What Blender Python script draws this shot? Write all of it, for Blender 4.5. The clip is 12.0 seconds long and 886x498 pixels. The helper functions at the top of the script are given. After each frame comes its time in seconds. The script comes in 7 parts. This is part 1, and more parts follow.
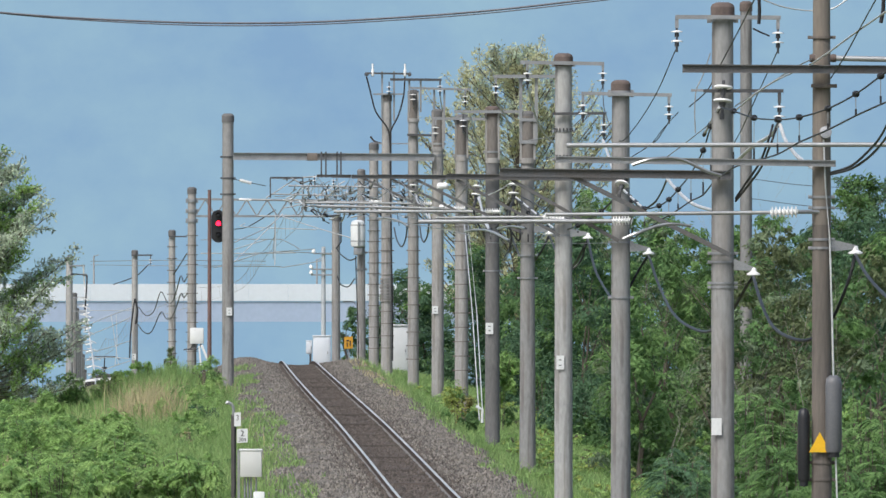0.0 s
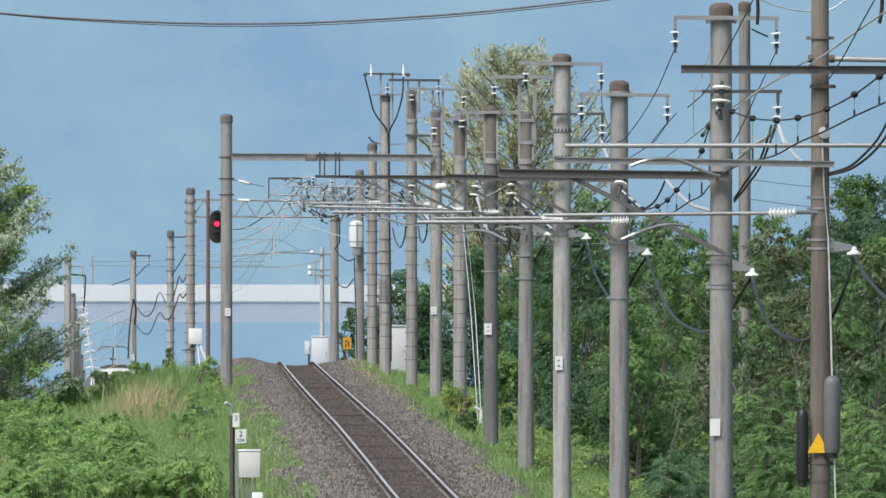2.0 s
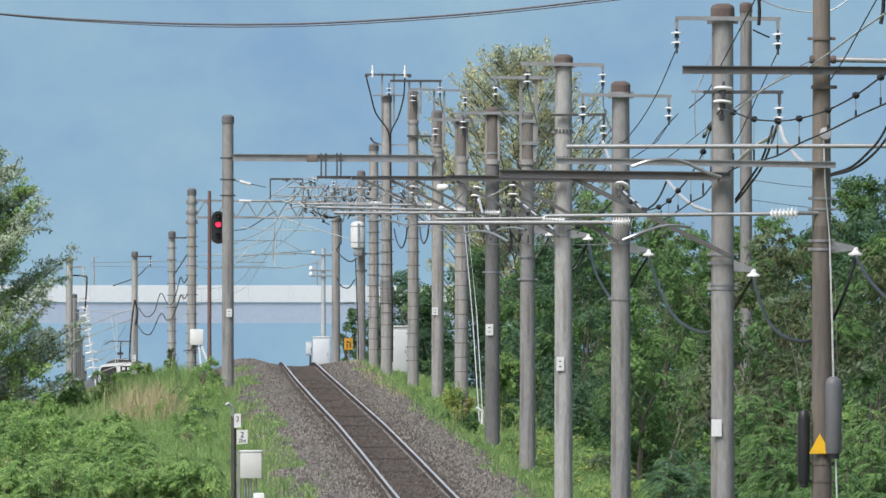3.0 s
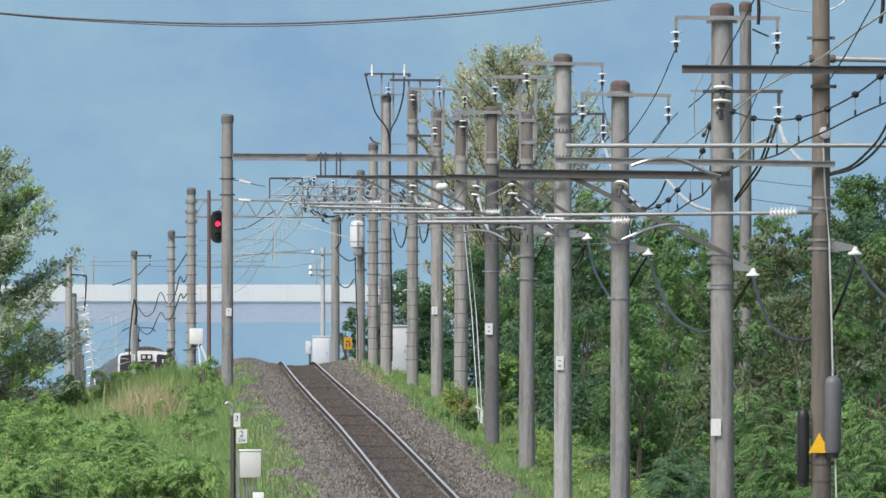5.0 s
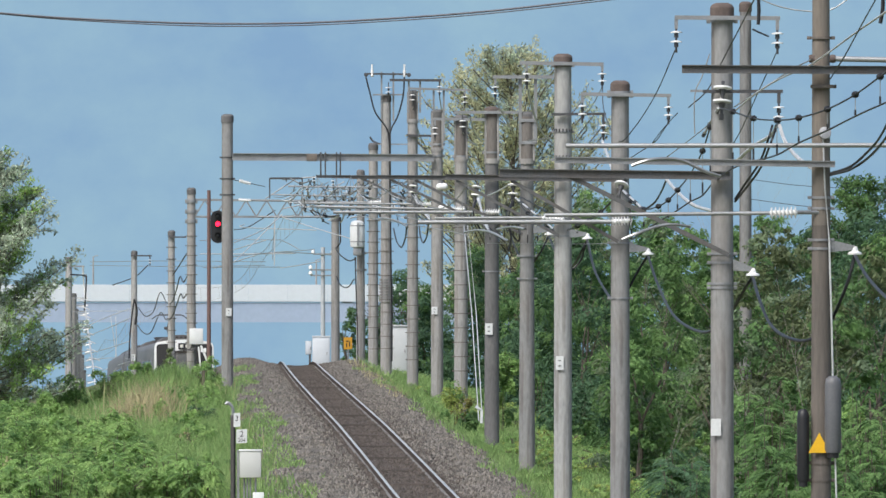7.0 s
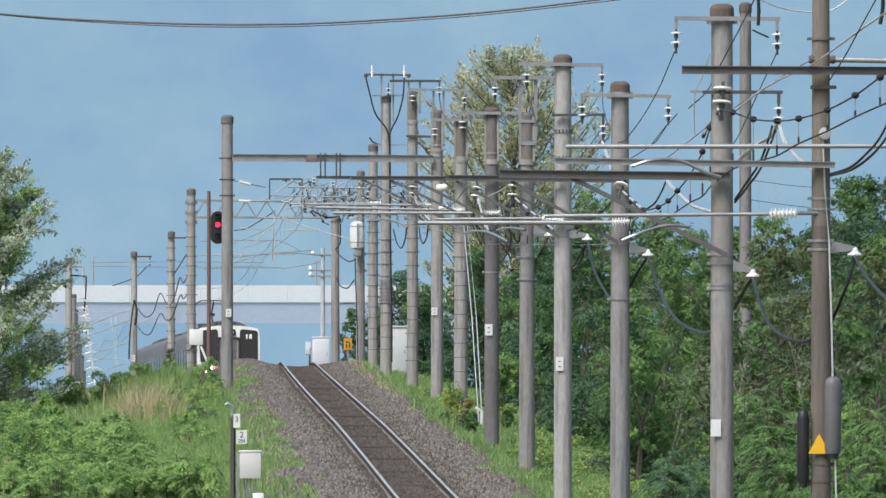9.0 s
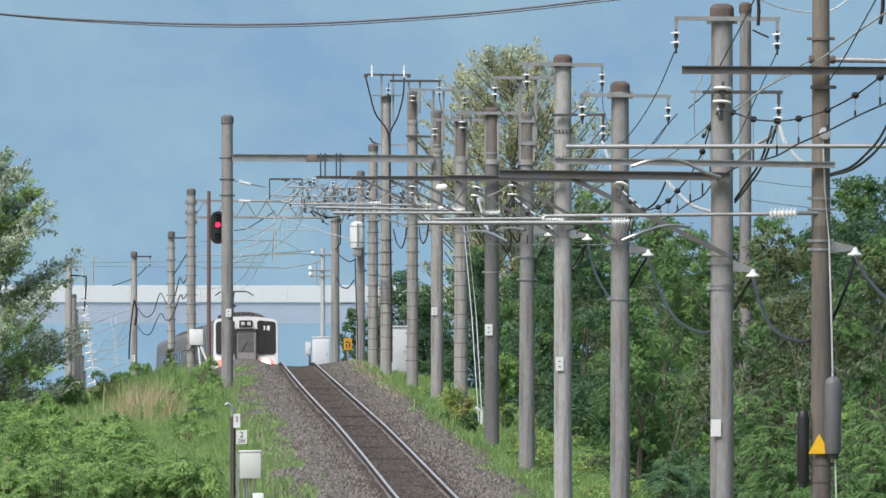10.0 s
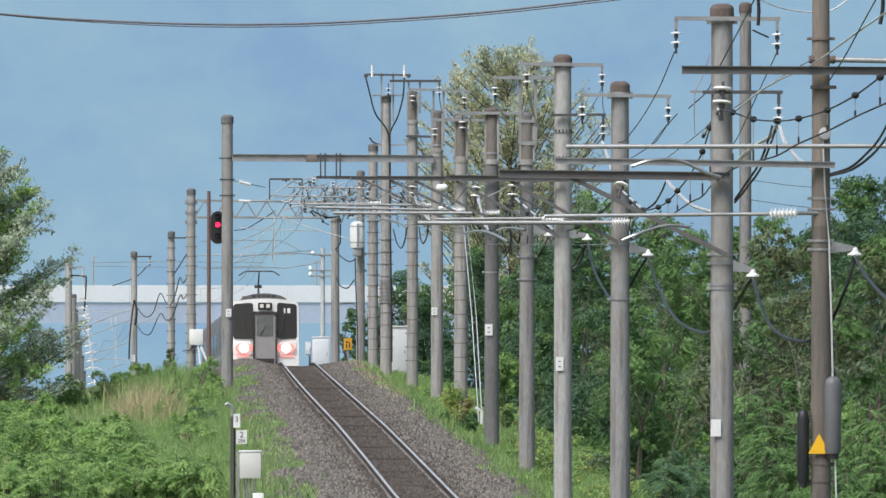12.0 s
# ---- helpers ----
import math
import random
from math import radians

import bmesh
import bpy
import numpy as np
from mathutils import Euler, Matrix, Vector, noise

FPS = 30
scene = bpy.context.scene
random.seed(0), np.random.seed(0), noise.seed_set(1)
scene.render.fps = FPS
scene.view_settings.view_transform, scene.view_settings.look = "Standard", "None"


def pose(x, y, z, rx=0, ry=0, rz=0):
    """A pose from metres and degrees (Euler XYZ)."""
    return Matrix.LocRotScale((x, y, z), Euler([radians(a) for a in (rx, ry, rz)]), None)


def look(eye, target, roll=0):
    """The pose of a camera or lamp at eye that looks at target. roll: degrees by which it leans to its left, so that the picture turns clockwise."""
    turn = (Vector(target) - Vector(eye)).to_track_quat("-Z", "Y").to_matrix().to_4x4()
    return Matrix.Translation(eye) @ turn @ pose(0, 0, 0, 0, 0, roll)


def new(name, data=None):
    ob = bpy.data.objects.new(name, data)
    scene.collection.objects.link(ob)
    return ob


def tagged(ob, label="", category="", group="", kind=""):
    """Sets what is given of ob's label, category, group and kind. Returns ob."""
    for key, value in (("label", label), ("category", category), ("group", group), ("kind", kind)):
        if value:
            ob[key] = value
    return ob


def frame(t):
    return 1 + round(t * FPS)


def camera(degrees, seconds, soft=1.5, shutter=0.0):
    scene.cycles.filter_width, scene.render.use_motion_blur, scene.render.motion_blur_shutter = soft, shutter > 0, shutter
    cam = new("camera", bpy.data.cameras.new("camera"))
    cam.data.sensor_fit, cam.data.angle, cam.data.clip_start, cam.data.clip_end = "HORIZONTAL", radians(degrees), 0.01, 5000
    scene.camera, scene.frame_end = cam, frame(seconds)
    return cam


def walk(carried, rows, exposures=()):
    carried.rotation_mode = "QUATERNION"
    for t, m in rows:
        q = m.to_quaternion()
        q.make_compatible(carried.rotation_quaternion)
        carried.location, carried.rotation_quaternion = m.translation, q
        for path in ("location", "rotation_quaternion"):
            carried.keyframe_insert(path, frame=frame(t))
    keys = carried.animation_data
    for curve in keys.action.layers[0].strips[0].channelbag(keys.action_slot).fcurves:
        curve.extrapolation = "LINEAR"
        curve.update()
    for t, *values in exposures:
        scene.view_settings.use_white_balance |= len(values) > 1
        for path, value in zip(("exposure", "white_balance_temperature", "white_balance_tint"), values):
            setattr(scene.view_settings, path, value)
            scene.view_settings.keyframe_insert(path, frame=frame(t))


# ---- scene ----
cam = camera(4.2761, 12.0, soft=1.5)
EYE = (0, 0, 4.0)
walk(cam, [
    (0, look(EYE, (-0.024, 1000, 6.753))),
    (0.5, look(EYE, (0.100, 1000, 6.753))),
    (1, look(EYE, (-0.005, 1000, 6.867))),
    (1.5, look(EYE, (0.212, 1000, 6.867))),
    (2, look(EYE, (0.100, 1000, 6.800))),
    (2.5, look(EYE, (0.024, 1000, 6.800))),
    (3, look(EYE, (-0.020, 1000, 6.860))),
    (5, look(EYE, (0.024, 1000, 6.800))),
    (7, look(EYE, (0.024, 1000, 6.800))),
    (9, look(EYE, (0.033, 1000, 6.867))),
    (10.5, look(EYE, (0.033, 1000, 6.867))),
    (11, look(EYE, (0.075, 1000, 6.867))),
    (11.5, look(EYE, (0.100, 1000, 6.867))),
    (12, look(EYE, (0.033, 1000, 6.867))),
])

# ---- light: bright haze, a soft high sun from behind and to the left of the camera ----
world = bpy.data.worlds.new("world")
scene.world = world
world.use_nodes = True
SUN_EL, SUN_AZ = radians(52), radians(215)   # azimuth clockwise from +y
wn = world.node_tree.nodes
sky = wn.new("ShaderNodeTexSky")
sky.sky_type, sky.sun_disc = "NISHITA", False
sky.sun_elevation, sky.sun_rotation = SUN_EL, SUN_AZ
sky.dust_density, sky.air_density = 3.0, 1.0
wn["Background"].inputs["Strength"].default_value = 0.15
world.node_tree.links.new(sky.outputs[0], wn["Background"].inputs["Color"])
sun_data = bpy.data.lights.new("sun", "SUN")
sun_data.energy, sun_data.angle, sun_data.color = 3.3, radians(28), (1.0, 0.98, 0.945)
sun = new("sun", sun_data)
sun_dir = Vector((math.sin(SUN_AZ) * math.cos(SUN_EL), math.cos(SUN_AZ) * math.cos(SUN_EL), math.sin(SUN_EL)))
sun.matrix_world = look(sun_dir * 50, (0, 0, 0))
scene.view_settings.exposure = 0.0


# ---- materials ----
def mat(name, col, rough=0.7, metal=0.0, vary=0.18, scale=3.0, fine=40.0, bump=0.2, spec=0.4, island=0.0, obj=0.0, stretch=(1, 1, 1), trans=0.0, stain=None, streak=None):
    """A surface with variation at two scales and a fine relief, in metres."""
    m = bpy.data.materials.new(name)
    m.use_nodes = True
    n, l = m.node_tree.nodes, m.node_tree.links
    b = n["Principled BSDF"]
    b.inputs["Roughness"].default_value = rough
    b.inputs["Metallic"].default_value = metal
    b.inputs["Specular IOR Level"].default_value = spec
    tc, mp = n.new("ShaderNodeTexCoord"), n.new("ShaderNodeMapping")
    mp.inputs["Scale"].default_value = stretch
    l.new(tc.outputs["Object"], mp.inputs["Vector"])
    big, small = n.new("ShaderNodeTexNoise"), n.new("ShaderNodeTexNoise")
    big.inputs["Scale"].default_value, small.inputs["Scale"].default_value = scale, fine
    big.inputs["Detail"].default_value, small.inputs["Detail"].default_value = 4, 5
    for t in (big, small):
        l.new(mp.outputs[0], t.inputs["Vector"])
    add = n.new("ShaderNodeMath")
    add.operation = "ADD"
    l.new(big.outputs["Fac"], add.inputs[0])
    l.new(small.outputs["Fac"], add.inputs[1])
    rng = n.new("ShaderNodeMapRange")
    rng.inputs[1].default_value, rng.inputs[2].default_value = 0.65, 1.35
    rng.inputs[3].default_value, rng.inputs[4].default_value = 1 - vary, 1 + vary
    l.new(add.outputs[0], rng.inputs[0])
    val = rng.outputs[0]
    for amount, node, out in ((island, "ShaderNodeNewGeometry", "Random Per Island"), (obj, "ShaderNodeObjectInfo", "Random")):
        if amount:
            g, r2, mul = n.new(node), n.new("ShaderNodeMapRange"), n.new("ShaderNodeMath")
            r2.inputs[3].default_value, r2.inputs[4].default_value = 1 - amount, 1 + amount
            mul.operation = "MULTIPLY"
            l.new(g.outputs[out], r2.inputs[0])
            l.new(val, mul.inputs[0])
            l.new(r2.outputs[0], mul.inputs[1])
            val = mul.outputs[0]
    base = None
    if stain:
        mix, ramp = n.new("ShaderNodeMix"), n.new("ShaderNodeMapRange")
        mix.data_type = "RGBA"
        mix.inputs[6].default_value, mix.inputs[7].default_value = (*col, 1), (*stain, 1)
        ramp.inputs[1].default_value, ramp.inputs[2].default_value = 0.45, 0.7
        l.new(big.outputs["Fac"], ramp.inputs[0])
        l.new(ramp.outputs[0], mix.inputs[0])
        base = mix.outputs[2]
    if streak:
        # rain streaks that run down the shaft
        ms2, run2, cut, mix2 = n.new("ShaderNodeMapping"), n.new("ShaderNodeTexNoise"), n.new("ShaderNodeMapRange"), n.new("ShaderNodeMix")
        ms2.inputs["Scale"].default_value = (11, 11, 0.45)
        run2.inputs["Scale"].default_value, run2.inputs["Detail"].default_value = 1.0, 4
        cut.inputs[1].default_value, cut.inputs[2].default_value = 0.5, 0.68
        cut.inputs[3].default_value, cut.inputs[4].default_value = 0.0, 0.75
        mix2.data_type = "RGBA"
        mix2.inputs[6].default_value, mix2.inputs[7].default_value = (*col, 1), (*streak, 1)
        l.new(tc.outputs["Object"], ms2.inputs["Vector"])
        l.new(ms2.outputs[0], run2.inputs["Vector"])
        l.new(run2.outputs["Fac"], cut.inputs[0])
        l.new(cut.outputs[0], mix2.inputs[0])
        if base:
            l.new(base, mix2.inputs[6])
        base = mix2.outputs[2]
    sc = n.new("ShaderNodeVectorMath")
    sc.operation = "SCALE"
    sc.inputs[0].default_value = col
    if base:
        l.new(base, sc.inputs[0])
    l.new(val, sc.inputs["Scale"])
    l.new(sc.outputs[0], b.inputs["Base Color"])
    if bump:
        bp = n.new("ShaderNodeBump")
        bp.inputs["Strength"].default_value, bp.inputs["Distance"].default_value = bump, 0.02
        l.new(small.outputs["Fac"], bp.inputs["Height"])
        l.new(bp.outputs[0], b.inputs["Normal"])
    if trans:
        tr, ms = n.new("ShaderNodeBsdfTranslucent"), n.new("ShaderNodeMixShader")
        ms.inputs[0].default_value = trans
        l.new(sc.outputs[0], tr.inputs["Color"])
        l.new(b.outputs[0], ms.inputs[1])
        l.new(tr.outputs[0], ms.inputs[2])
        l.new(ms.outputs[0], n["Material Output"].inputs["Surface"])
    return m


def glow(name, col, strength):
    m = bpy.data.materials.new(name)
    m.use_nodes = True
    b = m.node_tree.nodes["Principled BSDF"]
    b.inputs["Base Color"].default_value = (*col, 1)
    b.inputs["Emission Color"].default_value = (*col, 1)
    b.inputs["Emission Strength"].default_value = strength
    return m


CONCRETE = mat("concrete", (0.255, 0.257, 0.256), 0.85, vary=0.22, scale=1.3, fine=9, bump=0.12, stretch=(2.2, 2.2, 0.7), obj=0.12, stain=(0.21, 0.20, 0.19), streak=(0.14, 0.13, 0.122))
CONCRETE_DARK = mat("dark_concrete", (0.135, 0.134, 0.134), 0.85, vary=0.24, scale=1.3, fine=9, bump=0.12, stretch=(2.2, 2.2, 0.7), obj=0.1)
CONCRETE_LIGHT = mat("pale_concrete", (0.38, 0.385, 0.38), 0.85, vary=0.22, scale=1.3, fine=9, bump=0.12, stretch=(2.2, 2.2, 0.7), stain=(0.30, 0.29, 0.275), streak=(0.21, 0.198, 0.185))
# paler tone with the haze over farther masts put into it
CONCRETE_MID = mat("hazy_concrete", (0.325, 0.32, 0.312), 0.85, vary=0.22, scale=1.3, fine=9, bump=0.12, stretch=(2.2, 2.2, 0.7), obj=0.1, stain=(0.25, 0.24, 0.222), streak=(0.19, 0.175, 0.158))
TAN_POLE = mat("pole_tan", (0.198, 0.178, 0.155), 0.85, vary=0.25, scale=1.6, fine=9, bump=0.12, stretch=(3, 3, 0.4), stain=(0.165, 0.14, 0.115))
BROWN_POLE = mat("pole_brown", (0.135, 0.12, 0.108), 0.85, vary=0.22, scale=1.6, fine=9, bump=0.12, stretch=(3, 3, 0.4), stain=(0.165, 0.142, 0.122))
HEAD = mat("weathered_head", (0.178, 0.164, 0.152), 0.9, vary=0.3, scale=1.6, fine=9, bump=0.12, stretch=(3, 3, 0.5), stain=(0.135, 0.121, 0.11), streak=(0.21, 0.2, 0.19))
STEEL = mat("galvanised_steel", (0.30, 0.31, 0.32), 0.5, 0.5, vary=0.2, scale=4, fine=50, bump=0.08)
STEEL_DARK = mat("dark_steel", (0.085, 0.087, 0.092), 0.55, 0.3, vary=0.25, scale=4, fine=50, bump=0.08)
BEAM = mat("beam_steel", (0.128, 0.131, 0.134), 0.6, 0.25, vary=0.28, scale=3, fine=40, bump=0.08, stain=(0.105, 0.098, 0.092))
TUBE = mat("pale_tube", (0.37, 0.38, 0.385), 0.4, 0.5, vary=0.12, scale=4, fine=50, bump=0.05)
RUST = mat("rusty_cap", (0.125, 0.098, 0.087), 0.9, vary=0.3, scale=8, fine=60)
BAND = mat("worn_band", (0.165, 0.148, 0.135), 0.85, vary=0.3, scale=8, fine=60)
WIRE = mat("wire", (0.035, 0.035, 0.038), 0.5, 0.3, vary=0.2, scale=5, bump=0)
# dark cable turned bluish grey, with haze put into its colour
HAZE_GREY = mat("hazed_cable", (0.10, 0.105, 0.125), 0.5, 0.2, vary=0.2, scale=5, bump=0)
CABLE = mat("pale_cable", (0.64, 0.65, 0.65), 0.5, 0.4, vary=0.15, scale=5, bump=0)
COPPER = mat("dull_wire", (0.33, 0.34, 0.34), 0.5, 0.5, vary=0.2, scale=5, bump=0)
PORCELAIN = mat("white_porcelain", (0.85, 0.85, 0.84), 0.2, vary=0.05, scale=6, bump=0)
WHITE = mat("white_paint", (0.68, 0.70, 0.70), 0.5, vary=0.07, scale=5, bump=0.03)
BLACK = mat("black_plastic", (0.02, 0.021, 0.024), 0.45, vary=0.2, scale=6, bump=0.05)
YELLOW = mat("yellow_paint", (0.75, 0.44, 0.02), 0.5, vary=0.1, scale=8, bump=0.03)
AMBER = mat("amber_paint", (0.55, 0.29, 0.03), 0.5, vary=0.1, scale=8, bump=0.03)
BALLAST = mat("ballast", (0.148, 0.135, 0.118), 0.95, stain=(0.11, 0.099, 0.078), vary=0.5, scale=0.8, fine=14, bump=1.0)
BED = mat("track_bed", (0.082, 0.07, 0.063), 0.95, vary=0.35, scale=0.9, fine=14, bump=1.0)
STONE = mat("ballast_stone", (0.176, 0.163, 0.147), 0.9, vary=0.3, stain=(0.13, 0.117, 0.097), scale=0.7, fine=30, island=0.55)
STONE_DARK = mat("brown_stone", (0.095, 0.081, 0.071), 0.9, vary=0.3, scale=4, fine=30, island=0.45)
SLEEPER = mat("sleeper_wood", (0.08, 0.068, 0.06), 0.9, vary=0.3, scale=2, fine=30, stretch=(0.4, 3, 3), obj=0.3)
RAIL_SIDE = mat("rusty_rail", (0.085, 0.06, 0.045), 0.8, 0.2, vary=0.25, scale=3, fine=40)
# paler than the web: light from above put into the foot's colour
RAIL_FOOT_LIT = mat("lit_rail_foot", (0.21, 0.205, 0.20), 0.7, 0.2, vary=0.25, scale=2, fine=30)
RAIL_TOP = mat("polished_rail", (0.6, 0.62, 0.6), 0.45, 0.5, vary=0.08, scale=1.5, fine=20, bump=0.02)
SOIL = mat("grassy_soil", (0.10, 0.135, 0.042), 0.95, vary=0.35, scale=0.7, fine=9, bump=0.8, stain=(0.12, 0.10, 0.055))
LEAF = mat("fresh_leaf", (0.125, 0.232, 0.09), 0.75, stain=(0.175, 0.29, 0.10), vary=0.35, scale=0.7, fine=6, bump=0, spec=0.25, island=0.32, trans=0.5)
LEAF_DEEP = mat("deep_leaf", (0.11, 0.205, 0.115), 0.75, stain=(0.135, 0.23, 0.12), vary=0.4, scale=0.6, fine=6, bump=0, spec=0.25, island=0.32, trans=0.5)
LEAF_BANK = mat("bank_leaf", (0.305, 0.48, 0.165), 0.75, stain=(0.37, 0.50, 0.175), vary=0.35, scale=0.8, fine=6, bump=0, spec=0.25, island=0.29, trans=0.5)
LEAF_OLIVE = mat("olive_leaf", (0.16, 0.20, 0.10), 0.7, vary=0.3, scale=0.8, fine=6, bump=0, spec=0.25, island=0.32, trans=0.5)
LEAF_PALE = mat("pale_leaf", (0.55, 0.56, 0.36), 0.6, vary=0.25, scale=0.6, fine=6, bump=0, spec=0.25, island=0.29, trans=0.5)
LEAF_SILVER = mat("silvery_leaf", (0.47, 0.545, 0.42), 0.7, vary=0.4, scale=0.9, fine=6, bump=0, spec=0.25, island=0.40, trans=0.5)
LEAF_GREY = mat("grey_green_leaf", (0.20, 0.275, 0.165), 0.75, stain=(0.235, 0.285, 0.16), vary=0.3, scale=0.6, fine=6, bump=0, spec=0.25, island=0.3, trans=0.5)
LEAF_MID = mat("mid_green_leaf", (0.175, 0.31, 0.112), 0.75, stain=(0.22, 0.335, 0.125), vary=0.3, scale=0.7, fine=6, bump=0, spec=0.25, island=0.3, trans=0.5)
GRASS = mat("grass_blade", (0.275, 0.43, 0.15), 0.7, stain=(0.345, 0.44, 0.18), vary=0.25, scale=0.6, fine=6, bump=0, spec=0.25, island=0.29, trans=0.5)
GRASS_DRY = mat("dry_grass", (0.43, 0.38, 0.22), 0.7, vary=0.2, scale=0.6, fine=6, bump=0, spec=0.25, island=0.25, trans=0.2)
WEED = mat("yellowish_weed", (0.37, 0.45, 0.13), 0.7, vary=0.25, scale=0.8, fine=6, bump=0, spec=0.25, island=0.3, trans=0.4)
BARK = mat("bark", (0.13, 0.11, 0.09), 0.9, vary=0.3, scale=4, fine=30, stretch=(2, 2, 0.5))

SILVER = mat("stainless_side", (0.19, 0.195, 0.205), 0.55, 0.35, vary=0.12, scale=0.8, fine=25, bump=0.04)
FRONT_WHITE = mat("front_white", (0.82, 0.83, 0.83), 0.35, vary=0.05, scale=2, fine=20, bump=0.02)
DOOR_GREY = mat("door_grey", (0.30, 0.285, 0.29), 0.5, 0.2, vary=0.12, scale=3, fine=25, bump=0.03)
ROOF_GREY = mat("roof_grey", (0.12, 0.115, 0.115), 0.8, vary=0.2, scale=2, fine=25)
PALE_GREEN = mat("pale_green_stripe", (0.40, 0.50, 0.44), 0.5, vary=0.06, scale=3, bump=0.02)
UNDER = mat("underframe", (0.04, 0.036, 0.033), 0.85, vary=0.3, scale=4)
# reddish glare round the headlights, made as a glowing surface
HALO = glow("pink_red_halo", (1.0, 0.2, 0.17), 1.35)
HEADLIGHT = glow("headlight", (1.0, 0.76, 0.70), 15.0)
SIGN_GLOW = glow("sign_lettering", (0.55, 0.54, 0.5), 0.12)
WINDOW = bpy.data.materials.new("dark_glass")
WINDOW.use_nodes = True
wb = WINDOW.node_tree.nodes["Principled BSDF"]
wb.inputs["Base Color"].default_value, wb.inputs["Roughness"].default_value = (0.032, 0.033, 0.038, 1), 0.08


# ---- mesh helpers ----
def mesh_of(name, bm, material, smooth=False):
    me = bpy.data.meshes.new(name)
    bmesh.ops.recalc_face_normals(bm, faces=bm.faces)
    bm.to_mesh(me)
    bm.free()
    for mm in (material if isinstance(material, (list, tuple)) else [material]):
        me.materials.append(mm)
    if smooth:
        me.polygons.foreach_set("use_smooth", [True] * len(me.polygons))
        me.set_sharp_from_angle(angle=radians(40))
    return me


def part(name, bm, material, parent, label="", smooth=True):
    """One mesh object under a thing or under a part."""
    ob = new(name, mesh_of(name, bm, material, smooth))
    ob.parent = parent
    return tagged(ob, label)


def thing(name, place, label, category, group="", kind=""):
    ob = new(name)
    ob.location = place
    return tagged(ob, label, category, group, kind)


def tube(bm, p0, p1, r0, r1=None, seg=12, caps=True):
    p0, p1 = Vector(p0), Vector(p1)
    r1 = r0 if r1 is None else r1
    q = (p1 - p0).to_track_quat("Z", "Y")
    rings = []
    for p, r in ((p0, r0), (p1, r1)):
        rings.append([bm.verts.new(p + q @ Vector((r * math.cos(a), r * math.sin(a), 0))) for a in (2 * math.pi * i / seg for i in range(seg))])
    for i in range(seg):
        bm.faces.new((rings[0][i], rings[0][(i + 1) % seg], rings[1][(i + 1) % seg], rings[1][i]))
    if caps:
        bm.faces.new(rings[0][::-1])
        bm.faces.new(rings[1])
    return bm


def bar(bm, p0, p1, w, h, up=(0, 0, 1)):
    """A rectangular bar from p0 to p1, w wide and h high."""
    p0, p1 = Vector(p0), Vector(p1)
    d = (p1 - p0).normalized()
    u = Vector(up) if abs(d.dot(Vector(up))) < 0.95 else Vector((0, 1, 0))
    s = d.cross(u).normalized()
    u = s.cross(d)
    v = [bm.verts.new(p + s * (a * w / 2) + u * (b * h / 2)) for p in (p0, p1) for a, b in ((-1, -1), (1, -1), (1, 1), (-1, 1))]
    for f in ((0, 1, 2, 3), (4, 7, 6, 5), (0, 4, 5, 1), (1, 5, 6, 2), (2, 6, 7, 3), (3, 7, 4, 0)):
        bm.faces.new([v[i] for i in f])
    return bm


def block(bm, c, size, bevel=0.0, m=None):
    """A box with rounded edges, centred on c."""
    r = bmesh.ops.create_cube(bm, size=1.0, matrix=Matrix.Translation(c) @ (m or Matrix()) @ Matrix.Diagonal((*size, 1)))
    if bevel:
        es = list({e for v in r["verts"] for e in v.link_edges})
        bmesh.ops.bevel(bm, geom=es, offset=bevel, segments=2, affect="EDGES", profile=0.5)
    return bm


def ibeam(bm, p0, p1, w, h, t=0.02):
    """A rolled beam of H section."""
    p0, p1 = Vector(p0), Vector(p1)
    up = Vector((0, 0, 1))
    bar(bm, p0 + up * (h / 2 - t / 2), p1 + up * (h / 2 - t / 2), w, t)
    bar(bm, p0 - up * (h / 2 - t / 2), p1 - up * (h / 2 - t / 2), w, t)
    bar(bm, p0, p1, t, h - 2 * t)
    return bm


def run(bm, pts, r, seg=6):
    """A round cable along points."""
    pts = [Vector(p) for p in pts]
    prev = None
    for i, p in enumerate(pts):
        d = (pts[min(i + 1, len(pts) - 1)] - pts[max(i - 1, 0)]).normalized()
        q = d.to_track_quat("Z", "Y")
        ring = [bm.verts.new(p + q @ Vector((r * math.cos(a), r * math.sin(a), 0))) for a in (2 * math.pi * k / seg for k in range(seg))]
        if prev:
            # match the rings to the nearest start
            k0 = min(range(seg), key=lambda k: (ring[k].co - prev[0].co).length)
            ring = ring[k0:] + ring[:k0]
            for k in range(seg):
                bm.faces.new((prev[k], prev[(k + 1) % seg], ring[(k + 1) % seg], ring[k]))
        prev = ring
    return bm


def lathe(bm, prof, seg=14, m=None):
    """Turns a profile of (radius, height) about z."""
    m = m or Matrix()
    rings = [[bm.verts.new(m @ Vector((r * math.cos(a), r * math.sin(a), z))) for a in (2 * math.pi * i / seg for i in range(seg))] for r, z in prof]
    for a, b in zip(rings, rings[1:]):
        for i in range(seg):
            bm.faces.new((a[i], a[(i + 1) % seg], b[(i + 1) % seg], b[i]))
    bm.faces.new(rings[0][::-1])
    bm.faces.new(rings[-1])
    return bm


def axis(p0, p1):
    """The pose that lays z along p0 to p1, at p0."""
    p0, p1 = Vector(p0), Vector(p1)
    return Matrix.Translation(p0) @ (p1 - p0).to_track_quat("Z", "Y").to_matrix().to_4x4()


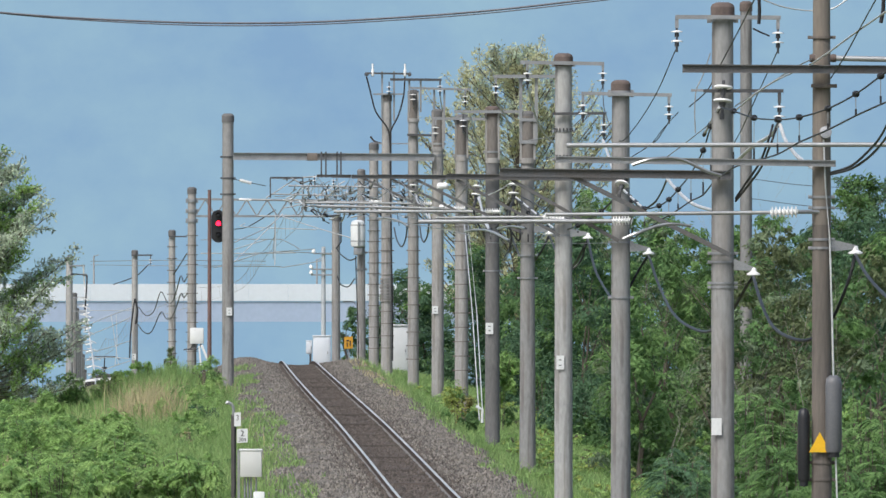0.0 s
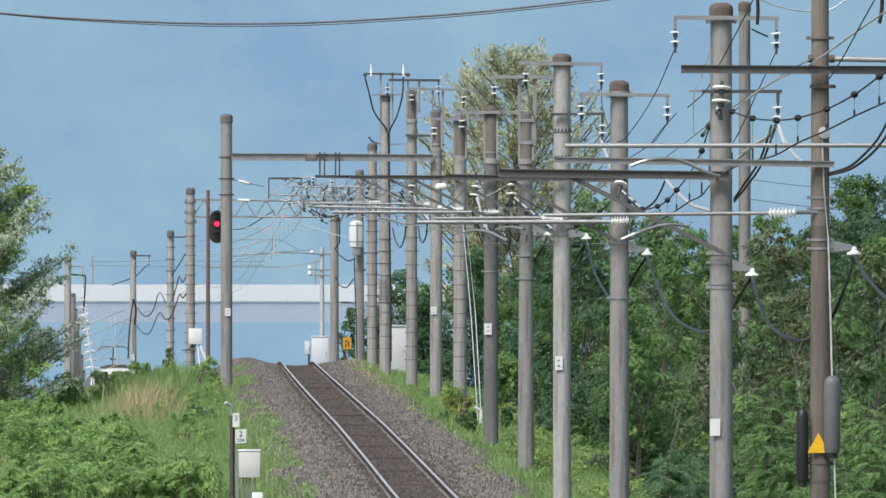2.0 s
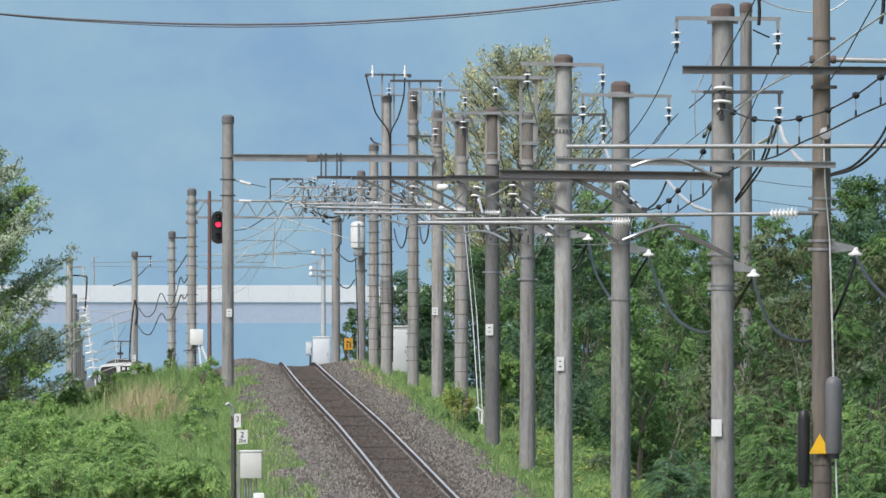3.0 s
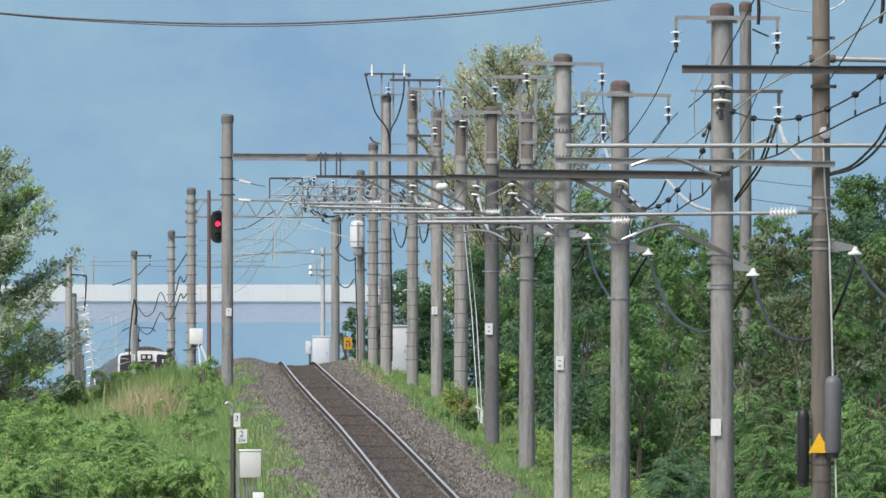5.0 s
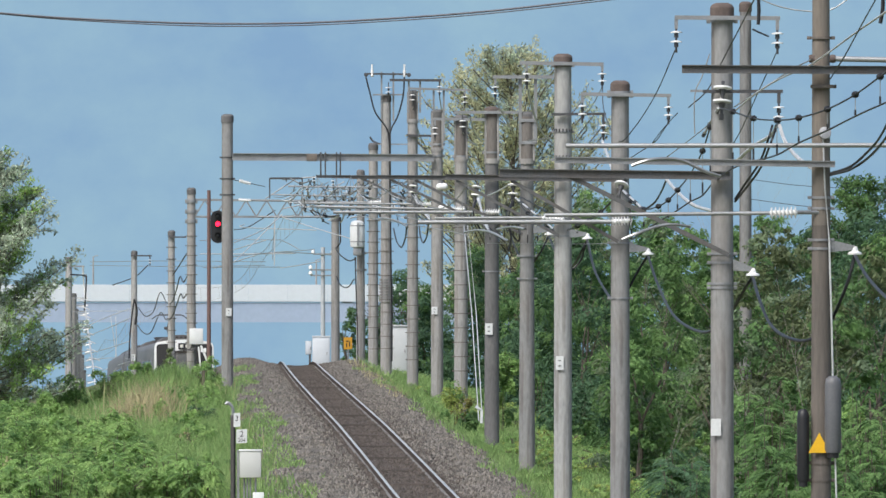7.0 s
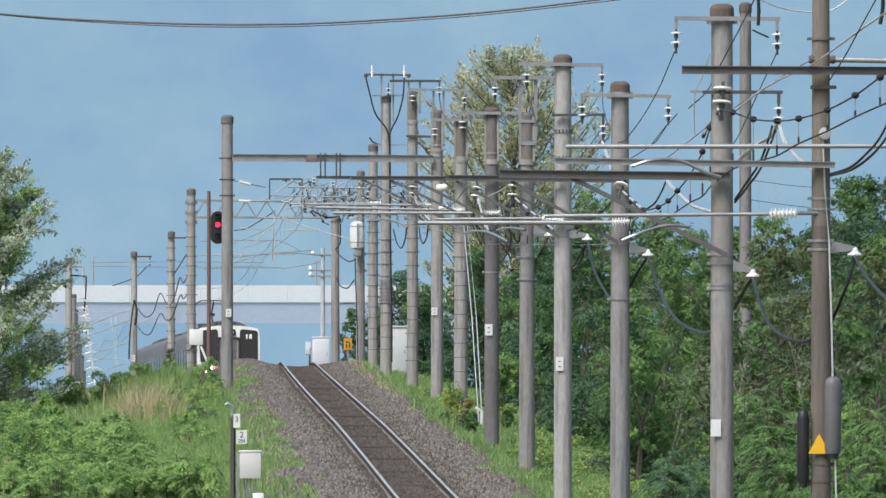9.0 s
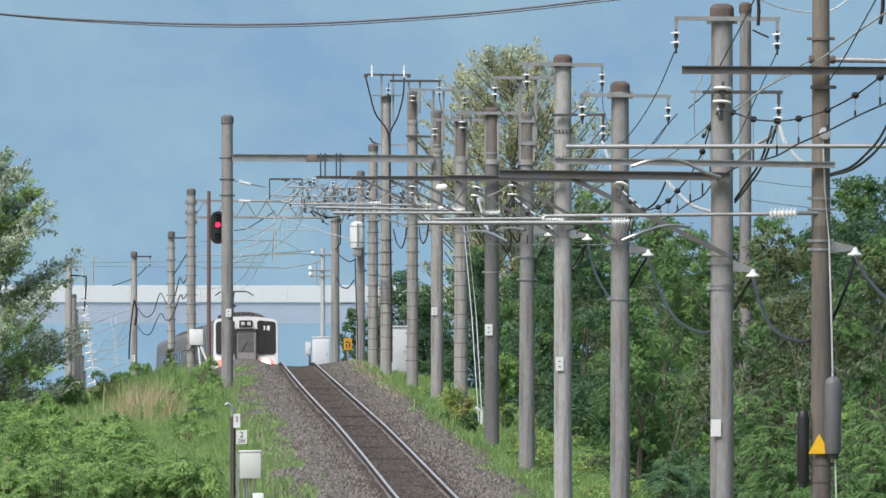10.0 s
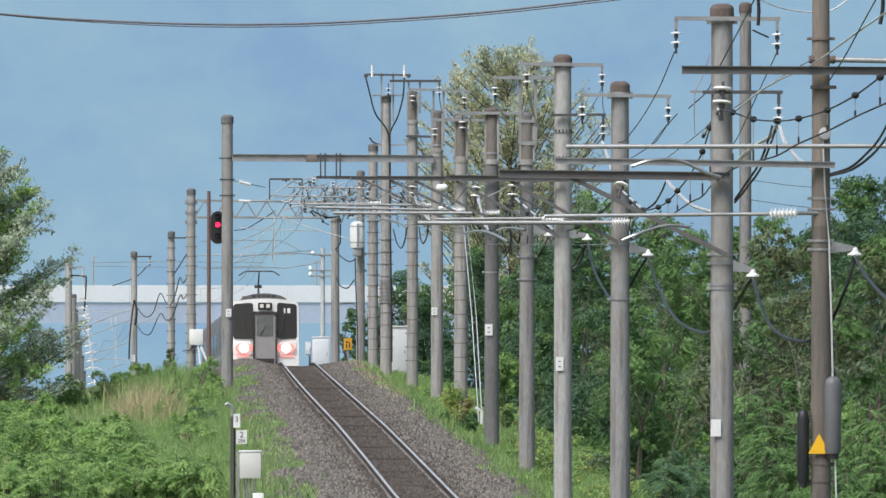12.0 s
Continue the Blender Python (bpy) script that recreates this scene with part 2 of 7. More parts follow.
# ---- the line's course: y runs down the line ----
YS = np.arange(-60.0, 1000.0, 1.0)


def smoothed(pts, width):
    v = np.interp(YS, [p[0] for p in pts], [p[1] for p in pts])
    k = np.hanning(width)
    pad = np.concatenate([v[0] + (v[1] - v[0]) * np.arange(-width, 0), v, v[-1] + (v[-1] - v[-2]) * np.arange(1, width + 1)])
    return np.convolve(pad, k / k.sum(), "same")[width:-width]


TRACK_X = smoothed([(-60, 7.7), (226, -0.29), (261, -1.22), (289, -1.99), (320, -2.94), (354, -3.79), (383, -4.41), (416, -5.07), (440, -5.62), (484, -7.24), (505.9, -8.16), (520.2, -8.94), (528, -9.55), (561.5, -12.72), (574.7, -14.07), (612.9, -16.6), (625, -17.23), (660, -19), (720, -22.5), (1000, -46)], 21)
TRACK_Z = smoothed([(-60, -2.6), (226, -0.09), (261, 0.27), (289, 0.56), (320, 0.9), (354, 1.1), (383, 1.18), (414, 1.235), (424, 1.17), (440, 0.80), (484, -0.33), (505.9, -0.88), (520.2, -1.38), (561.5, -2.56), (574.7, -2.87), (612.9, -3.96), (625, -4.38), (660, -5.4), (720, -6.9), (1000, -14)], 21)


def track_x(y):
    return float(np.interp(y, YS, TRACK_X))


def track_z(y):
    return float(np.interp(y, YS, TRACK_Z))


SIDE_L = [(-60, -9), (-22, -4.5), (-12, -1.2), (-7, -0.5), (-4.2, -0.45), (-3.4, -0.5), (-2.3, -0.12), (-1.5, -0.06), (-0.85, -0.135), (0, -0.19)]
SIDE_R = [(0, -0.19), (0.85, -0.135), (1.5, -0.08), (2.1, -0.14), (2.9, -0.5), (3.6, -0.5), (5.0, -0.7), (8, -1.6), (14, -2.2), (60, -5)]


def ground_z(x, y):
    u = x - track_x(y)
    side = np.interp(u, [p[0] for p in SIDE_L + SIDE_R[1:]], [p[1] for p in SIDE_L + SIDE_R[1:]])
    far = max(0.0, abs(u) - 60) * 0.1
    heap = math.exp(-((y - 405) / 34) ** 2) * (0.19 * math.exp(-((u + 2.0) / 0.75) ** 2) + 0.12 * math.exp(-((u - 2.0) / 0.7) ** 2))
    mound = 0.33 * math.exp(-((y - 335) / 18) ** 2 - ((u + 3.7) / 1.15) ** 2)
    hollow = 0.5 * min(1.0, max(0.0, (y - 295) / 45)) * min(1.0, max(0.0, (-u - 5.8) / 2))
    return track_z(y) + float(side) + heap + mound - hollow - min(far, 45)


def build_ground():
    us = [-900, -400, -200, -120, -60, -40, -30, -22, -17, -14, -12, -10, -8.5, -7, -6, -5.2, -4.6, -4.2, -3.8, -3.4, -3.0, -2.65, -2.3, -1.9, -1.5, -1.15, -0.85, -0.4,
          0, 0.4, 0.85, 1.15, 1.5, 1.8, 2.1, 2.5, 2.9, 3.2, 3.6, 4.2, 5, 6, 7, 8, 10, 12, 14, 18, 24, 32, 45, 60, 120, 200, 400, 900]
    ys = [-60, -20, 20, 60, 100, 130, 150, 165, *range(180, 480, 2), *range(480, 700, 8), 720, 760, 820, 900, 990]
    verts, faces, mats = [], [], []
    for y in ys:
        for u in us:
            x = track_x(y) + u
            amp = 0.10 if 1.2 < abs(u) < 12 else 0.02
            z = ground_z(x, y) + amp * noise.noise((x * 0.9, y * 0.35, 3)) + (0.35 * amp * noise.noise((x * 3, y * 1.5, 7)))
            verts.append((x, y, z))
    n = len(us)
    # the far land falls away to the sea level below the hills
    for y, drop in ((1300, -30), (2000, -58), (4600, -62)):
        verts += [(track_x(990) + u * (1 + (y - 990) / 600) + (y - 990) * -0.05, y, drop) for u in us]
    rows = len(ys) + 3
    for r in range(rows - 1):
        for c in range(n - 1):
            faces.append((r * n + c, r * n + c + 1, (r + 1) * n + c + 1, (r + 1) * n + c))
            um = (us[c] + us[c + 1]) / 2
            edge = 0.9 * noise.noise((um, ys[min(r, len(ys) - 1)] * 0.12, 1))
            mats.append((2 if abs(um) < 0.9 else 1) if -2.75 + edge < um < 2.55 + edge and r < len(ys) - 4 else 0)
    me = bpy.data.meshes.new("ground")
    me.from_pydata(verts, [], faces)
    me.materials.append(SOIL)
    me.materials.append(BALLAST)
    me.materials.append(BED)
    me.polygons.foreach_set("material_index", mats)
    me.polygons.foreach_set("use_smooth", [True] * len(faces))
    tagged(new("ground", me), "grassy embankment with a grey-brown ballast bed", "ground", kind="structure")


build_ground()


# ---- the far distance ----
def build_hills():
    """A wooded hillside across the water, its haze put into a pale blue glow."""
    m = bpy.data.materials.new("hillside_haze_glow")
    m.use_nodes = True
    n, l = m.node_tree.nodes, m.node_tree.links
    b = n["Principled BSDF"]
    b.inputs["Roughness"].default_value = 1.0
    b.inputs["Specular IOR Level"].default_value = 0.0
    tc = n.new("ShaderNodeTexCoord")
    mp = n.new("ShaderNodeMapping")
    mp.inputs["Scale"].default_value = (0.014, 0.006, 0.017)
    l.new(tc.outputs["Object"], mp.inputs["Vector"])
    tx = n.new("ShaderNodeTexNoise")
    tx.inputs["Scale"].default_value, tx.inputs["Detail"].default_value, tx.inputs["Roughness"].default_value = 1.0, 9, 0.62
    l.new(mp.outputs[0], tx.inputs["Vector"])
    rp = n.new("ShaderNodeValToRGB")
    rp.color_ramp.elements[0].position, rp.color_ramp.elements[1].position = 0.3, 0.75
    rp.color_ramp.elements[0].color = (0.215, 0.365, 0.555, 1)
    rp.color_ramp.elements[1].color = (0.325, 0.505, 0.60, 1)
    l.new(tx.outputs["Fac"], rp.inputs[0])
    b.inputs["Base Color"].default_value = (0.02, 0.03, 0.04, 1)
    # the haze is painted as emission over a near-black base
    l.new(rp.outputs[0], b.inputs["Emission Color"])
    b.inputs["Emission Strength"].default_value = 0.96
    verts, faces = [], []
    nx, nz = 60, 24
    for j in range(nz + 1):
        for i in range(nx + 1):
            x = -1800 + 3600 * i / nx
            v = j / nz
            h = 420 + 90 * noise.noise((x * 0.0016, 0, 4)) + 40 * noise.noise((x * 0.006, 0, 9))
            verts.append((x, 4050 + 600 * v + 40 * noise.noise((x * 0.004, v * 3, 2)), -70 + (h + 70) * v))
    for j in range(nz):
        for i in range(nx):
            a = j * (nx + 1) + i
            faces.append((a, a + 1, a + nx + 2, a + nx + 1))
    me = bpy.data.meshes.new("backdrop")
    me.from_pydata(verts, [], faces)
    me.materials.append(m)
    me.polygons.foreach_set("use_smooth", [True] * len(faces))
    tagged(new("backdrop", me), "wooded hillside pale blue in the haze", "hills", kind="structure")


def build_viaduct():
    road = thing("viaduct", (0, 1200, 0), "long road viaduct with a white barrier and pale girder", "viaduct")
    # haze over the viaduct is put into these bluish colours
    white = mat("hazy_barrier_white", (0.60, 0.655, 0.71), 0.6, vary=0.05, scale=0.3, fine=3, bump=0.02)
    blue = mat("hazy_girder_blue", (0.34, 0.42, 0.555), 0.7, vary=0.06, scale=0.2, fine=2, bump=0.02)
    x0, x1 = -59.66, 12.34
    z0, z1, z2, z3 = 3.77, 2.06, 1.94, -0.06
    panel = 4.0
    bm = bmesh.new()
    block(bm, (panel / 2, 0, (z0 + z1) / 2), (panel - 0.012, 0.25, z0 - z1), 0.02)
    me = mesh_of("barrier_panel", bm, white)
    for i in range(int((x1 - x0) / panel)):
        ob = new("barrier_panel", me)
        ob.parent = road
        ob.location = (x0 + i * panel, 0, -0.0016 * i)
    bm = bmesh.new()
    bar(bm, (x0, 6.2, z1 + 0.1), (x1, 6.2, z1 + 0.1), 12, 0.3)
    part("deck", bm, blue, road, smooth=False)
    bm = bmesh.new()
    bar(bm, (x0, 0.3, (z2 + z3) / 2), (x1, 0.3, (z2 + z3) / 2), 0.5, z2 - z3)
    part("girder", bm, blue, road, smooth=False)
    for px in (-49.94, -6.4):
        bm = bmesh.new()
        bar(bm, (px, 5, -34), (px, 5, z3), 1.6, 2.4)
        bar(bm, (px - 0.3, 5, z3 - 0.9), (px + 0.3, 5, z3 - 0.01), 1.6, 9)
        part("pier", bm, CONCRETE_LIGHT, road, smooth=False)


def lamp_post(x, h):
    t = thing("lamp_post", (x, 1201, 4.0), "slender pale lamp post on the viaduct", "lamp post")
    part("shaft", tube(bmesh.new(), (0, 0, -1.5), (0, 0, h), 0.11, 0.07, 8), CONCRETE_LIGHT, t)
    part("arm", tube(bmesh.new(), (0, 0, h - 0.05), (0.5, 0, h + 0.1), 0.05, 0.05, 6), CONCRETE_LIGHT, t)


build_hills()
build_viaduct()
lamp_post(-35.37, 2.629)
lamp_post(-12.8, 2.286)


# ---- track ----
def build_track():
    track = thing("railway_track", (0, 0, 0), "single railway track with bright worn rails on dark sleepers", "railway track")
    ys = list(np.arange(-50, 700, 3.0))
    prof = [(-0.030, 0), (-0.0325, -0.035), (-0.009, -0.045), (-0.009, -0.13), (-0.061, -0.14), (-0.061, -0.153), (0.061, -0.153), (0.061, -0.14), (0.009, -0.13), (0.009, -0.045), (0.0325, -0.035), (0.030, 0)]
    for side in (-1, 1):
        verts, faces, mats = [], [], []
        for y in ys:
            cx, cz = track_x(y) + side * 0.566, track_z(y)
            verts += [(cx + px, y, cz + pz) for px, pz in prof]
        n = len(prof)
        for r in range(len(ys) - 1):
            for k in range(n):
                faces.append((r * n + k, r * n + (k + 1) % n, (r + 1) * n + (k + 1) % n, (r + 1) * n + k))
                mats.append(1 if k == n - 1 else 2 if k in (3, 4, 6, 7) else 0)
        me = bpy.data.meshes.new("rail")
        me.from_pydata(verts, [], faces)
        me.materials.append(RAIL_SIDE)
        me.materials.append(RAIL_TOP)
        me.materials.append(RAIL_FOOT_LIT)
        me.polygons.foreach_set("material_index", mats)
        me.validate()
        bm = bmesh.new()
        bm.from_mesh(me)
        bmesh.ops.recalc_face_normals(bm, faces=bm.faces)
        bm.to_mesh(me)
        bm.free()
        ob = new("rail", me)
        ob.parent = track
        tagged(ob, "steel rail with a bright worn top")
    bm = bmesh.new()
    block(bm, (0, 0, 0), (2.1, 0.2, 0.14), 0.012)
    me = mesh_of("sleeper", bm, SLEEPER)
    for k in range(290):
        y = 205 + 0.82 * k
        ob = new("sleeper", me)
        ob.parent = track
        ob.matrix_basis = pose(track_x(y) + random.uniform(-0.04, 0.04), y, track_z(y) - 0.246 + random.uniform(-0.01, 0.012) + (0.045 if k % 13 == 4 else 0.0), 0, 0, random.uniform(-1, 1) + 1.5)


build_track()


def stones(name, label, n, y0, y1, urange, size, material, seed):
    rng = np.random.default_rng(seed)
    base = np.array([(1, 0, -0.35), (-1, 0, -0.35), (0, 1, -0.35), (0, -1, -0.35), (0, 0, 1)], float)
    tri = [(0, 2, 4), (2, 1, 4), (1, 3, 4), (3, 0, 4)]   # the under side lies in the ground
    verts, faces = [], []
    for i in range(n):
        y = rng.uniform(y0, y1)
        u = urange(rng)
        x = track_x(y) + u
        z = ground_z(x, y)
        s = size * rng.uniform(0.6, 1.5)
        v = base * rng.uniform(0.6, 1.15, (5, 3)) * s + rng.normal(0, 0.2 * s, (5, 3))
        verts += [(x + a[0], y + a[1], z + 0.3 * s + a[2]) for a in v]
        faces += [tuple(5 * i + k for k in f) for f in tri]
    me = bpy.data.meshes.new(name)
    me.from_pydata(verts, [], faces)
    me.materials.append(material)
    return tagged(new(name, me), label, "ballast", kind="stuff")


def shoulder(rng):
    return float(rng.choice([-1, 1])) * float(rng.uniform(0.78, 2.9))


stones("ballast_stones", "grey-brown crushed stone heaped beside the rails", 62000, 205, 440, shoulder, 0.038, STONE, 1)
stones("track_stones", "dark oil-stained crushed stone between the rails", 16000, 205, 440, lambda r: float(r.uniform(-0.52, 0.52)), 0.026, STONE_DARK, 2)
stones("sleeper_end_stones", "dark crushed stone over the sleeper ends", 12000, 205, 440, lambda r: float(r.choice([-1, 1])) * (0.64 + abs(float(r.normal(0, 0.33)))), 0.034, STONE_DARK, 3)


# ---- plants ----
def limb(bm, p, d, length, r, depth, rng, ends):
    """A tapering, forking branch."""
    p = Vector(p)
    for _ in range(3):
        q = p + d * (length / 3)
        tube(bm, p, q, r, r * 0.82, 6, False)
        p, r = q, r * 0.82
        d = (d + Vector((rng.uniform(-0.16, 0.16), rng.uniform(-0.16, 0.16), rng.uniform(-0.05, 0.12)))).normalized()
    ends.append(p)
    if depth:
        for _ in range(3):
            nd = (d + Vector((rng.uniform(-0.75, 0.75), rng.uniform(-0.75, 0.75), rng.uniform(-0.1, 0.6)))).normalized()
            limb(bm, p, nd, length * rng.uniform(0.6, 0.8), r * 0.68, depth - 1, rng, ends)


def unit(v):
    return v / (np.linalg.norm(v, axis=-1, keepdims=True) + 1e-9)


def leaf_mesh(name, c, a, nrm, s, slots, mi, parent, label="", width=0.42):
    """Folded leaves at c, pointing along a, facing nrm, of half length s."""
    a = unit(a)
    b = unit(np.cross(nrm, a))
    nn = np.cross(a, b)
    s = np.asarray(s)[:, None]
    k = len(c)
    v = np.stack([c - a * s, c - b * s * width + nn * s * 0.14 - a * s * 0.15, c + a * s - nn * s * 0.1, c + b * s * width + nn * s * 0.14 - a * s * 0.15], 1).reshape(-1, 3)
    idx = np.arange(k) * 4
    f = np.stack([idx, idx + 1, idx + 2, idx, idx + 2, idx + 3], 1).reshape(-1, 3)
    me = bpy.data.meshes.new(name)
    me.vertices.add(len(v))
    me.vertices.foreach_set("co", v.ravel())
    me.loops.add(f.size)
    me.loops.foreach_set("vertex_index", f.ravel().astype(np.int32))
    me.polygons.add(len(f))
    me.polygons.foreach_set("loop_start", np.arange(0, f.size, 3, dtype=np.int32))
    for m in slots:
        me.materials.append(m)
    me.polygons.foreach_set("material_index", np.repeat(np.asarray(mi, np.int32), 2))
    me.update()
    ob = new(name, me)
    ob.parent = parent
    return tagged(ob, label)


def lobe_leaves(name, lobes, density, size, slots, parent, seed, label="", width=0.42, droop=0.35):
    """Leaves over the outer skin of uneven lobes (centre, half sizes), each lobe of one leaf colour."""
    rng = np.random.default_rng(seed)
    cs, as_, ns, ms = [], [], [], []
    for c, h in lobes:
        h = np.array(h)
        k = max(12, int(density * (h[0] * h[1] + h[0] * h[2] + h[1] * h[2])))
        tufts = unit(rng.normal(0, 1, (max(5, k // 22), 3)) + np.array((0, -0.15, 0.35)))
        far = rng.uniform(0.72, 1.12, len(tufts))
        pick = rng.integers(0, len(tufts), k)
        d = unit(tufts[pick] + rng.normal(0, 0.27, (k, 3)))
        rr = far[pick] * rng.uniform(0.72, 1.06, k) - 0.28 * (rng.random(k) < 0.2)
        cs.append(np.array(c) + d * h * rr[:, None])
        n = unit(d * 0.75 + np.array((0, -0.1, 0.55)) + rng.normal(0, 0.38, (k, 3)))
        out = unit(d * np.array((1, 1, 0.3)) + rng.normal(0, 0.55, (k, 3)) - np.array((0, 0, droop)))
        as_.append(out - n * (out * n).sum(1, keepdims=True))
        ns.append(n)
        ms.append(np.full(k, rng.integers(0, len(slots))))
    c = np.concatenate(cs)
    return leaf_mesh(name, c, np.concatenate(as_), np.concatenate(ns), size * rng.uniform(0.6, 1.3, len(c)), slots, np.concatenate(ms), parent, label, width)


def lobed_tree(name, base, h, w, deep, lobes, lobe, density, size, slots, label, seed, r=0.09, bottom=0.05, group=""):
    """A trunk with forking limbs under a crown of many uneven leafy lobes."""
    t = thing(name, base, label, "tree", group)
    rng = random.Random(seed)
    bm = bmesh.new()
    limb(bm, (0, 0, -0.3), Vector((rng.uniform(-0.08, 0.08), 0, 1)).normalized(), h * 0.33 + 0.3, r, 2, rng, [])
    part("trunk", bm, BARK, t)
    out = []
    for k in range(lobes):
        v = (k + rng.random()) / lobes
        z = h * (bottom + (0.97 - bottom) * v)
        wide = w * (1.0 - 0.9 * max(0.0, (v - 0.45) / 0.55) ** 1.8)
        a, q = rng.uniform(0, 6.283), math.sqrt(rng.uniform(0.1, 1))
        sz = lobe * rng.uniform(0.6, 1.35) * (1 - 0.35 * v)
        out.append(((wide * q * math.cos(a), deep * q * math.sin(a), z - sz * 0.5), (sz * rng.uniform(0.85, 1.35), sz, sz * rng.uniform(0.6, 0.95))))
    lobe_leaves("crown", out, density, size, slots, t, seed)
    return t


def spray_tree(name, base, height, reach, boughs, rise, twigs, per, size, slots, label, seed, r=0.14, bottom=0.15, twig=0.6, lift=0.25, tuft=0.11, width=0.4):
    """A trunk with rising boughs whose twigs carry loose sprays of leaves, with gaps between. reach: (height, radius) pairs."""
    t = thing(name, base, label, "tree")
    rng = random.Random(seed)
    ng = np.random.default_rng(seed)
    hs, rs = [p[0] for p in reach], [p[1] for p in reach]
    bm = bmesh.new()
    tube(bm, (0, 0, -0.3), (0.1, 0, height * 0.55), r, r * 0.6, 8, False)
    tube(bm, (0.1, 0, height * 0.55), (0, 0.05, height * 0.93), r * 0.6, r * 0.15, 8, False)
    part("trunk", bm, BARK, t)
    cs, as_, ns, ms = [], [], [], []
    bm = bmesh.new()
    for k in range(boughs):
        ze = height * (bottom + (1.0 - bottom) * (k + rng.random()) / boughs)
        re = float(np.interp(ze, hs, rs)) * rng.choice((1.0, 1.0, 0.9, 0.75, 0.55)) * rng.uniform(0.9, 1.06)
        a = rng.uniform(0, 6.283)
        tip = Vector((re * math.cos(a), re * math.sin(a), ze))
        root = Vector((0.05, 0.02, max(0.12 * height, ze - rise * rng.uniform(0.7, 1.3) * max(re, 0.6))))
        mid = root.lerp(tip, 0.55) + Vector((0, 0, -0.08 * re))
        run(bm, [tuple(root), tuple(mid), tuple(tip)], r * 0.11, 5)
        colour = rng.randrange(len(slots))
        along = (tip - mid).normalized()
        for j in range(twigs):
            s = 0.35 + 0.65 * (j + rng.random()) / twigs
            p = mid.lerp(tip, (s - 0.55) / 0.45) if s > 0.55 else root.lerp(mid, s / 0.55)
            side = Vector((rng.gauss(0, 0.7), rng.gauss(0, 0.7), rng.gauss(lift, 0.3)))
            d = (along * 0.8 + side).normalized()
            length = twig * rng.uniform(0.55, 1.2)
            run(bm, [tuple(p), tuple(p + d * length)], 0.008, 4)
            u = ng.uniform(0.15, 1.08, per)[:, None]
            dd = np.array(d)
            cs.append(np.array(p) + dd * length * u + ng.normal(0, tuft, (per, 3)) * np.array((1, 1, 0.6)) * (1.15 - 0.5 * u))
            as_.append(dd * 0.7 + ng.normal(0, 0.6, (per, 3)) - np.array((0, 0, 0.15)))
            ns.append(unit(np.array((0, -0.25, 0.8)) + ng.normal(0, 0.5, (per, 3))))
            ms.append(np.full(per, colour if rng.random() < 0.8 else rng.randrange(len(slots))))
    part("bough", bm, BARK, t)
    c = np.concatenate(cs)
    leaf_mesh("crown", c, np.concatenate(as_), np.concatenate(ns), size * ng.uniform(0.6, 1.3, len(c)), slots, np.concatenate(ms), t, width=width)
    return t


# the pale tree beyond the masts
pale_tree = spray_tree("pale_tree", (2.78, 470, -0.92), 14.0, [(0, 2.0), (4, 3.2), (8.3, 3.9), (11.0, 3.9), (12.0, 3.3), (12.9, 2.5), (13.5, 1.7), (14.0, 0.9)], 200, 0.85, 7, 33, 0.085, (LEAF_PALE, LEAF_PALE, LEAF_PALE, LEAF_SILVER), "tall tree with pale yellow-green young leaves", 11, 0.2, bottom=0.3, twig=0.7, lift=0.8, tuft=0.14)
# the tree with silvery leaves by the line
silvery_tree = spray_tree("silvery_tree", (-12.95, 330, -0.09), 7.45, [(0, 2.0), (0.9, 2.75), (2.0, 3.15), (3.4, 2.95), (4.6, 2.75), (5.4, 2.4), (6.0, 1.8), (6.7, 1.5), (7.1, 1.1), (7.45, 0.6)], 150, 0.5, 8, 44, 0.068, (LEAF_SILVER, LEAF_BANK, LEAF_SILVER), "leafy tree with silvery green wind-turned leaves", 12, 0.12, bottom=0.1, twig=0.5, lift=0.45, tuft=0.13)

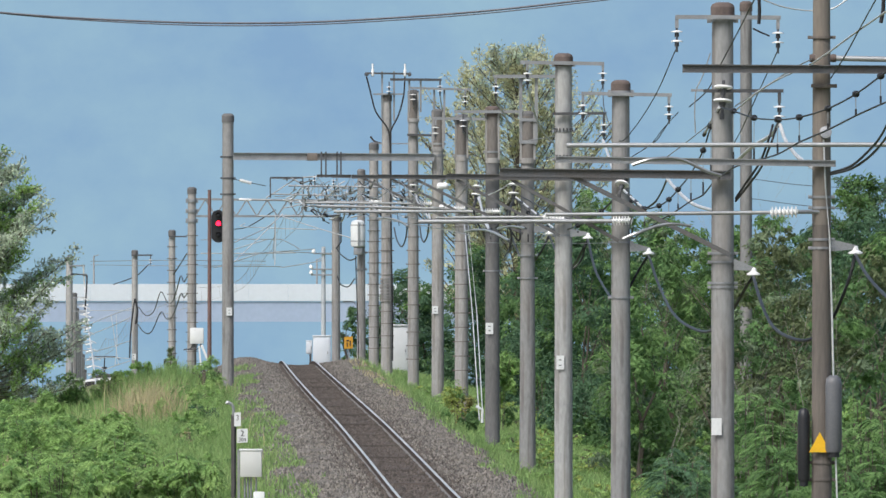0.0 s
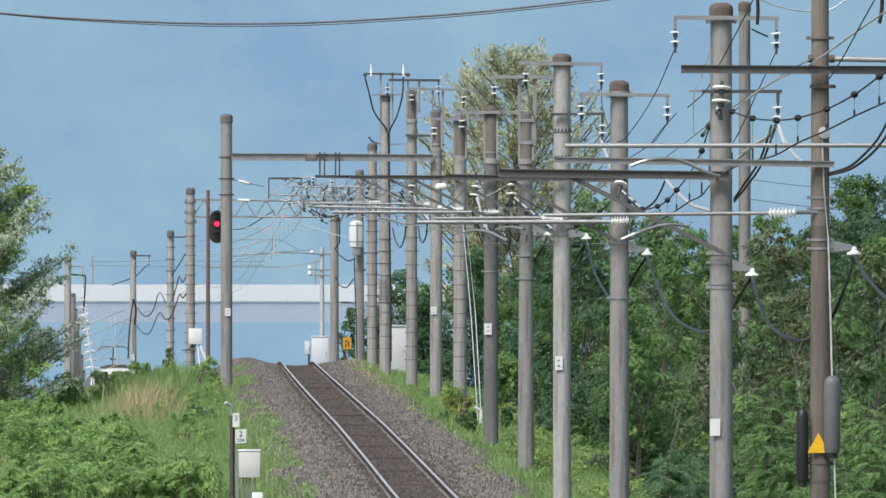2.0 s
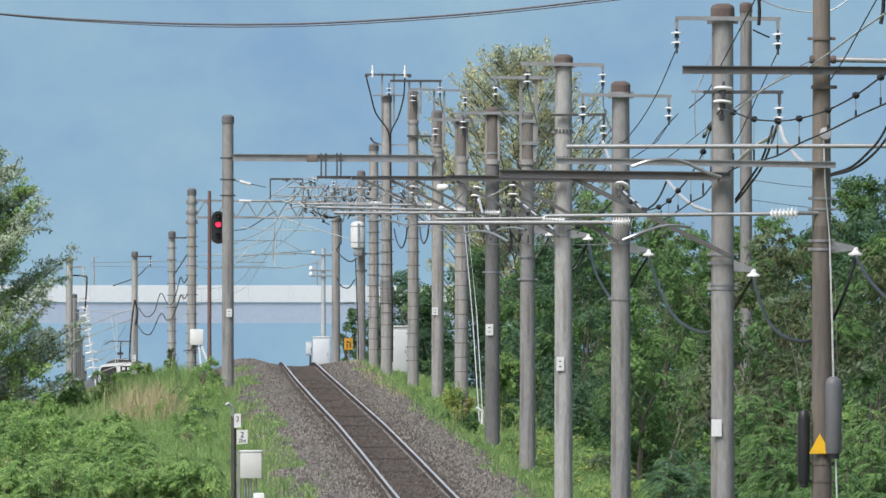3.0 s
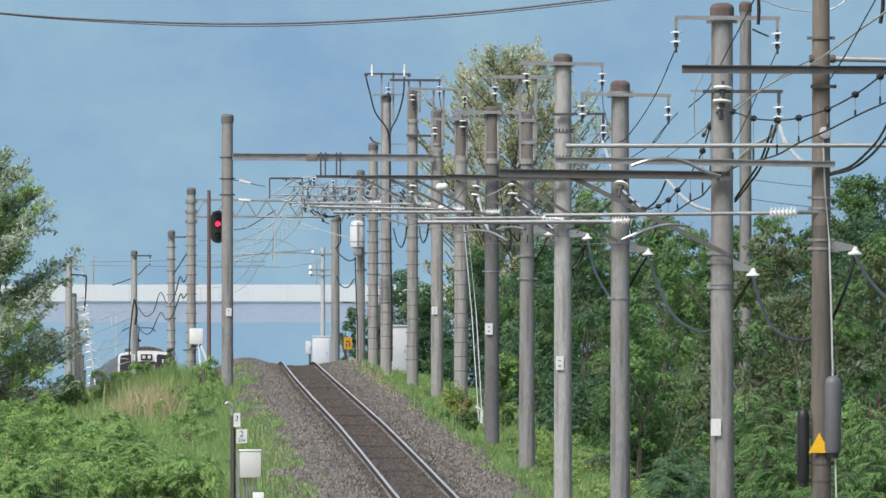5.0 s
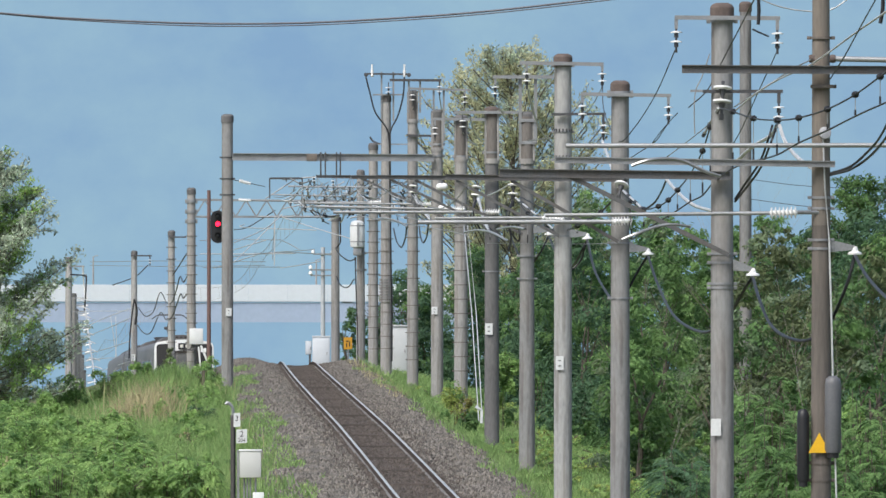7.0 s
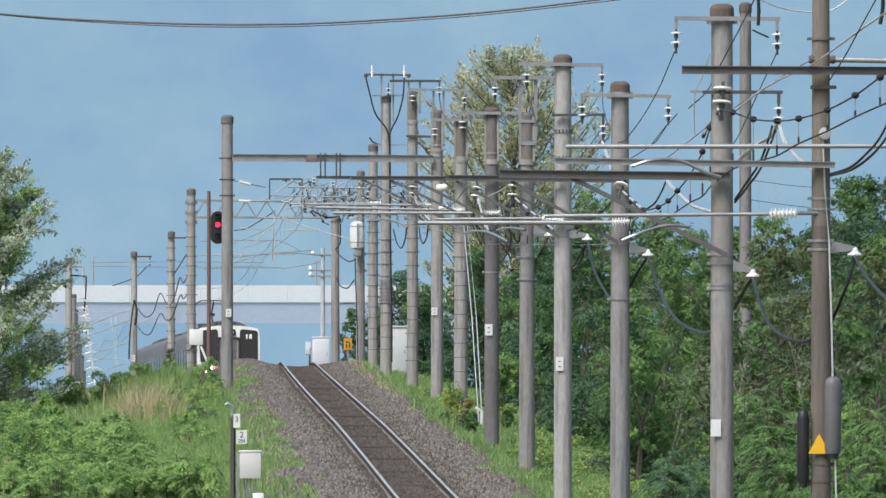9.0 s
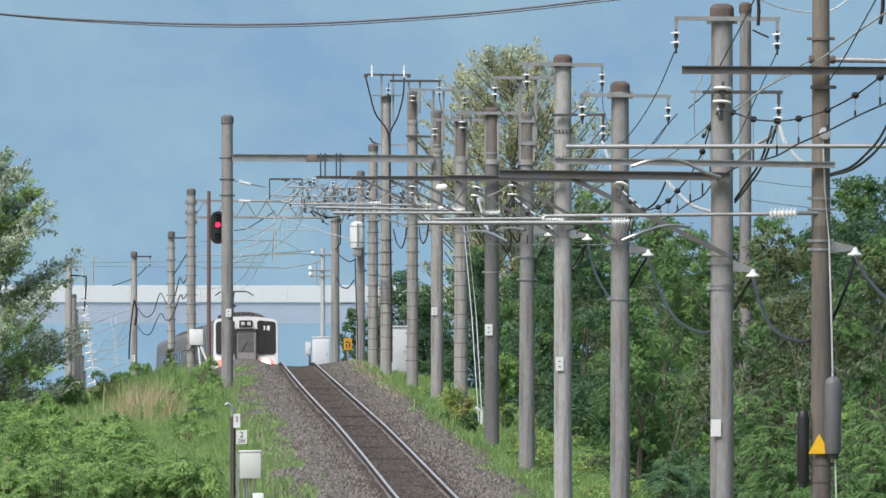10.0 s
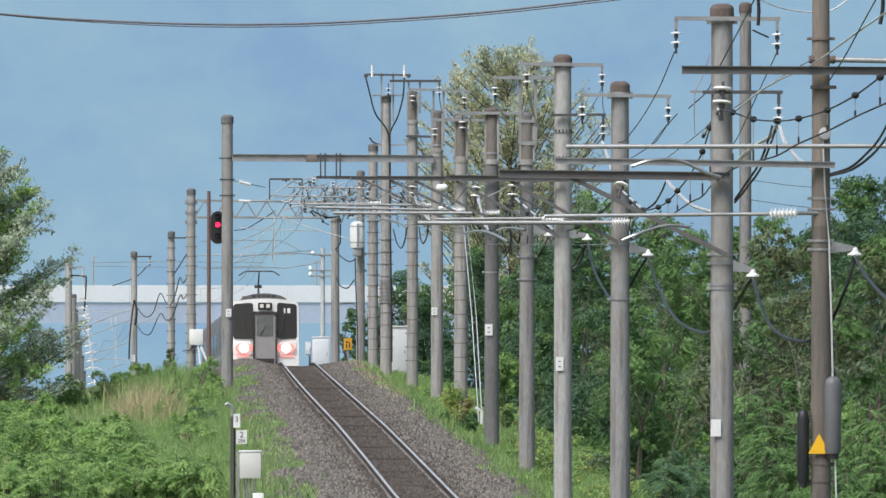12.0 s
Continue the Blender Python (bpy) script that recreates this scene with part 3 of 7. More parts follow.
# woodland beside the line: place, distance, height of the top, half width, lobe size, leaves
WOOD = "woodland beside the line"
DEEP_MIX, FRESH_MIX, OLIVE_MIX = (LEAF_DEEP, LEAF_DEEP, LEAF), (LEAF, LEAF_MID, LEAF_MID, LEAF_GREY), (LEAF_OLIVE, LEAF_GREY, LEAF_OLIVE, LEAF)
for k, (x, d, top, w, lobe, slots, label) in enumerate((
        (4.81, 330, 6.67, 1.5, 0.62, FRESH_MIX, "light green tree beside the line"), (6.09, 300, 5.79, 1.6, 0.6, FRESH_MIX, "light green tree beside the line"),
        (7.81, 280, 5.73, 1.7, 0.55, OLIVE_MIX, "olive green tree with bare twigs"), (10.51, 300, 6.1, 1.8, 0.6, DEEP_MIX, "dark green tree beside the line"),
        (2.92, 370, 5.41, 1.6, 0.7, DEEP_MIX, "dark green tree beside the line"), (4.37, 265, 4.0, 1.1, 0.5, FRESH_MIX, "light green tree beside the line"),
        (6.35, 240, 4.6, 1.15, 0.45, OLIVE_MIX, "olive green tree with bare twigs"), (7.9, 235, 4.0, 1.3, 0.5, OLIVE_MIX, "olive green tree with bare twigs"),
        (-0.7, 430, 4.0, 1.1, 0.6, DEEP_MIX, "dark green tree behind the masts"), (-3.58, 470, 3.2, 0.7, 0.4, DEEP_MIX, "dark green tree behind the masts"),
        (9.84, 320, 5.86, 2.0, 0.65, DEEP_MIX, "dark green tree beside the line"), (3.78, 310, 5.6, 1.4, 0.65, DEEP_MIX, "dark green tree beside the line"),
        (1.16, 400, 5.33, 1.6, 0.7, DEEP_MIX, "dark green tree behind the masts"), (4.35, 350, 6.9, 1.3, 0.6, FRESH_MIX, "light green tree beside the line"),
        (6.08, 335, 6.2, 1.5, 0.65, FRESH_MIX, "light green tree beside the line"), (-1.46, 445, 4.64, 1.2, 0.6, DEEP_MIX, "dark green tree behind the masts"),
        (9.05, 245, 5.2, 1.2, 0.5, OLIVE_MIX, "olive green tree with bare twigs"), (5.9, 250, 3.3, 0.9, 0.45, OLIVE_MIX, "olive green tree with bare twigs"),
        (6.71, 385, 5.9, 2.6, 0.9, DEEP_MIX, "dark green tree behind the wood's edge"), (9.28, 385, 5.8, 2.6, 0.9, DEEP_MIX, "dark green tree behind the wood's edge"),
        (11.84, 385, 5.83, 2.6, 0.9, DEEP_MIX, "dark green tree behind the wood's edge"), (14.41, 385, 6.11, 2.6, 0.9, DEEP_MIX, "dark green tree behind the wood's edge"),
        (10.6, 285, 5.55, 1.1, 0.5, DEEP_MIX, "dark green tree beside the line"), (9.1, 290, 5.85, 1.2, 0.5, OLIVE_MIX, "olive green tree with bare twigs"), (7.2, 300, 5.75, 1.2, 0.5, FRESH_MIX, "light green tree beside the line"),
        (11.3, 300, 6.35, 0.8, 0.45, DEEP_MIX, "dark green tree beside the line"), (8.25, 300, 6.0, 1.2, 0.5, OLIVE_MIX, "olive green tree with bare twigs"),
        (4.2, 390, 5.6, 2.2, 0.85, DEEP_MIX, "dark green tree behind the wood's edge"))):
    gz = ground_z(x, d) - 0.1
    lobed_tree("woodland_tree", (x, d, gz), top - gz, w, min(w, 1.6), 62 if lobe > 0.8 else 48, lobe, 170 if lobe > 0.8 else 385, 0.11 if lobe > 0.8 else 0.071, slots, label, 30 + k, 0.09, group=WOOD)
spray_tree("woodland_tree", (11.4, 318, -2.0), 8.7, [(0, 0.6), (6.8, 1.0), (7.6, 1.5), (8.2, 1.35), (8.7, 0.6)], 26, 0.6, 7, 60, 0.07, (LEAF_DEEP, LEAF), "dark green tree with spreading upper boughs", 66, 0.09, bottom=0.72, twig=0.5, lift=0.15)


def bush(name, x, d, w, h, n, size, material, label, seed, group="", droop=0.0):
    """A low shrub: stems from the ground and a loose crown."""
    rng = random.Random(seed)
    z = ground_z(x, d)
    t = thing(name, (x, d, z), label, "bush", group)
    bm = bmesh.new()
    for _ in range(7):
        a = rng.uniform(0, 6.28)
        run(bm, [(0.1 * math.cos(a), 0.1 * math.sin(a), -0.1), (0.3 * w * math.cos(a), 0.3 * w * math.sin(a), 0.5 * h), (0.7 * w * math.cos(a), 0.7 * w * math.sin(a), h * rng.uniform(0.55, 0.8))], 0.007, 5)
    part("stem", bm, BARK, t)
    spots = []
    for _ in range(13):
        a, q = rng.uniform(0, 6.283), math.sqrt(rng.random()) * 0.85 * w
        z = h * rng.uniform(0.12, 0.85) * (1.1 - 0.45 * (q / w) ** 2)
        spots.append(((q * math.cos(a), q * math.sin(a), z), (w * rng.uniform(0.3, 0.46), w * 0.36, min(0.26 * h, 0.5 * w) * rng.uniform(0.8, 1.2))))
    area = sum(p[0] * p[1] + p[0] * p[2] + p[1] * p[2] for _, p in spots)
    lobe_leaves("foliage", spots, n / area, size, material if isinstance(material, tuple) else (material,), t, seed, droop=droop)
    return t


def frond_shrub(name, x, d, w, h, fronds, length, slots, label, seed, group=""):
    """A shrub of arching fronds, each a stalk with paired leaflets."""
    rng = np.random.default_rng(seed)
    t = thing(name, (x, d, ground_z(x, d)), label, "bush", group)
    stems = bmesh.new()
    cs, as_, ns, ss, ms = [], [], [], [], []
    heads = [(rng.uniform(0, 6.283), math.sqrt(rng.random()) * w * 0.75, rng.uniform(0.35, 1.0)) for _ in range(max(4, fronds // 9))]
    for a, q, v in heads:
        run(stems, [(0.2 * q * math.cos(a), 0.2 * q * math.sin(a), -0.1), (0.8 * q * math.cos(a), 0.8 * q * math.sin(a), 0.6 * h * v), (q * math.cos(a), q * math.sin(a), h * v)], 0.009, 4)
    for k in range(fronds):
        a, q, v = heads[k % len(heads)]
        p = np.array((q * math.cos(a), q * math.sin(a), h * v - rng.uniform(0, 0.16) * h))
        b = rng.uniform(0, 6.283)
        out = np.array((math.cos(b), math.sin(b), 0.0))
        across = np.array((-math.sin(b), math.cos(b), 0.0))
        L = length * rng.uniform(0.65, 1.2)
        up0 = rng.uniform(0.15, 0.75)
        colour = int(rng.integers(0, len(slots)))
        for i in range(11):
            u = 0.12 + 0.88 * i / 10
            c = p + out * L * u + np.array((0, 0, L * (up0 * u - 0.75 * u * u)))
            slope = unit(out + np.array((0, 0, up0 - 1.5 * u)))
            n = unit(np.cross(slope, across) * (1 if np.cross(slope, across)[2] > 0 else -1) + rng.normal(0, 0.12, 3))
            leaf = L * 0.17 * (1 - 0.55 * abs(u - 0.45)) * rng.uniform(0.85, 1.15)
            for sgn in ((-1, 1) if i < 10 else (0,)):
                dr = unit(across * sgn * 0.85 + slope * (0.5 if sgn else 1.0) - np.array((0, 0, 0.22)))
                cs.append(c + dr * leaf)
                as_.append(dr)
                ns.append(n)
                ss.append(leaf)
                ms.append(colour)
    part("stem", stems, BARK, t)
    leaf_mesh("foliage", np.array(cs), np.array(as_), np.array(ns), ss, slots, ms, t, width=0.3)
    return t


rb = random.Random(77)
BANK, FOOT = "shrubs on the bank", "shrubs at the wood's foot"
BANK_MIX = (LEAF_BANK, LEAF_BANK, GRASS, LEAF_MID)
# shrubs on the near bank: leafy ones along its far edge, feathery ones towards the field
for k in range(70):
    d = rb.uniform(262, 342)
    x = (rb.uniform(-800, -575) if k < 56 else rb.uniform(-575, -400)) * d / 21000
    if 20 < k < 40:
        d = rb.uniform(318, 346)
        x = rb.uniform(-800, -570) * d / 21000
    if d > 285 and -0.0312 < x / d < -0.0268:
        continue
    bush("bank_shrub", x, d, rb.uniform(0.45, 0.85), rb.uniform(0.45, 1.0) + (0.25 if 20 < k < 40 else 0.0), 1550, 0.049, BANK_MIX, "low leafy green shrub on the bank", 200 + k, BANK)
for k in range(74):
    d = rb.uniform(230, 300) if k < 40 else rb.uniform(228, 252)
    x = (rb.uniform(-800, -585) if k % 10 < 7 else rb.uniform(-600, -430)) * d / 21000
    if x > -570 * d / 21000:
        d = 232 + (d - 228) * 0.25
        x = rb.uniform(-600, -425) * d / 21000
    if k % 4 == 3:
        bush("bank_shrub", x, d, rb.uniform(0.4, 0.7), rb.uniform(0.6, 1.15), 1550, 0.054, BANK_MIX, "low leafy green shrub on the bank", 1400 + k, BANK)
        continue
    frond_shrub("leafy_shrub", x, d, rb.uniform(0.5, 0.8), rb.uniform(0.5, 1.1), 125, rb.uniform(0.24, 0.36), BANK_MIX, "feathery light green shrub on the bank", 700 + k, BANK)
for k in range(26):
    d = rb.uniform(238, 318)
    x = rb.uniform(-560, -395) * d / 21000
    bush("bank_weed", x, d, rb.uniform(0.25, 0.5), rb.uniform(0.3, 0.62), 900, 0.036, rb.choice(((LEAF_BANK, GRASS), (LEAF_MID, LEAF_BANK), (LEAF, LEAF_MID))), "leafy weed growing through the bank's grass", 1500 + k, "weeds on the bank")
for k in range(9):
    d = rb.uniform(240, 290)
    bush("withered_shrub", rb.uniform(-780, -440) * d / 21000, d, 0.2, rb.uniform(0.5, 0.85), 260, 0.04, (GRASS_DRY, LEAF_BANK), "small withered tan shrub in the green", 760 + k, BANK)
for k, (x, d) in enumerate(((1.66, 345), (2.36, 340), (2.89, 335), (3.39, 330), (4.12, 325), (4.3, 300))):
    bush("wood_shrub", x, d, 0.85, 2.7, 3600, 0.06, DEEP_MIX if k % 2 else (LEAF_DEEP, LEAF_DEEP), "leafy dark green shrub behind the masts", 800 + k, FOOT, 0.2)
# feathery shrubs standing before the wood
for k in range(26):
    d = rb.uniform(182, 222)
    x = (535 + 260 * rb.random() if k < 20 else 410 + 60 * rb.random()) * d / 21000
    z = ground_z(x, d)
    top = 4 - (rb.uniform(175, 330) if k < 20 else rb.uniform(280, 350)) * d / 21000
    frond_shrub("tall_shrub", x, d, rb.uniform(0.55, 0.85), max(0.7, top - z), 175, rb.uniform(0.28, 0.4), (LEAF_MID, LEAF, LEAF_MID) if k < 20 else DEEP_MIX, "tall feathery green shrub before the wood", 600 + k, FOOT)
for k, (px, py, d) in enumerate(((716, 585, 230), (735, 600, 228), (702, 610, 232), (330, 560, 300), (345, 600, 298), (600, 640, 235), (470, 745, 232), (610, 730, 230))):
    # bright young growth that catches the light
    x = px * d / 21000
    bush("young_shrub", x, d, 0.4, 4 - (py - 500) * d / 21000 - ground_z(x, d), 1900, 0.055, (LEAF_BANK, LEAF), "bright young green shrub in the wood's edge", 860 + k, FOOT, 0.2)
# undergrowth at the foot of the woods
for k in range(30):
    d = rb.uniform(196, 300)
    x = max(4.45 + rb.uniform(-0.6, 5.2) + (d - 230) * 0.004, track_x(d) + 4.2)
    if 0.0165 < x / d < 0.0205 and d < 270:
        continue
    bush("wood_shrub", x, d, rb.uniform(0.6, 1.0), rb.uniform(0.9, 1.7), 2000, 0.067, rb.choice((FRESH_MIX, DEEP_MIX)), "broad-leaved green shrub at the wood's foot", 300 + k, FOOT, 0.2)
# low weeds on the verge round the masts
for k in range(110):
    d = rb.uniform(205, 360)
    x = track_x(d) + rb.uniform(3.0, 6.0)
    bush("verge_weed", x, d, rb.uniform(0.26, 0.55), rb.uniform(0.18, 0.42), 430, 0.038, (LEAF_BANK, GRASS, WEED), "low leafy weed with yellowish tips on the verge", 900 + k, "weeds on the verge")
TWIG = mat("grey_twig", (0.31, 0.285, 0.255), 0.9, vary=0.2, scale=3)
for k, (x, d, h, lean, r) in enumerate(((6.6, 221, 4.6, -0.55, 0.02), (6.5, 222, 5.6, 0.12, 0.022), (5.9, 224, 3.8, -0.25, 0.016), (7.0, 226, 5.4, -0.2, 0.02), (4.9, 230, 3.6, -0.5, 0.016), (7.9, 232, 6.0, 0.3, 0.022), (8.4, 300, 8.2, -0.3, 0.028), (9.37, 300, 7.8, 0.3, 0.028))):
    # bare grey saplings among the leaves
    t = thing("bare_sapling", (x, d, ground_z(x, d)), "thin bare grey sapling among green leaves", "tree", "bare saplings")
    bm = bmesh.new()
    limb(bm, (0, 0, -0.2), Vector((lean, -0.1, 1)).normalized(), h * 0.42, r, 3, random.Random(500 + k), [])
    part("trunk", bm, TWIG, t)
bush("round_shrub", -7.9, 345, 0.3, 1.35, 1600, 0.04, LEAF_OLIVE, "round olive-brown shrub on the bank", 405)
bush("bank_shrub", -8.55, 335, 0.34, 1.4, 2600, 0.04, (LEAF_BANK, GRASS), "upright light green shrub on the bank", 406)
bush("bank_shrub", -8.75, 334, 0.5, 1.0, 2600, 0.04, (LEAF_BANK, GRASS), "rounded light green shrub on the bank", 411)
bush("bank_shrub", -7.6, 338, 0.5, 0.95, 2600, 0.04, (GRASS, LEAF_BANK), "rounded light green shrub on the bank", 412)
bush("bank_shrub", -9.4, 333, 0.55, 1.35, 3200, 0.045, (LEAF_BANK, GRASS), "rounded light green shrub on the bank", 408)
bush("bank_shrub", -10.3, 331, 0.5, 1.1, 2600, 0.045, (LEAF_BANK, LEAF_MID), "rounded light green shrub on the bank", 409)
bush("bank_shrub", -6.75, 341, 0.55, 0.92, 3200, 0.04, (LEAF_BANK, GRASS), "rounded light green shrub on the bank", 410)
bush("bank_shrub", -6.03, 300, 0.5, 0.85, 2600, 0.042, (LEAF_DEEP, LEAF), "dark green shrub near the ballast", 407)
t = thing("stake", (-6.78, 335, ground_z(-6.78, 335)), "short dark wooden stake in the grass", "stake")
part("shaft", bar(bmesh.new(), (0, 0, -0.2), (0.03, 0, 1.51 - t.location.z), 0.09, 0.08), BARK, t, smooth=False)
bush("russet_shrub", 0.42, 298, 0.5, 1.35, 2600, 0.04, (LEAF_MID, WEED, mat("russet_leaf", (0.25, 0.235, 0.07), 0.6, vary=0.3, scale=1, fine=6, bump=0, island=0.5, trans=0.3)), "small shrub with yellow and russet leaves", 401)
bush("small_shrub", 0.67, 292, 0.35, 0.8, 1500, 0.045, LEAF, "small green shrub beside the ballast", 402)
bush("small_shrub", 1.42, 301, 0.55, 2.5, 4200, 0.05, (LEAF_BANK, LEAF_MID), "bright green shrub behind the masts", 403)


def grass(name, label, n, area, length, material, seed, width=0.011, bend=0.45):
    """Separate bent blades; area(rng) gives x and y."""
    rng = np.random.default_rng(seed)
    verts, faces = [], []
    for i in range(n):
        x, y = area(rng)
        z = ground_z(x, y) - 0.03
        a, L = rng.uniform(0, 6.283), length * rng.uniform(0.5, 1.25)
        dx, dy = math.cos(a) * bend * L * rng.uniform(0.2, 1), math.sin(a) * bend * L * rng.uniform(0.2, 1)
        w = width * rng.uniform(0.7, 1.4)
        b = rng.uniform(0, 3.14)
        wx, wy = w * math.cos(b), w * math.sin(b)
        k = len(verts)
        verts += [(x - wx, y - wy, z), (x + wx, y + wy, z), (x + dx * 0.35 + wx * 0.8, y + dy * 0.35 + wy * 0.8, z + 0.62 * L), (x + dx * 0.35 - wx * 0.8, y + dy * 0.35 - wy * 0.8, z + 0.62 * L), (x + dx, y + dy, z + 0.95 * L)]
        faces += [(k, k + 1, k + 2, k + 3), (k + 3, k + 2, k + 4)]
    me = bpy.data.meshes.new(name)
    me.from_pydata(verts, [], faces)
    me.materials.append(material)
    return tagged(new(name, me), label, "grass", kind="stuff")


def strip(u0, u1, y0, y1):
    def area(rng):
        y = rng.uniform(y0, y1)
        return track_x(y) + rng.uniform(u0, u1) + 0.25 * math.sin(y * 0.35) + 0.2 * math.sin(y * 0.9), y
    return area


def weedy(u0, u1):
    def area(rng):
        while True:
            y = rng.uniform(210, 385)
            u = rng.uniform(u0, u1)
            out = (abs(u) - 1.5) / 1.7
            if noise.noise((u * 1.1, y * 0.09, 5)) + 0.5 * noise.noise((u * 3, y * 0.4, 8)) > 0.42 - 0.75 * out:
                return track_x(y) + u, y
    return area


grass("bank_grass", "fresh green grass and weeds on the bank", 20000, strip(-6.5, -2.75, 215, 352), 0.34, GRASS, 51)
grass("bank_grass", "fine soft grass hanging over the bank", 17000, lambda r: ((-560 + 190 * r.random()) * (y := r.uniform(236, 318)) / 21000, y), 0.62, GRASS, 61, 0.007, 0.8)
grass("bank_grass", "fresh green grass along the far bank", 20000, strip(-13, -3.3, 270, 352), 0.5, GRASS, 52)
grass("verge_grass", "fresh green grass and weeds round the masts", 34000, strip(2.75, 6.5, 205, 370), 0.21, GRASS, 53, 0.012, 0.9)
grass("verge_grass", "low green grass at the crest", 7000, strip(2.6, 6, 370, 430), 0.24, GRASS, 54, 0.012, 0.9)
grass("bank_grass", "long green grass below the shrubs", 14000, strip(-14, -5.5, 222, 300), 0.5, GRASS, 59)
grass("bank_grass", "tall fresh grass tuft at the edge of the bank", 3500, lambda r: (-8.12 + r.normal(0, 0.5), 335 + r.normal(0, 4)), 0.85, GRASS, 60)
grass("dry_grass", "clump of tall straw-coloured grass", 1100, lambda r: (-7.51 + r.normal(0, 0.40), 300 + r.normal(0, 3)), 1.25, GRASS_DRY, 55, 0.007, 0.6)
grass("ballast_weeds", "small green weeds growing through the ballast", 7000, weedy(-3.2, -1.5), 0.17, GRASS, 57, 0.014, 0.8)
grass("ballast_weeds", "small green weeds along the far shoulder", 5000, weedy(1.5, 3.2), 0.17, GRASS, 58, 0.014, 0.8)
grass("ballast_weeds", "brownish weeds creeping over the far shoulder", 1300, lambda r: (track_x(y := r.uniform(325, 425)) + r.uniform(1.6, 3.4), y), 0.2, GRASS_DRY, 62, 0.010, 0.8)
grass("verge_grass", "tufts of tall weeds at the edge of the verge", 6000, lambda r: (track_x(y := 12 * round(r.uniform(225, 410) / 12) + r.normal(0, 1.6)) + 2.9 + 0.5 * math.sin(y) + r.normal(0, 0.22), y), 0.34, GRASS, 63, 0.010, 0.9)
grass("dry_grass", "thin straw-coloured grass among the green", 1800, strip(-9, -2.8, 240, 350), 0.5, GRASS_DRY, 56, 0.008, 0.5)


# ---- masts ----
def mast(x, d, z_base, z_top, r0, r1, material, label, name="catenary_mast", cap=RUST, lean=0.0):
    t = thing(name, (x, d, z_base), label, "mast", "masts along the line")
    h = z_top - z_base
    bm = bmesh.new()
    tube(bm, (0, 0, -0.6), (lean, 0, h), r0, r1, 20)
    part("shaft", bm, material, t)
    if cap:
        bm = bmesh.new()
        tube(bm, (lean, 0, h - 0.16), (lean, 0, h + 0.02), r1 * 1.12, r1 * 1.12, 20)
        tube(bm, (lean, 0, h + 0.02), (lean, 0, h + 0.06), r1 * 1.12, r1 * 0.98, 20)
        tube(bm, (lean, 0, h + 0.06), (lean, 0, h + 0.09), r1 * 0.98, r1 * 0.6, 20)
        part("cap", bm, cap, t)
    return t


# masts G-L and N-Q have haze put into a paler concrete colour
M, HEADS = {}, {}
for key, x, d, zb, zt, r0, r1, material, label in (
        ("A", 5.26, 165, -1.0, 8.4, 0.150, 0.115, BROWN_POLE, "brown pole, tan above, with grey cable boxes"),
        ("B", 4.12, 175, -0.9, 8.03, 0.178, 0.158, CONCRETE, "grey concrete mast with a rusty cap"),
        ("C", 3.14, 210, -0.6, 7.48, 0.180, 0.155, CONCRETE, "grey concrete mast with a rusty cap"),
        ("D", 2.33, 230, -0.07, 8.34, 0.178, 0.165, CONCRETE_LIGHT, "pale concrete mast with a rusty cap"),
        ("E", 1.86, 262, -0.24, 7.68, 0.185, 0.14, CONCRETE, "grey concrete mast with wire brackets"),
        ("F", 1.17, 283, 0.23, 8.1, 0.178, 0.16, CONCRETE_DARK, "dark concrete mast with a number plate"),
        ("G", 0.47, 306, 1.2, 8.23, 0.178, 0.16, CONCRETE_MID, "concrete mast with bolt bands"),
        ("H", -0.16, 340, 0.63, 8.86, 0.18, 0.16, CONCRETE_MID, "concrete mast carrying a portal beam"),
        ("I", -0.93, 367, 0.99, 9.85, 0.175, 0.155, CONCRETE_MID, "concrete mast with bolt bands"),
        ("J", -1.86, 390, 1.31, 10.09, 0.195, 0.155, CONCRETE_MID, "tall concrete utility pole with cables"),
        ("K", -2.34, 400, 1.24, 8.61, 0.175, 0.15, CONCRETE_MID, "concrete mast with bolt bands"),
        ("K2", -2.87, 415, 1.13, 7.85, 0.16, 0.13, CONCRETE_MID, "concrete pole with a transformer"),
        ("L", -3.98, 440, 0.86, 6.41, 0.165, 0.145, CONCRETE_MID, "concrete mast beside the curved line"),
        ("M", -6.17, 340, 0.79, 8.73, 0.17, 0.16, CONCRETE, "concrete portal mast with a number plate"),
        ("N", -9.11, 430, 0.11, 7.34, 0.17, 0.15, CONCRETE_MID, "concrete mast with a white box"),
        ("O", -11.43, 500, -1.24, 6.1, 0.16, 0.14, CONCRETE_LIGHT, "concrete mast beside the curved line, paled for haze"),
        ("P", -14.56, 560, -2.13, 5.41, 0.16, 0.14, CONCRETE_LIGHT, "concrete mast beside the curved line, paled for haze"),
        ("Q", -19.54, 620, -3.09, 5.24, 0.2, 0.17, CONCRETE_LIGHT, "concrete mast beside the curved line"),
        ("R", 7.4, 290, -2.5, 10.77, 0.16, 0.14, CONCRETE, "concrete utility pole behind the trees"),
):
    HEADS[key] = zt - zb
    M[key] = mast(x, d, zb, zt, r0, r1, material, label, cap=RUST if key in "BCDFR" else CONCRETE_DARK)

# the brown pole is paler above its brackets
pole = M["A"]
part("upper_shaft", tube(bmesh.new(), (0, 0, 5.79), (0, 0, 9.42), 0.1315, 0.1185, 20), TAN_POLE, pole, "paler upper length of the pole")

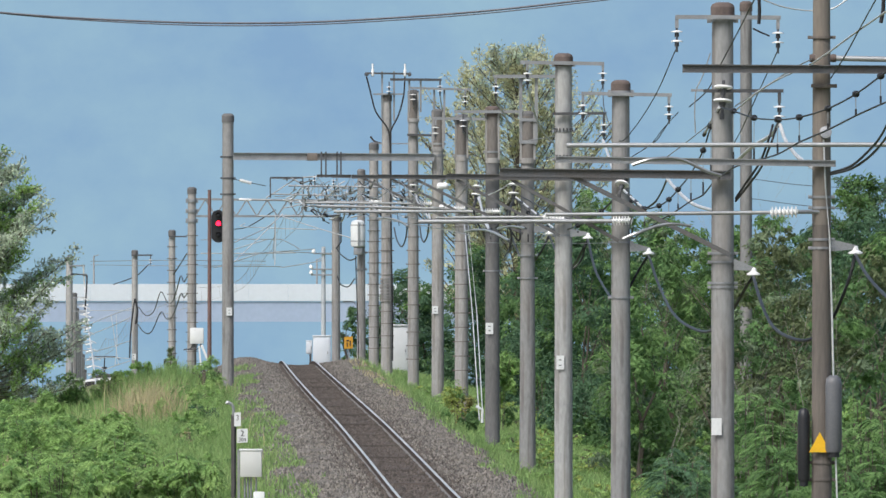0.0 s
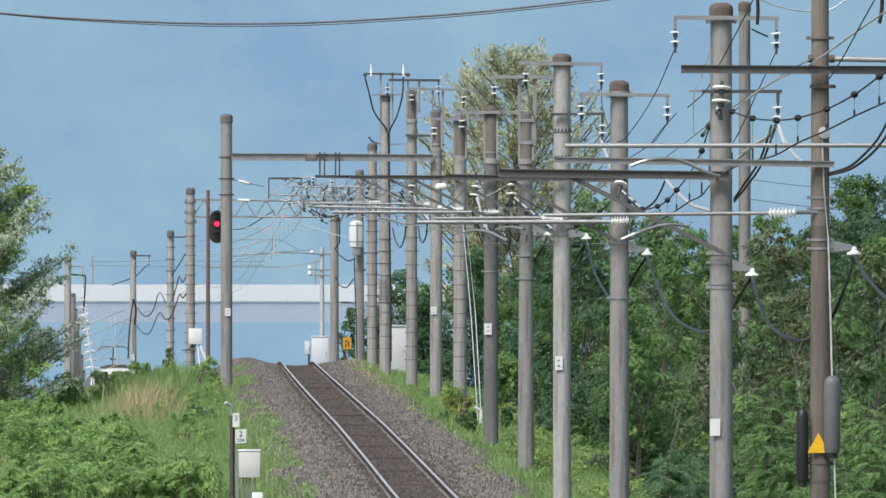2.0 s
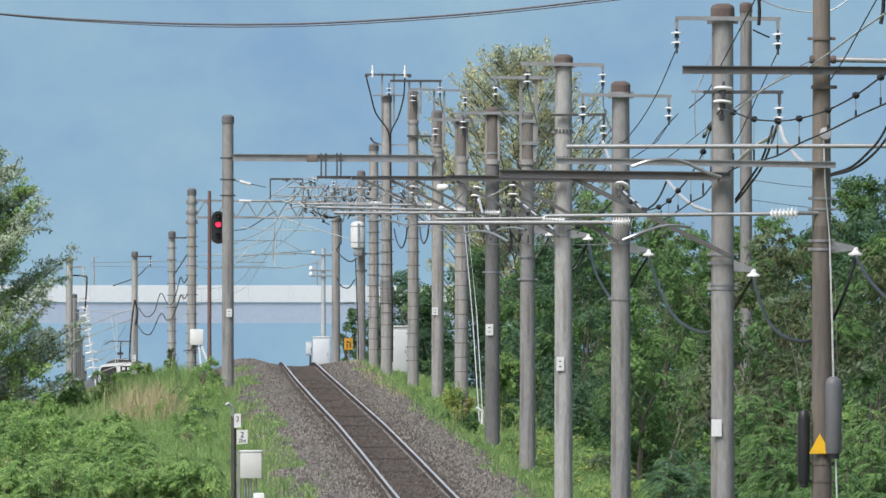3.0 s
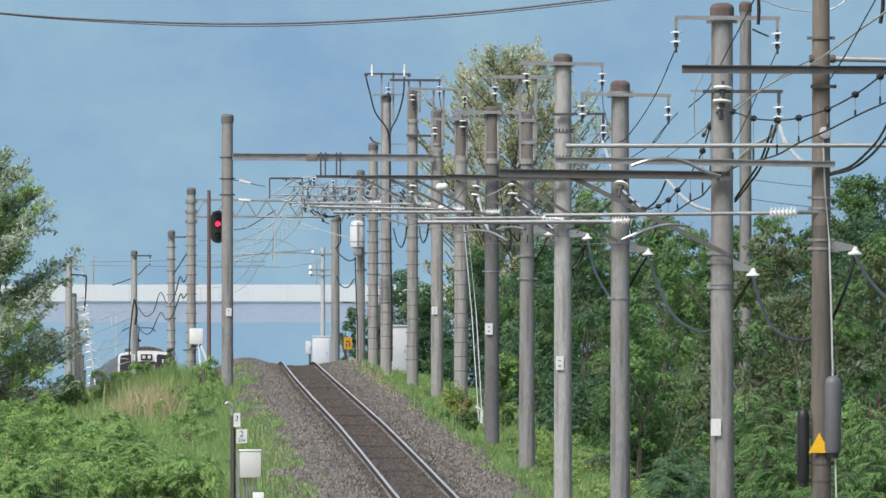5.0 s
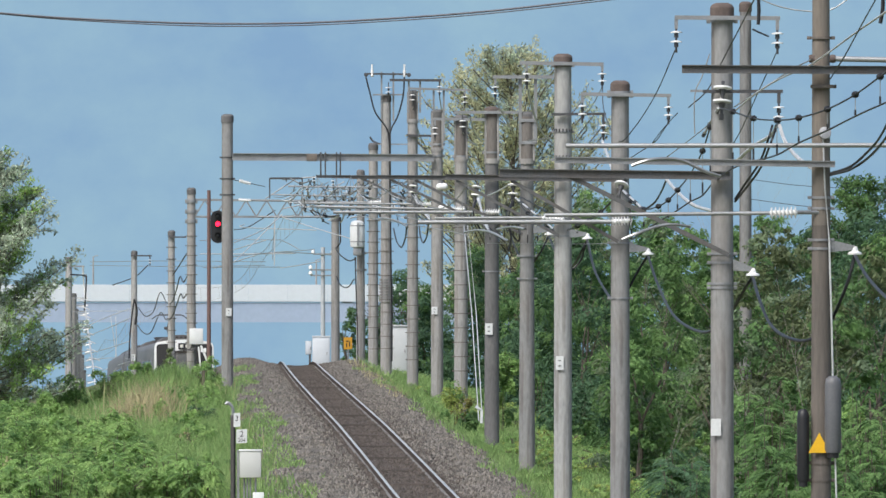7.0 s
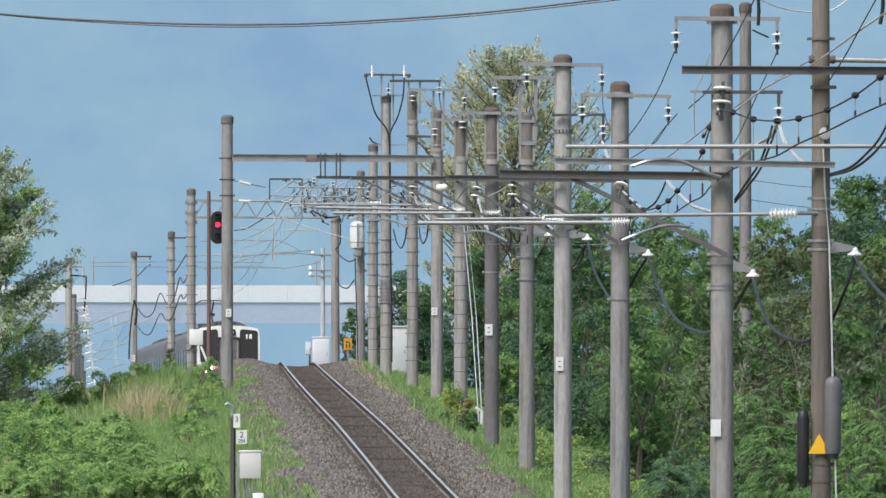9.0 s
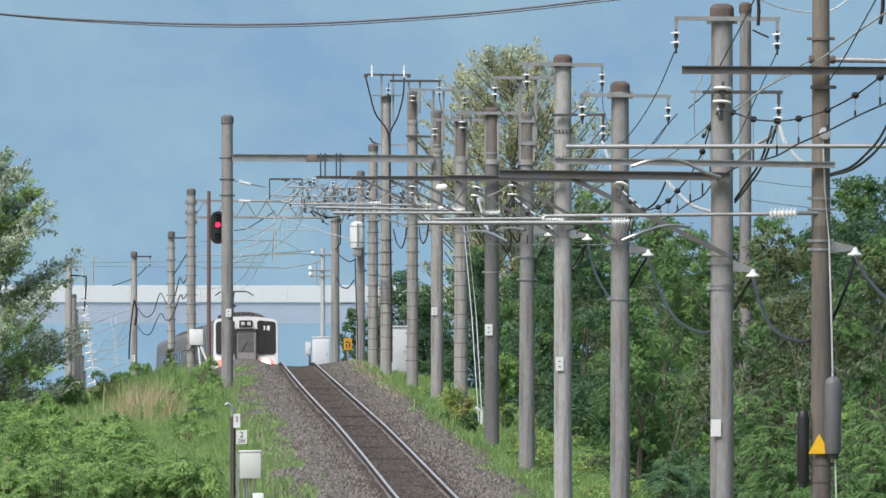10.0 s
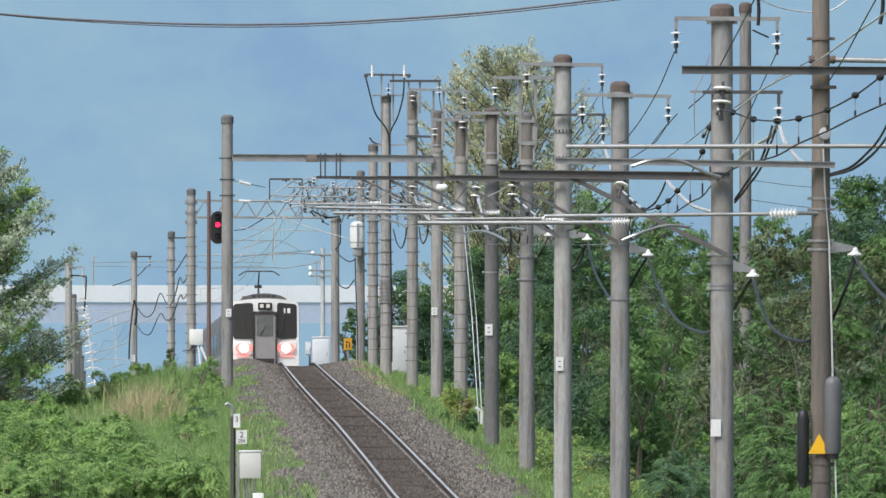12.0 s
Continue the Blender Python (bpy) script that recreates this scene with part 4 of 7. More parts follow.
# dark weathered heads held between side angles on some masts
for key, length in (("E", 0.95), ("F", 1.15), ("G", 1.0), ("H", 1.0), ("I", 0.8)):
    t = M[key]
    h = HEADS[key]
    r = 0.165
    part("head_sleeve", tube(bmesh.new(), (0, 0, h - length), (0, 0, h - 0.02), r + 0.003, r - 0.002, 20), HEAD, t, "brown weathered mast head")
    for sx in (-1, 1):
        part("side_angle", bar(bmesh.new(), (sx * (r - 0.012), -0.075, h - length - 0.05), (sx * (r - 0.02), -0.075, h), 0.05, 0.09), CONCRETE_MID, t, smooth=False)
    part("head_clamp", tube(bmesh.new(), (0, 0, h - length - 0.12), (0, 0, h - length), r + 0.018, r + 0.018, 20), CONCRETE_MID, t)

# rows of dark bolts round the pale mast
for hz, n in ((6.94, 7), (6.42, 5)):
    for k in range(n):
        a = -math.pi / 2 + (k - (n - 1) / 2) * 0.42
        rr = 0.172
        z = hz - M["D"].location.z
        bm = bar(bmesh.new(), (rr * math.cos(a), rr * math.sin(a), z - 0.035), (rr * math.cos(a), rr * math.sin(a), z + 0.035), 0.03, 0.03)
        part("bolt", bm, STEEL_DARK, M["D"], smooth=False)


# ---- what the masts carry ----
def rel(t, *pts):
    return [Vector(p) - t.location for p in pts]


def beam(t, p0, p1, h, material=BEAM, w=None):
    a, b = rel(t, p0, p1)
    return part("beam", ibeam(bmesh.new(), a, b, w or h * 0.9, h, 0.014), material, t, smooth=False)


def brace(t, p0, p1, h=0.06, material=BEAM):
    a, b = rel(t, p0, p1)
    bm = bmesh.new()
    bar(bm, a, b, 0.012, h)
    bar(bm, a + Vector((0, 0.03, -h / 2)), b + Vector((0, 0.03, -h / 2)), 0.07, 0.012)
    return part("brace", bm, material, t, smooth=False)


def long_rod(t, p0, p1, r=0.085):
    """A ribbed porcelain rod between two points."""
    a, b = rel(t, p0, p1)
    n, L = 7, (b - a).length
    prof = [(0.03, 0)]
    for i in range(n):
        z = L * (0.08 + 0.84 * i / (n - 1))
        prof += [(0.038, z - L * 0.045), (r, z - L * 0.012), (r * 0.9, z + L * 0.02), (0.038, z + L * 0.03)]
    prof.append((0.03, L))
    part("insulator", lathe(bmesh.new(), prof, 14, axis(a, b)), PORCELAIN, t, "ribbed white porcelain insulator")


def arm_tube(t, p0, p1, r=0.033, rod=None, tail=None):
    a, b = rel(t, p0, p1)
    part("cantilever_tube", tube(bmesh.new(), a, b, r, r, 10), TUBE, t, "pale galvanised tube")
    if rod:
        long_rod(t, p1, rod)
        if tail:
            a, b = rel(t, rod, tail)
            part("strut", tube(bmesh.new(), a, b, 0.028, 0.028, 8), STEEL, t)


def discs(t, p, n=2, r=0.085, gap=0.125, drop=0.17):
    """A hanging string of porcelain discs below p, on a steel pin."""
    (a,) = rel(t, p)
    bm = bmesh.new()
    tube(bm, a, a - Vector((0, 0, drop + gap * n + 0.03)), 0.016, 0.018, 8)
    for i in range(n):
        tube(bm, a - Vector((0, 0, drop + gap * i + 0.02)), a - Vector((0, 0, drop + gap * i + 0.085)), 0.03, 0.035, 10)
    pin = part("insulator_pin", bm, STEEL_DARK, t)
    for i in range(n):
        z = a.z - drop - gap * i
        part("disc", lathe(bmesh.new(), [(0.03, -0.008), (r, -0.016), (r, -0.002), (r * 0.6, 0.008), (0.03, 0.014)], 16, Matrix.Translation((a.x, a.y, z))), PORCELAIN, pin, "white porcelain disc")


def strain(t, p, step, n=2, r=0.14):
    """Tension discs seen nearly edge-on, from p on by step."""
    (a,) = rel(t, p)
    step = Vector(step)
    bm = bmesh.new()
    tube(bm, a - step * 0.5, a + step * (n + 0.2), 0.025, 0.025, 8)
    for i in range(n):
        tube(bm, a + step * (i + 0.12), a + step * (i + 0.55), 0.055, 0.035, 10)
    block(bm, a + step * (n + 0.15), (0.07, 0.06, 0.09), 0.01)
    pin = part("insulator_pin", bm, STEEL_DARK, t)
    for i in range(n):
        m = axis(a + step * i, a + step * (i + 1))
        part("disc", lathe(bmesh.new(), [(0.03, -0.014), (r * 0.97, -0.016), (r, -0.004), (r, 0.01), (r * 0.9, 0.018), (0.03, 0.022)], 20, m), PORCELAIN, pin, "white porcelain disc")


def crossarm(t, p0, p1, h, hang=(), material=STEEL, n=2, r=0.085, gap=0.125, drop=0.17):
    a, b = rel(t, p0, p1)
    part("crossarm", bar(bmesh.new(), a, b, 0.075, h), material, t, smooth=False)
    for p in hang:
        (q,) = rel(t, p)
        part("hanger", bar(bmesh.new(), q + Vector((0, 0, h / 2)), q - Vector((0, 0, drop * 0.75)), 0.05, 0.06), material, t, smooth=False)
        discs(t, p, n, r, gap, drop)


def bands(t, zs, r, material=STEEL_DARK, h=0.035):
    """Clamp bands with bolt lugs round a shaft."""
    for z in zs:
        bm = bmesh.new()
        tube(bm, (0, 0, z), (0, 0, z + h), r, r, 20)
        for a in (-1, 1):
            block(bm, (a * (r + 0.015), -0.02, z + h / 2), (0.06, 0.03, h * 1.3), 0.004)
        part("band", bm, material, t)


def plate_on(t, x0, x1, y0, y1, label="white number plate", marks=2):
    """A white enamel plate on the near side of a shaft, with worn black marks."""
    a, b = rel(t, x0, x1)
    w, h = b.x - a.x, a.z - b.z
    bm = bmesh.new()
    loft_plate(bm, [(a.x, b.z), (b.x, b.z), (b.x, a.z), (a.x, a.z)], a.y - 0.008, a.y)
    pl = part("number_plate", bm, WHITE, t, label, smooth=False)
    for i in range(marks):
        z = b.z + h * (0.3 + 0.38 * i)
        part("lettering", block(bmesh.new(), ((a.x + b.x) / 2, a.y - 0.011, z), (w * 0.3, 0.004, h * 0.075)), STEEL_DARK, pl, smooth=False)
    return pl


def loft_plate(bm, outline, y0, y1):
    r = [[bm.verts.new((x, y, z)) for x, z in outline] for y in (y0, y1)]
    n = len(outline)
    for i in range(n):
        bm.faces.new((r[0][i], r[0][(i + 1) % n], r[1][(i + 1) % n], r[1][i]))
    bm.faces.new(r[0])
    bm.faces.new(r[1][::-1])
    return bm


def dish(t, p, p_root, material=STEEL):
    """A cable bracket with a white bell insulator at its end."""
    a, b = rel(t, p_root, p)
    bm = bmesh.new()
    v = [a + Vector((0, 0, 0.07)), b + Vector((0, 0, 0.11)), b + Vector((0, 0, 0.05)), a - Vector((0, 0, 0.10))]
    vs = [[bm.verts.new(q + Vector((0, dy, 0))) for q in v] for dy in (-0.03, 0.03)]
    for i in range(4):
        bm.faces.new((vs[0][i], vs[0][(i + 1) % 4], vs[1][(i + 1) % 4], vs[1][i]))
    bm.faces.new(vs[0])
    bm.faces.new(vs[1][::-1])
    part("cable_bracket", bm, material, t, smooth=False)
    part("bell_insulator", lathe(bmesh.new(), [(0.10, -0.015), (0.10, 0.01), (0.05, 0.035), (0.035, 0.09), (0.02, 0.1)], 16, Matrix.Translation(b)), PORCELAIN, t, "white bell insulator")


def spline(pts, per=6):
    """A smooth run through points."""
    p = [Vector(q) for q in pts]
    p = [p[0] * 2 - p[1]] + p + [p[-1] * 2 - p[-2]]
    out = []
    for i in range(1, len(p) - 2):
        for k in range(per):
            s = k / per
            out.append(0.5 * ((2 * p[i]) + (p[i + 1] - p[i - 1]) * s + (2 * p[i - 1] - 5 * p[i] + 4 * p[i + 1] - p[i + 2]) * s * s + (3 * p[i] - p[i - 1] - 3 * p[i + 1] + p[i + 2]) * s ** 3))
    out.append(p[-2])
    return out


def cable(pts, r, material, label, name="overhead_cable", per=6, seg=6):
    ob = new(name, mesh_of(name, run(bmesh.new(), spline(pts, per) if per > 1 else pts, r, seg), material, True))
    return tagged(ob, label, "cable", "wires over the line")


# A: the brown pole
t = M["A"]
beam(t, (3.32, 164.7, 6.96), (6.87, 164.7, 6.94), 0.115)
arm_tube(t, (6.87, 164.6, 7.07), (5.41, 164.6, 7.1), 0.04)
for p in ((5.12, 164.6, 7.1), (5.41, 164.6, 7.1)):
    (q,) = rel(t, p)
    part("clamp", lathe(bmesh.new(), [(0.02, -0.04), (0.05, -0.04), (0.06, 0), (0.05, 0.04), (0.02, 0.04)], 12, Matrix.Translation(q) @ pose(0, 0, 0, 0, 90, 0)), RUST, t)
part("clamp", block(bmesh.new(), rel(t, (5.29, 164.85, 6.72))[0], (0.36, 0.09, 0.05), 0.01), BROWN_POLE, t)
arm_tube(t, (1.71, 164.4, 5.89), (6.86, 164.4, 5.9), 0.034)
beam(t, (1.56, 164.8, 5.7), (5.45, 164.8, 5.64), 0.09, STEEL)
arm_tube(t, (1.42, 164.8, 4.93), (4.54, 164.8, 4.96), 0.028, (4.93, 164.8, 4.97), (5.23, 164.9, 4.97))
bands(t, [6.16, 6.01, 5.57, 5.45], 0.142, STEEL)
bands(t, [8.38, 2.47, 2.23], 0.15, BROWN_POLE)
dish(t, (5.73, 165, 4.4), (5.39, 165, 4.52))
part("conduit", run(bmesh.new(), rel(t, (5.28, 164.85, 6.1), (5.31, 164.85, 5.33), (5.37, 164.85, 4.55), (5.4, 164.84, 3.53), (5.42, 164.83, 2.68)), 0.014), CABLE, t, "pale cable down the pole")
part("conduit", run(bmesh.new(), rel(t, (5.45, 164.83, 1.65), (5.46, 164.83, 1.25), (5.49, 164.83, 0.39)), 0.014), CABLE, t)
part("shackle", lathe(bmesh.new(), [(0.03, -0.05), (0.085, -0.04), (0.085, 0.04), (0.03, 0.05)], 14, Matrix.Translation(rel(t, (5.31, 164.8, 6.07))[0]) @ pose(0, 0, 0, 80, 0, 0)), STEEL, t)
for px, y0, y1, r, material, label in ((5.42, 1.63, 2.7, 0.115, mat("grey_plastic", (0.13, 0.135, 0.145), 0.5, vary=0.12, scale=5, bump=0.04), "grey capsule cover"), (5.01, 1.23, 2.24, 0.085, BLACK, "black capsule cover")):
    h = y1 - y0
    bm = lathe(bmesh.new(), [(r * 0.85, 0), (r, 0.05), (r, h - 0.12), (r * 0.85, h - 0.04), (r * 0.4, h)], 18, Matrix.Translation((px - t.location.x, -0.2 if r > 0.1 else -0.1, y0 + 1.0)))
    cover = part("cable_cover", bm, material, t, label)
    part("collar", tube(bmesh.new(), (px - t.location.x, -0.2 if r > 0.1 else -0.1, y0 + 0.93), (px - t.location.x, -0.2 if r > 0.1 else -0.1, y0 + 1.02), r * 0.7, r * 0.7, 12), BLACK, cover)
bm = bmesh.new()
a, b, c = rel(t, (5.08, 164.7, 1.63), (5.38, 164.7, 1.63), (5.23, 164.7, 1.91))
loft_plate(bm, [(a.x, a.z), (b.x, b.z), (c.x, c.z)], -0.19, -0.175)
part("warning_sign", bm, YELLOW, t, "yellow triangular warning plate", smooth=False)

# B
t = M["B"]
bands(t, [8.73], 0.185, STEEL, 0.09)
crossarm(t, (3.42, 174.8, 7.9), (4.97, 174.8, 7.89), 0.06, ((3.44, 174.8, 7.88), (4.93, 174.8, 7.86)), drop=0.19, gap=0.14)
crossarm(t, (3.83, 174.75, 6.81), (5.01, 174.75, 6.81), 0.05, ((4.95, 174.75, 6.8),), STEEL_DARK, gap=0.14, drop=0.22)
crossarm(t, (3.65, 174.9, 6.82), (3.98, 174.9, 6.82), 0.035)
strain(t, (4.12, 174.6, 6.86), (-0.01, -0.03, -0.2))
beam(t, (0.83, 174.7, 5.61), (4.23, 174.7, 5.57), 0.125)
brace(t, (1.86, 174.7, 5.57), (4.21, 174.7, 4.4), 0.065)
bands(t, [5.3, 5.17, 4.8, 4.86], 0.178, STEEL)
dish(t, (4.57, 174.9, 4.11), (4.28, 174.9, 4.27))
plate_on(t, (3.95, 174.8, 1.99), (4.1, 174.8, 1.74), 0, 0, "blank white plate", 0)

# C
t = M["C"]
bands(t, [7.88], 0.185, STEEL, 0.1)
crossarm(t, (2.44, 209.8, 7.33), (4.04, 209.8, 7.3), 0.06, ((3.99, 209.8, 7.3), (2.47, 209.8, 7.32)), drop=0.2, gap=0.14, r=0.08)
strain(t, (3.21, 209.6, 5.9), (-0.05, -0.1, -0.18), r=0.13)
beam(t, (0.06, 209.7, 5.86), (3.26, 209.7, 5.82), 0.10)
brace(t, (1.21, 209.7, 5.8), (3.1, 209.7, 4.72), 0.058)
arm_tube(t, (-0.44, 209.6, 5.06), (2.98, 209.6, 5.07), 0.04, (3.35, 209.6, 5.09))
bands(t, [5.28, 4.3], 0.182, STEEL)
dish(t, (3.63, 209.9, 4.5), (3.3, 209.9, 4.63))
# D
t = M["D"]
bands(t, [8.25], 0.182, STEEL, 0.08)
crossarm(t, (1.49, 229.8, 8.25), (3.11, 229.8, 8.22), 0.07, ((3.09, 229.8, 8.22), (1.63, 229.8, 8.22)), drop=0.18, gap=0.135, r=0.085)
crossarm(t, (2.11, 229.75, 7.25), (3.16, 229.75, 7.26), 0.05, ((3.11, 229.75, 7.24),), STEEL_DARK, drop=0.2, gap=0.14)
beam(t, (-0.75, 229.7, 6.03), (2.36, 229.7, 6.0), 0.09)
brace(t, (0.26, 229.7, 5.97), (2.25, 229.7, 4.9), 0.054)
arm_tube(t, (0.18, 229.7, 5.24), (1.93, 229.7, 5.25), 0.03, (2.36, 229.7, 5.2))
bands(t, [6.97, 4.95, 6.42], 0.18, STEEL)
dish(t, (2.8, 229.9, 4.85), (2.45, 229.9, 4.96))
plate_on(t, (2.19, 229.8, 2.57), (2.34, 229.8, 2.3), 0, 0, "white number plate with worn characters")
# E
t = M["E"]
for px in (1.71, 2.05):
    part("frame_post", bar(bmesh.new(), (px - t.location.x, -0.1, 7.3), (px - t.location.x, -0.1, 8.77), 0.07, 0.05), STEEL, t, smooth=False)
for py in (7.81, 7.32):
    part("frame_rail", bar(bmesh.new(), (-0.15, -0.15, py), (0.2, -0.15, py), 0.04, 0.07), STEEL, t, smooth=False)
crossarm(t, (1.1, 261.8, 8.53), (2.52, 261.8, 8.53), 0.075, ((1.16, 261.8, 8.51),), drop=0.2, gap=0.14)
strain(t, (1.56, 261.6, 6.14), (-0.01, -0.04, -0.2), r=0.125)
beam(t, (-1.45, 261.7, 6.32), (1.94, 261.7, 6.29), 0.09)
brace(t, (-0.61, 261.7, 6.26), (1.76, 261.7, 5.06), 0.058)
arm_tube(t, (-0.17, 261.7, 5.41), (1.72, 261.7, 5.4), 0.028)
bands(t, [4.8, 4.3], 0.182, STEEL)
dish(t, (2.34, 261.9, 5.06), (2.0, 261.9, 5.18))
# F
t = M["F"]
bands(t, [6.84], 0.18, STEEL, 0.05)
crossarm(t, (0.26, 282.8, 8.05), (1.91, 282.8, 8.05), 0.07)
beam(t, (-2.18, 282.7, 6.5), (1.23, 282.7, 6.48), 0.085)
brace(t, (-1.24, 282.7, 6.45), (1.1, 282.7, 5.32), 0.058)
arm_tube(t, (-2.61, 282.7, 5.67), (0.97, 282.7, 5.67), 0.04, (1.37, 282.7, 5.67))
strain(t, (0.82, 282.5, 6.26), (-0.04, -0.05, -0.2), r=0.12)
bands(t, [4.01], 0.182, STEEL)
plate_on(t, (1.01, 282.8, 3.02), (1.19, 282.8, 2.75), 0, 0, "white number plate with worn characters")
# G
t = M["G"]
crossarm(t, (-0.26, 305.8, 8.21), (1.14, 305.8, 8.19), 0.07, ((-0.2, 305.8, 8.18),), drop=0.2, gap=0.15)
discs(t, (0.51, 305.7, 8.32), drop=0.16, gap=0.15, r=0.09)
bands(t, [6.01], 0.175, STEEL, 0.06)
beam(t, (-2.88, 305.7, 6.72), (0.58, 305.7, 6.69), 0.085)
brace(t, (-2.1, 305.7, 6.68), (0.41, 305.7, 5.48), 0.058)
arm_tube(t, (-3.26, 305.7, 5.95), (0.2, 305.7, 5.88), 0.035, (0.58, 305.7, 5.88))
bands(t, [0.5 + 0.37 * i for i in range(11)], 0.178, BAND, 0.025)
# H and M: the portal
t = M["H"]
for px in (-0.26, 0.03):
    part("frame_post", bar(bmesh.new(), (px - t.location.x, -0.1, 7.39), (px - t.location.x, -0.1, 8.92), 0.06, 0.05), STEEL, t, smooth=False)
crossarm(t, (-0.97, 339.8, 9.55), (0.78, 339.8, 9.5), 0.06, ((0.63, 339.8, 9.49),), drop=0.18, gap=0.15, r=0.09)
part("portal_beam", ibeam(bmesh.new(), *rel(t, (-6.02, 339.7, 7.59), (-0.26, 339.7, 7.56)), 0.16, 0.21, 0.02), STEEL, t, "grey steel portal beam", smooth=False)
for px in (-3.49, -3.36, -3.04, -2.93):
    part("hanger", bar(bmesh.new(), (px - t.location.x, -0.45, 7.09), (px - t.location.x, -0.45, 6.35), 0.045, 0.045), STEEL_DARK, t, smooth=False)
part("collar", block(bmesh.new(), rel(t, (-3.75, 339.55, 7.57))[0], (0.3, 0.03, 0.22), 0.005), BROWN_POLE, t)
for q in ((-0.19, 339.5, 6.72), (-0.13, 339.5, 6.1)):
    a, b = rel(t, q, (q[0] + 0.34, q[1], q[2] + 0.03))
    part("insulator", lathe(bmesh.new(), [(0.03, 0), (0.09, 0.03), (0.11, 0.12), (0.09, 0.17), (0.11, 0.23), (0.08, 0.31), (0.03, 0.34)], 14, axis(a, b)), PORCELAIN, t, "bulky white insulator")
bands(t, [6.96, 7.29], 0.178, STEEL, 0.06)
plate_on(t, (-0.32, 339.8, 3.3), (-0.15, 339.8, 3.08), 0, 0, "white number plate with worn characters")
t = M["M"]
bands(t, [6.77, 6.16, 5.7], 0.178, STEEL_DARK)
plate_on(t, (-6.21, 339.8, 3.26), (-6.05, 339.8, 3.03), 0, 0, "white number plate with worn characters")
long_rod(t, (-5.83, 339.9, 6.91), (-5.49, 339.9, 6.82), 0.06)
part("stay", tube(bmesh.new(), *rel(t, (-6.13, 339.9, 6.96), (-5.08, 339.9, 6.74)), 0.012, 0.012, 6), WIRE, t)
# I
t = M["I"]
for px in (-1.05, -0.7):
    part("frame_post", bar(bmesh.new(), (px - t.location.x, -0.1, 8.25), (px - t.location.x, -0.1, 9.27), 0.06, 0.05), STEEL, t, smooth=False)
crossarm(t, (-1.64, 366.8, 10.25), (-0.05, 366.8, 10.24), 0.075, ((-0.1, 366.8, 10.22),), STEEL_DARK, drop=0.17, gap=0.15, r=0.09)
discs(t, (-0.93, 366.7, 9.94), drop=0.15, gap=0.15, r=0.09)
crossarm(t, (-1.12, 366.8, 8.54), (-0.21, 366.8, 8.52), 0.07, ((-0.26, 366.8, 8.75),), STEEL_DARK, drop=0.0, gap=0.15)
bands(t, [0.6 + 0.42 * i for i in range(13)], 0.178, BAND, 0.025)
arm_tube(t, (-4.26, 366.6, 6.44), (-0.68, 366.6, 6.41), 0.035, (-0.24, 366.6, 6.41))
strain(t, (-0.92, 366.5, 6.97), (-0.01, -0.04, -0.2), r=0.13)
beam(t, (-3.91, 366.7, 7.27), (-0.77, 366.7, 7.23), 0.085)
# J
t = M["J"]
crossarm(t, (-2.56, 389.8, 10.85), (-1.11, 389.8, 10.83), 0.06, (), STEEL_DARK)
for px in (-2.01, -1.62):
    part("frame_post", bar(bmesh.new(), (px - t.location.x, -0.1, 7.98), (px - t.location.x, -0.1, 9.6), 0.06, 0.05), STEEL, t, smooth=False)
crossarm(t, (-2.3, 389.8, 10.16), (-1.26, 389.8, 10.16), 0.05, (), STEEL)
for q in ((-2.32, 389.8, 11.16), (-1.26, 389.8, 11.16)):
    (a,) = rel(t, q)
    part("line_post", lathe(bmesh.new(), [(0.02, -0.42), (0.05, -0.4), (0.05, -0.2), (0.03, -0.18), (0.03, 0)], 10, Matrix.Translation(a)), PORCELAIN, t)
for q in ((-2.52, 389.7, 10.81), (-1.11, 389.7, 10.81)):
    (a,) = rel(t, q)
    part("end_knob", lathe(bmesh.new(), [(0.02, -0.04), (0.07, -0.03), (0.07, 0.03), (0.02, 0.04)], 10, Matrix.Translation(a) @ pose(0, 0, 0, 90, 0, 0)), STEEL_DARK, t)
discs(t, (-1.78, 389.7, 10.57), drop=0.17, gap=0.15, r=0.1)
for pts in ([(-2.52, 389.6, 10.73), (-2.39, 389.6, 10.22), (-2.21, 389.6, 9.57), (-1.82, 389.6, 9.01), (-1.74, 389.6, 8.45)], [(-1.26, 389.6, 10.73), (-1.3, 389.6, 10.12), (-1.47, 389.6, 9.47), (-1.71, 389.6, 8.97), (-1.74, 389.6, 8.45), (-1.71, 389.6, 5.48), (-1.67, 389.6, 2.89), (-1.67, 389.6, 1.4)]):
    part("down_cable", run(bmesh.new(), spline(rel(t, *pts), 4), 0.03, 6), WIRE, t)
bands(t, [0.5 + 0.4 * i for i in range(10)], 0.198, BAND, 0.025)
bm = bmesh.new()
for i in range(8):
    tube(bm, (0, 0, 2.04 + 0.1 * i), (0, 0, 2.04 + 0.1 * i + 0.07), 0.225, 0.225, 16)
part("ribbed_guard", bm, CONCRETE, t)
